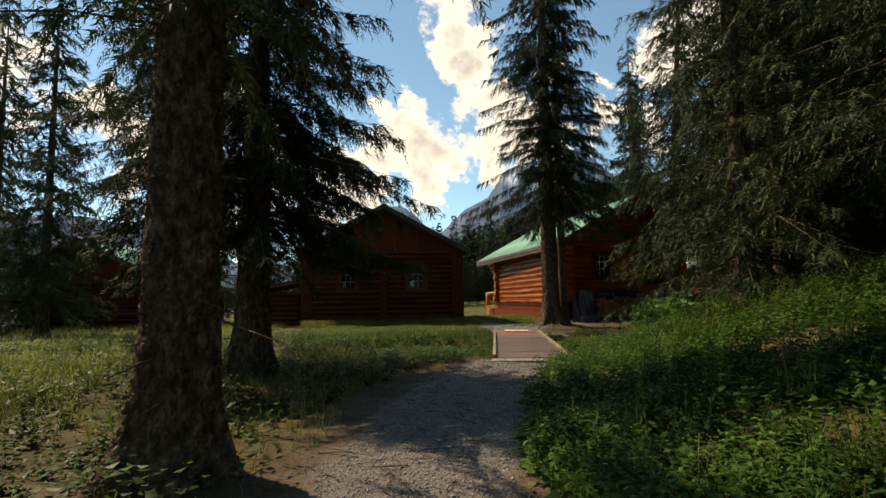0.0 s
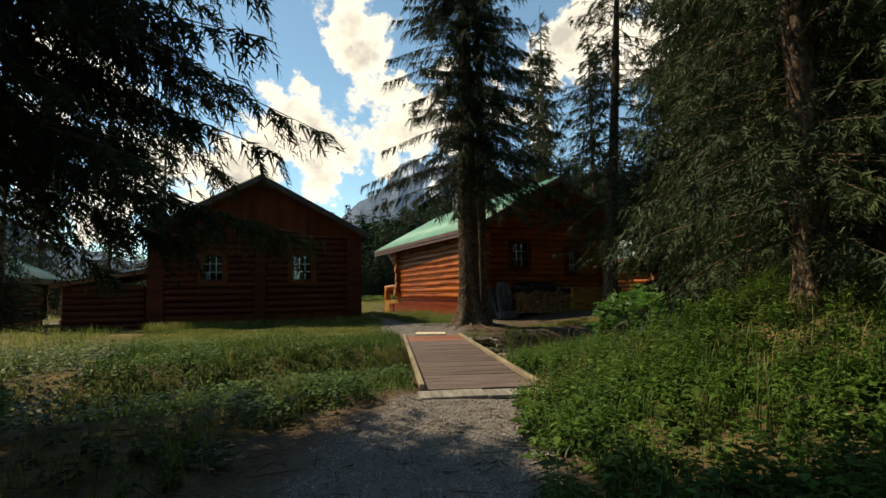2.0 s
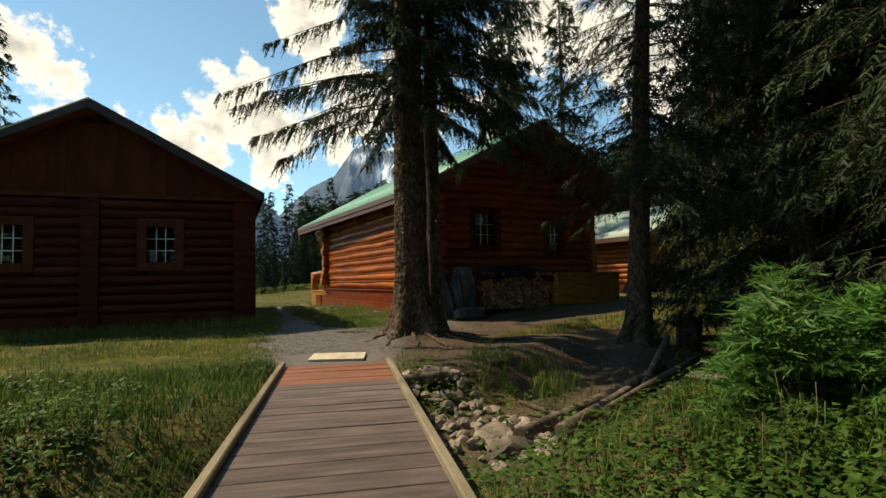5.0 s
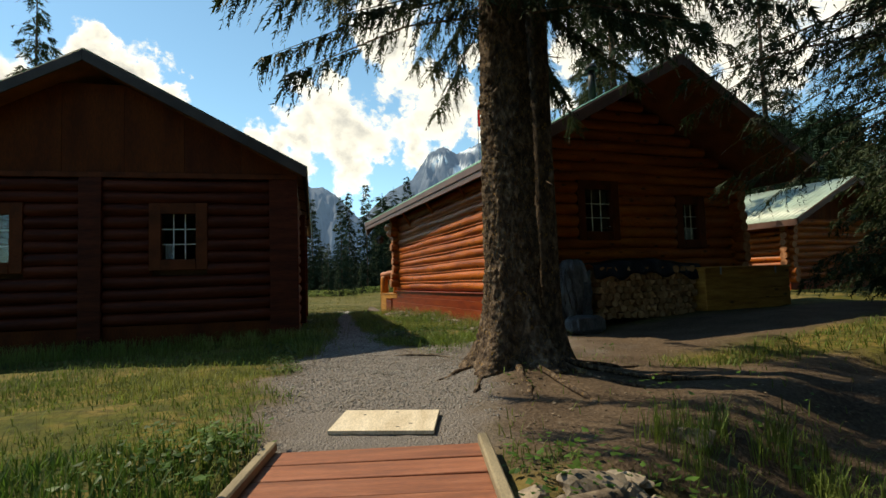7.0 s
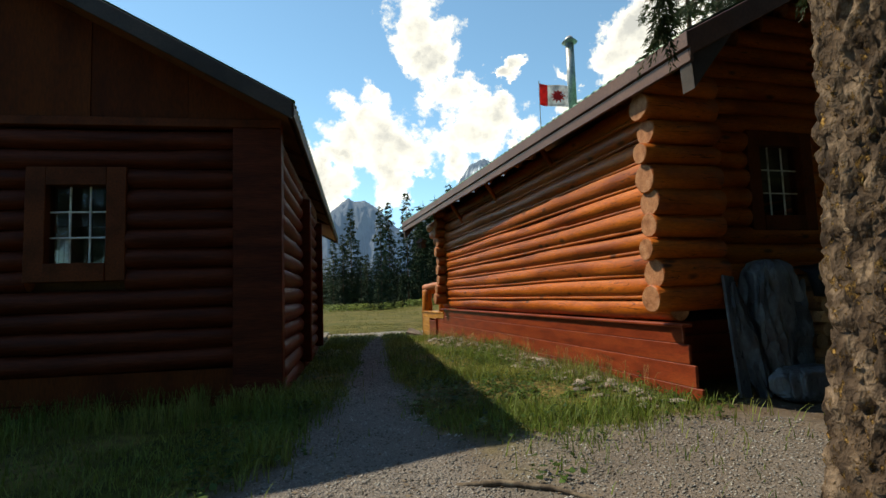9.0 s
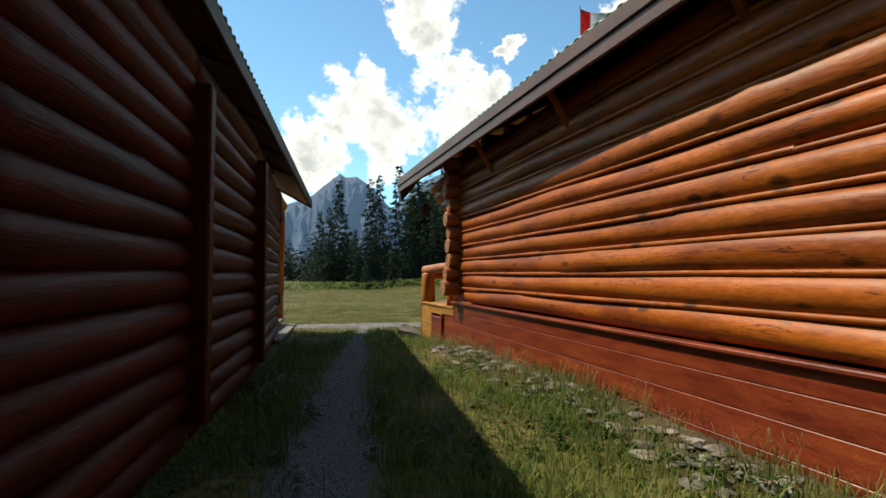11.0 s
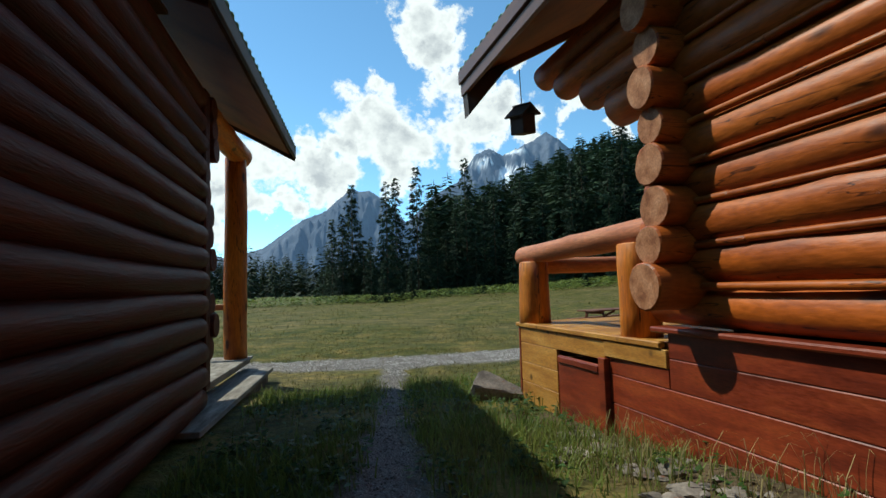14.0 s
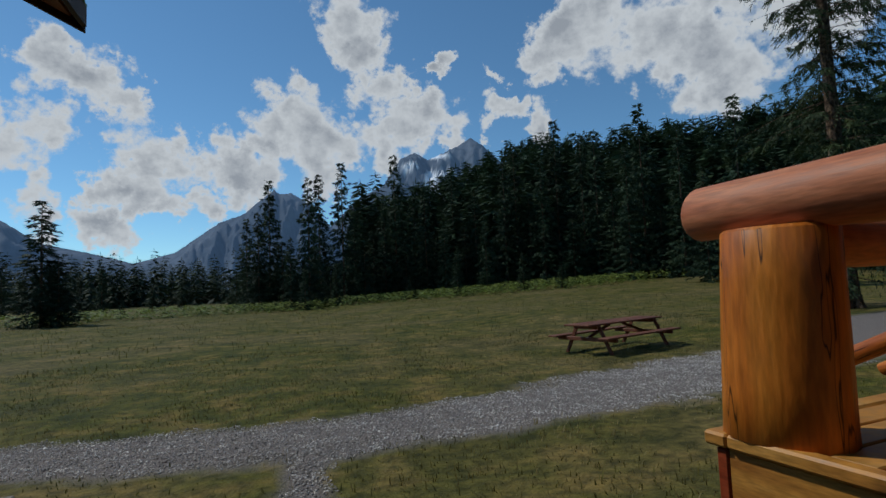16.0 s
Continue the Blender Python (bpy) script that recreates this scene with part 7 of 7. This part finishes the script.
herbs("herbs", "tall leafy herbs crowding the shaded bank", 7500, (-0.8, 7.5, -8, 4.5), (0.12, 0.42), (0.06, 0.14), M_WEED, 51, bank_only)
herbs("herbs", "large-leaved plants low on the shaded bank", 500, (-0.6, 6.5, -8, 3), (0.12, 0.3), (0.16, 0.28), M_WEED, 64, bank_only, 7)
herbs("herbs", "leafy herbs around the hollow beside the path", 3600, (-8.5, 3.5, -4, 9), (0.10, 0.34), (0.06, 0.13), M_WEED, 52, hollow_only)
herbs("herbs", "leafy plants along the cabin walls", 500, (5.2, 10.1, 17, 31.5), (0.06, 0.22), (0.06, 0.13), M_LUSH, 53, grow(0.1, 0.0, 2.0, 12), 12)
tufts("tall_grass", "long arching grass on the shaded bank", 1100, (-0.8, 8, -8, 6), (0.18, 0.42), 0.005, M_LUSH, 54, bank_only)
tufts("tall_grass", "sunlit long grass and weeds at the forest edge", 1800, (-15, -5.2, -1, 11), (0.2, 0.5), 0.006, M_GRASS, 62, lambda x, y, r: r.random(len(x)) < 0.8, 14)
tufts("tall_grass", "pale seeding grass stalks on the bank", 320, (0.2, 8, -7.5, 5), (0.3, 0.62), 0.0028, M_DRYGRASS, 55, bank_only, 7)
tufts("tall_grass", "long grass in the hollow by the footbridge", 900, (-7, 4.4, -3, 11.5), (0.15, 0.42), 0.0055, M_GRASS, 56, hollow_only)
tufts("tall_grass", "grass clump hanging over the ditch bank", 60, (6.9, 9.0, 8.9, 10.3), (0.15, 0.36), 0.004, M_GRASS, 57, lambda x, y, r: np.hypot((x - 7.9) / 1.1, (y - 9.6) / 0.7) < 1, 20)
tufts("tall_grass", "tall grass at the foot of the red cabin", 420, (-3.2, 5.4, 18.1, 19.6), (0.15, 0.36), 0.004, M_GRASS, 58, lambda x, y, r: ~inside_cabin(x, y), 10)
tufts("tall_grass", "seeding grass along the skirting boards", 150, (9.5, 10.15, 17.8, 29.5), (0.15, 0.42), 0.003, M_DRYGRASS, 59, lambda x, y, r: x > 0, 6)

rg = np.random.default_rng(61)
tx, ty = rg.uniform(-7, 2.2, 1500), rg.uniform(-8, 3.5, 1500)
ok = (mask_at(dirt, tx, ty) > 0.35) & ~on_bridge(tx, ty)
tx, ty = tx[ok], ty[ok]
ta, tl = rg.uniform(0, 6.28, len(tx)), rg.uniform(0.08, 0.45, len(tx))
ux, uy = tx + np.cos(ta) * tl, ty + np.sin(ta) * tl
Vt, Ft = prisms(np.stack([tx, ty, gz_many(tx, ty) + 0.008], 1), np.stack([ux, uy, gz_many(ux, uy) + rg.uniform(0.006, 0.03, len(tx))], 1), np.stack([rg.uniform(0.003, 0.009, len(tx)), np.full(len(tx), 0.002)], 1))
tagged(arrays("fallen_twigs", Vt, Ft, M_DEADWOOD), "dry fallen twigs on the forest floor", "twigs", kind="stuff")


def root_tube(name, pts, r0, r1, material, parent, seed, at=(0, 0, 0)):
    """A gnarled tapering root through the given points."""
    bm = bmesh.new()
    rings = []
    fine_pts = []
    for a, b in zip(pts[:-1], pts[1:]):
        for q in range(5):
            fine_pts.append(Vector(a).lerp(Vector(b), q / 5))
    fine_pts.append(Vector(pts[-1]))
    n = len(fine_pts)
    for i, p in enumerate(fine_pts):
        d = (fine_pts[min(i + 1, n - 1)] - fine_pts[max(i - 1, 0)]).normalized()
        s1 = d.cross(Vector((0, 0, 1))).normalized()
        s2 = s1.cross(d)
        r = (r0 + (r1 - r0) * i / (n - 1)) * (1 + 0.35 * noise.noise(Vector((i * 0.4, seed, 0))))
        p = p + noise.noise_vector(Vector((i * 0.23, seed * 1.7, 2))) * r0 * 0.9 - Vector(at)
        rings.append([bm.verts.new(p + s1 * r * math.cos(6.283 * k / 9) + s2 * r * 0.85 * math.sin(6.283 * k / 9)) for k in range(9)])
    for a, b in zip(rings[:-1], rings[1:]):
        for k in range(9):
            bm.faces.new((a[k], a[(k + 1) % 9], b[(k + 1) % 9], b[k]))
    bm.faces.new(rings[0][::-1])
    bm.faces.new(rings[-1])
    return finish(name, bm, material, parent, True)


rq = random.Random(17)
for i, (deg, ln) in enumerate(((-150, 1.3), (-118, 1.7), (-95, 2.3), (-70, 2.6), (-48, 2.9), (-25, 2.4), (-5, 1.9), (165, 1.1))):
    pts, a = [], radians(deg)
    x, y = 7.51 + 0.30 * math.cos(a), 12.95 + 0.30 * math.sin(a)
    for k in range(5):
        pts.append((x, y, gz(x, y) + (0.05, 0.015, 0.008, 0.0, -0.05)[k]))
        a += rq.uniform(-0.35, 0.35)
        x, y = x + ln / 4 * math.cos(a), y + ln / 4 * math.sin(a)
    root_tube("root", pts, 0.05, 0.014, M_BARK, great, i + 1, on_ground(7.51, 12.95))
pts = [(6.55, 15.62, gz(6.55, 15.62) - 0.01), (6.85, 15.5, gz(6.85, 15.5) + 0.02), (7.15, 15.3, gz(7.15, 15.3) + 0.02), (7.4, 14.95, gz(7.4, 14.95) - 0.02)]
tagged(root_tube("surface_root", pts, 0.028, 0.02, M_DEADWOOD, None, 31), "pale bare root crossing the gravel path", "root")
stump = thing("stump", "dark uprooted stump with broken roots beside the leaning spruce", "stump", at=on_ground(12.55, 9.85))
bm = bmesh.new()
rings = []
for j in range(9):
    z = -0.15 + 0.11 * j
    rings.append([bm.verts.new(((0.36 - 0.10 * math.sin(j * 0.35) + 0.10 * noise.noise(Vector((math.cos(w) * 1.6, math.sin(w) * 1.6, z * 2)))) * math.cos(w), (0.24 + 0.10 * noise.noise(Vector((math.cos(w) * 1.9, math.sin(w) * 1.9, z * 3 + 5)))) * math.sin(w), z + (0.22 * noise.noise(Vector((math.cos(w) * 2.4, math.sin(w) * 2.4, 9))) if j == 8 else 0))) for w in (6.283 * k / 20 for k in range(20))])
for a, b in zip(rings[:-1], rings[1:]):
    for k in range(20):
        bm.faces.new((a[k], a[(k + 1) % 20], b[(k + 1) % 20], b[k]))
bm.faces.new(rings[-1])
part("body", bm, M_BARK, stump)
for i in range(6):
    a = i * 1.05 + 0.3
    pts = [(0.2 * math.cos(a), 0.15 * math.sin(a), 0.45 + 0.05 * i), (0.5 * math.cos(a), 0.35 * math.sin(a), 0.55 + 0.04 * i), (0.75 * math.cos(a + 0.3), 0.55 * math.sin(a + 0.3), 0.35 - 0.03 * i)]
    root_tube("root", pts, 0.05, 0.012, M_BARK, stump, 41 + i)
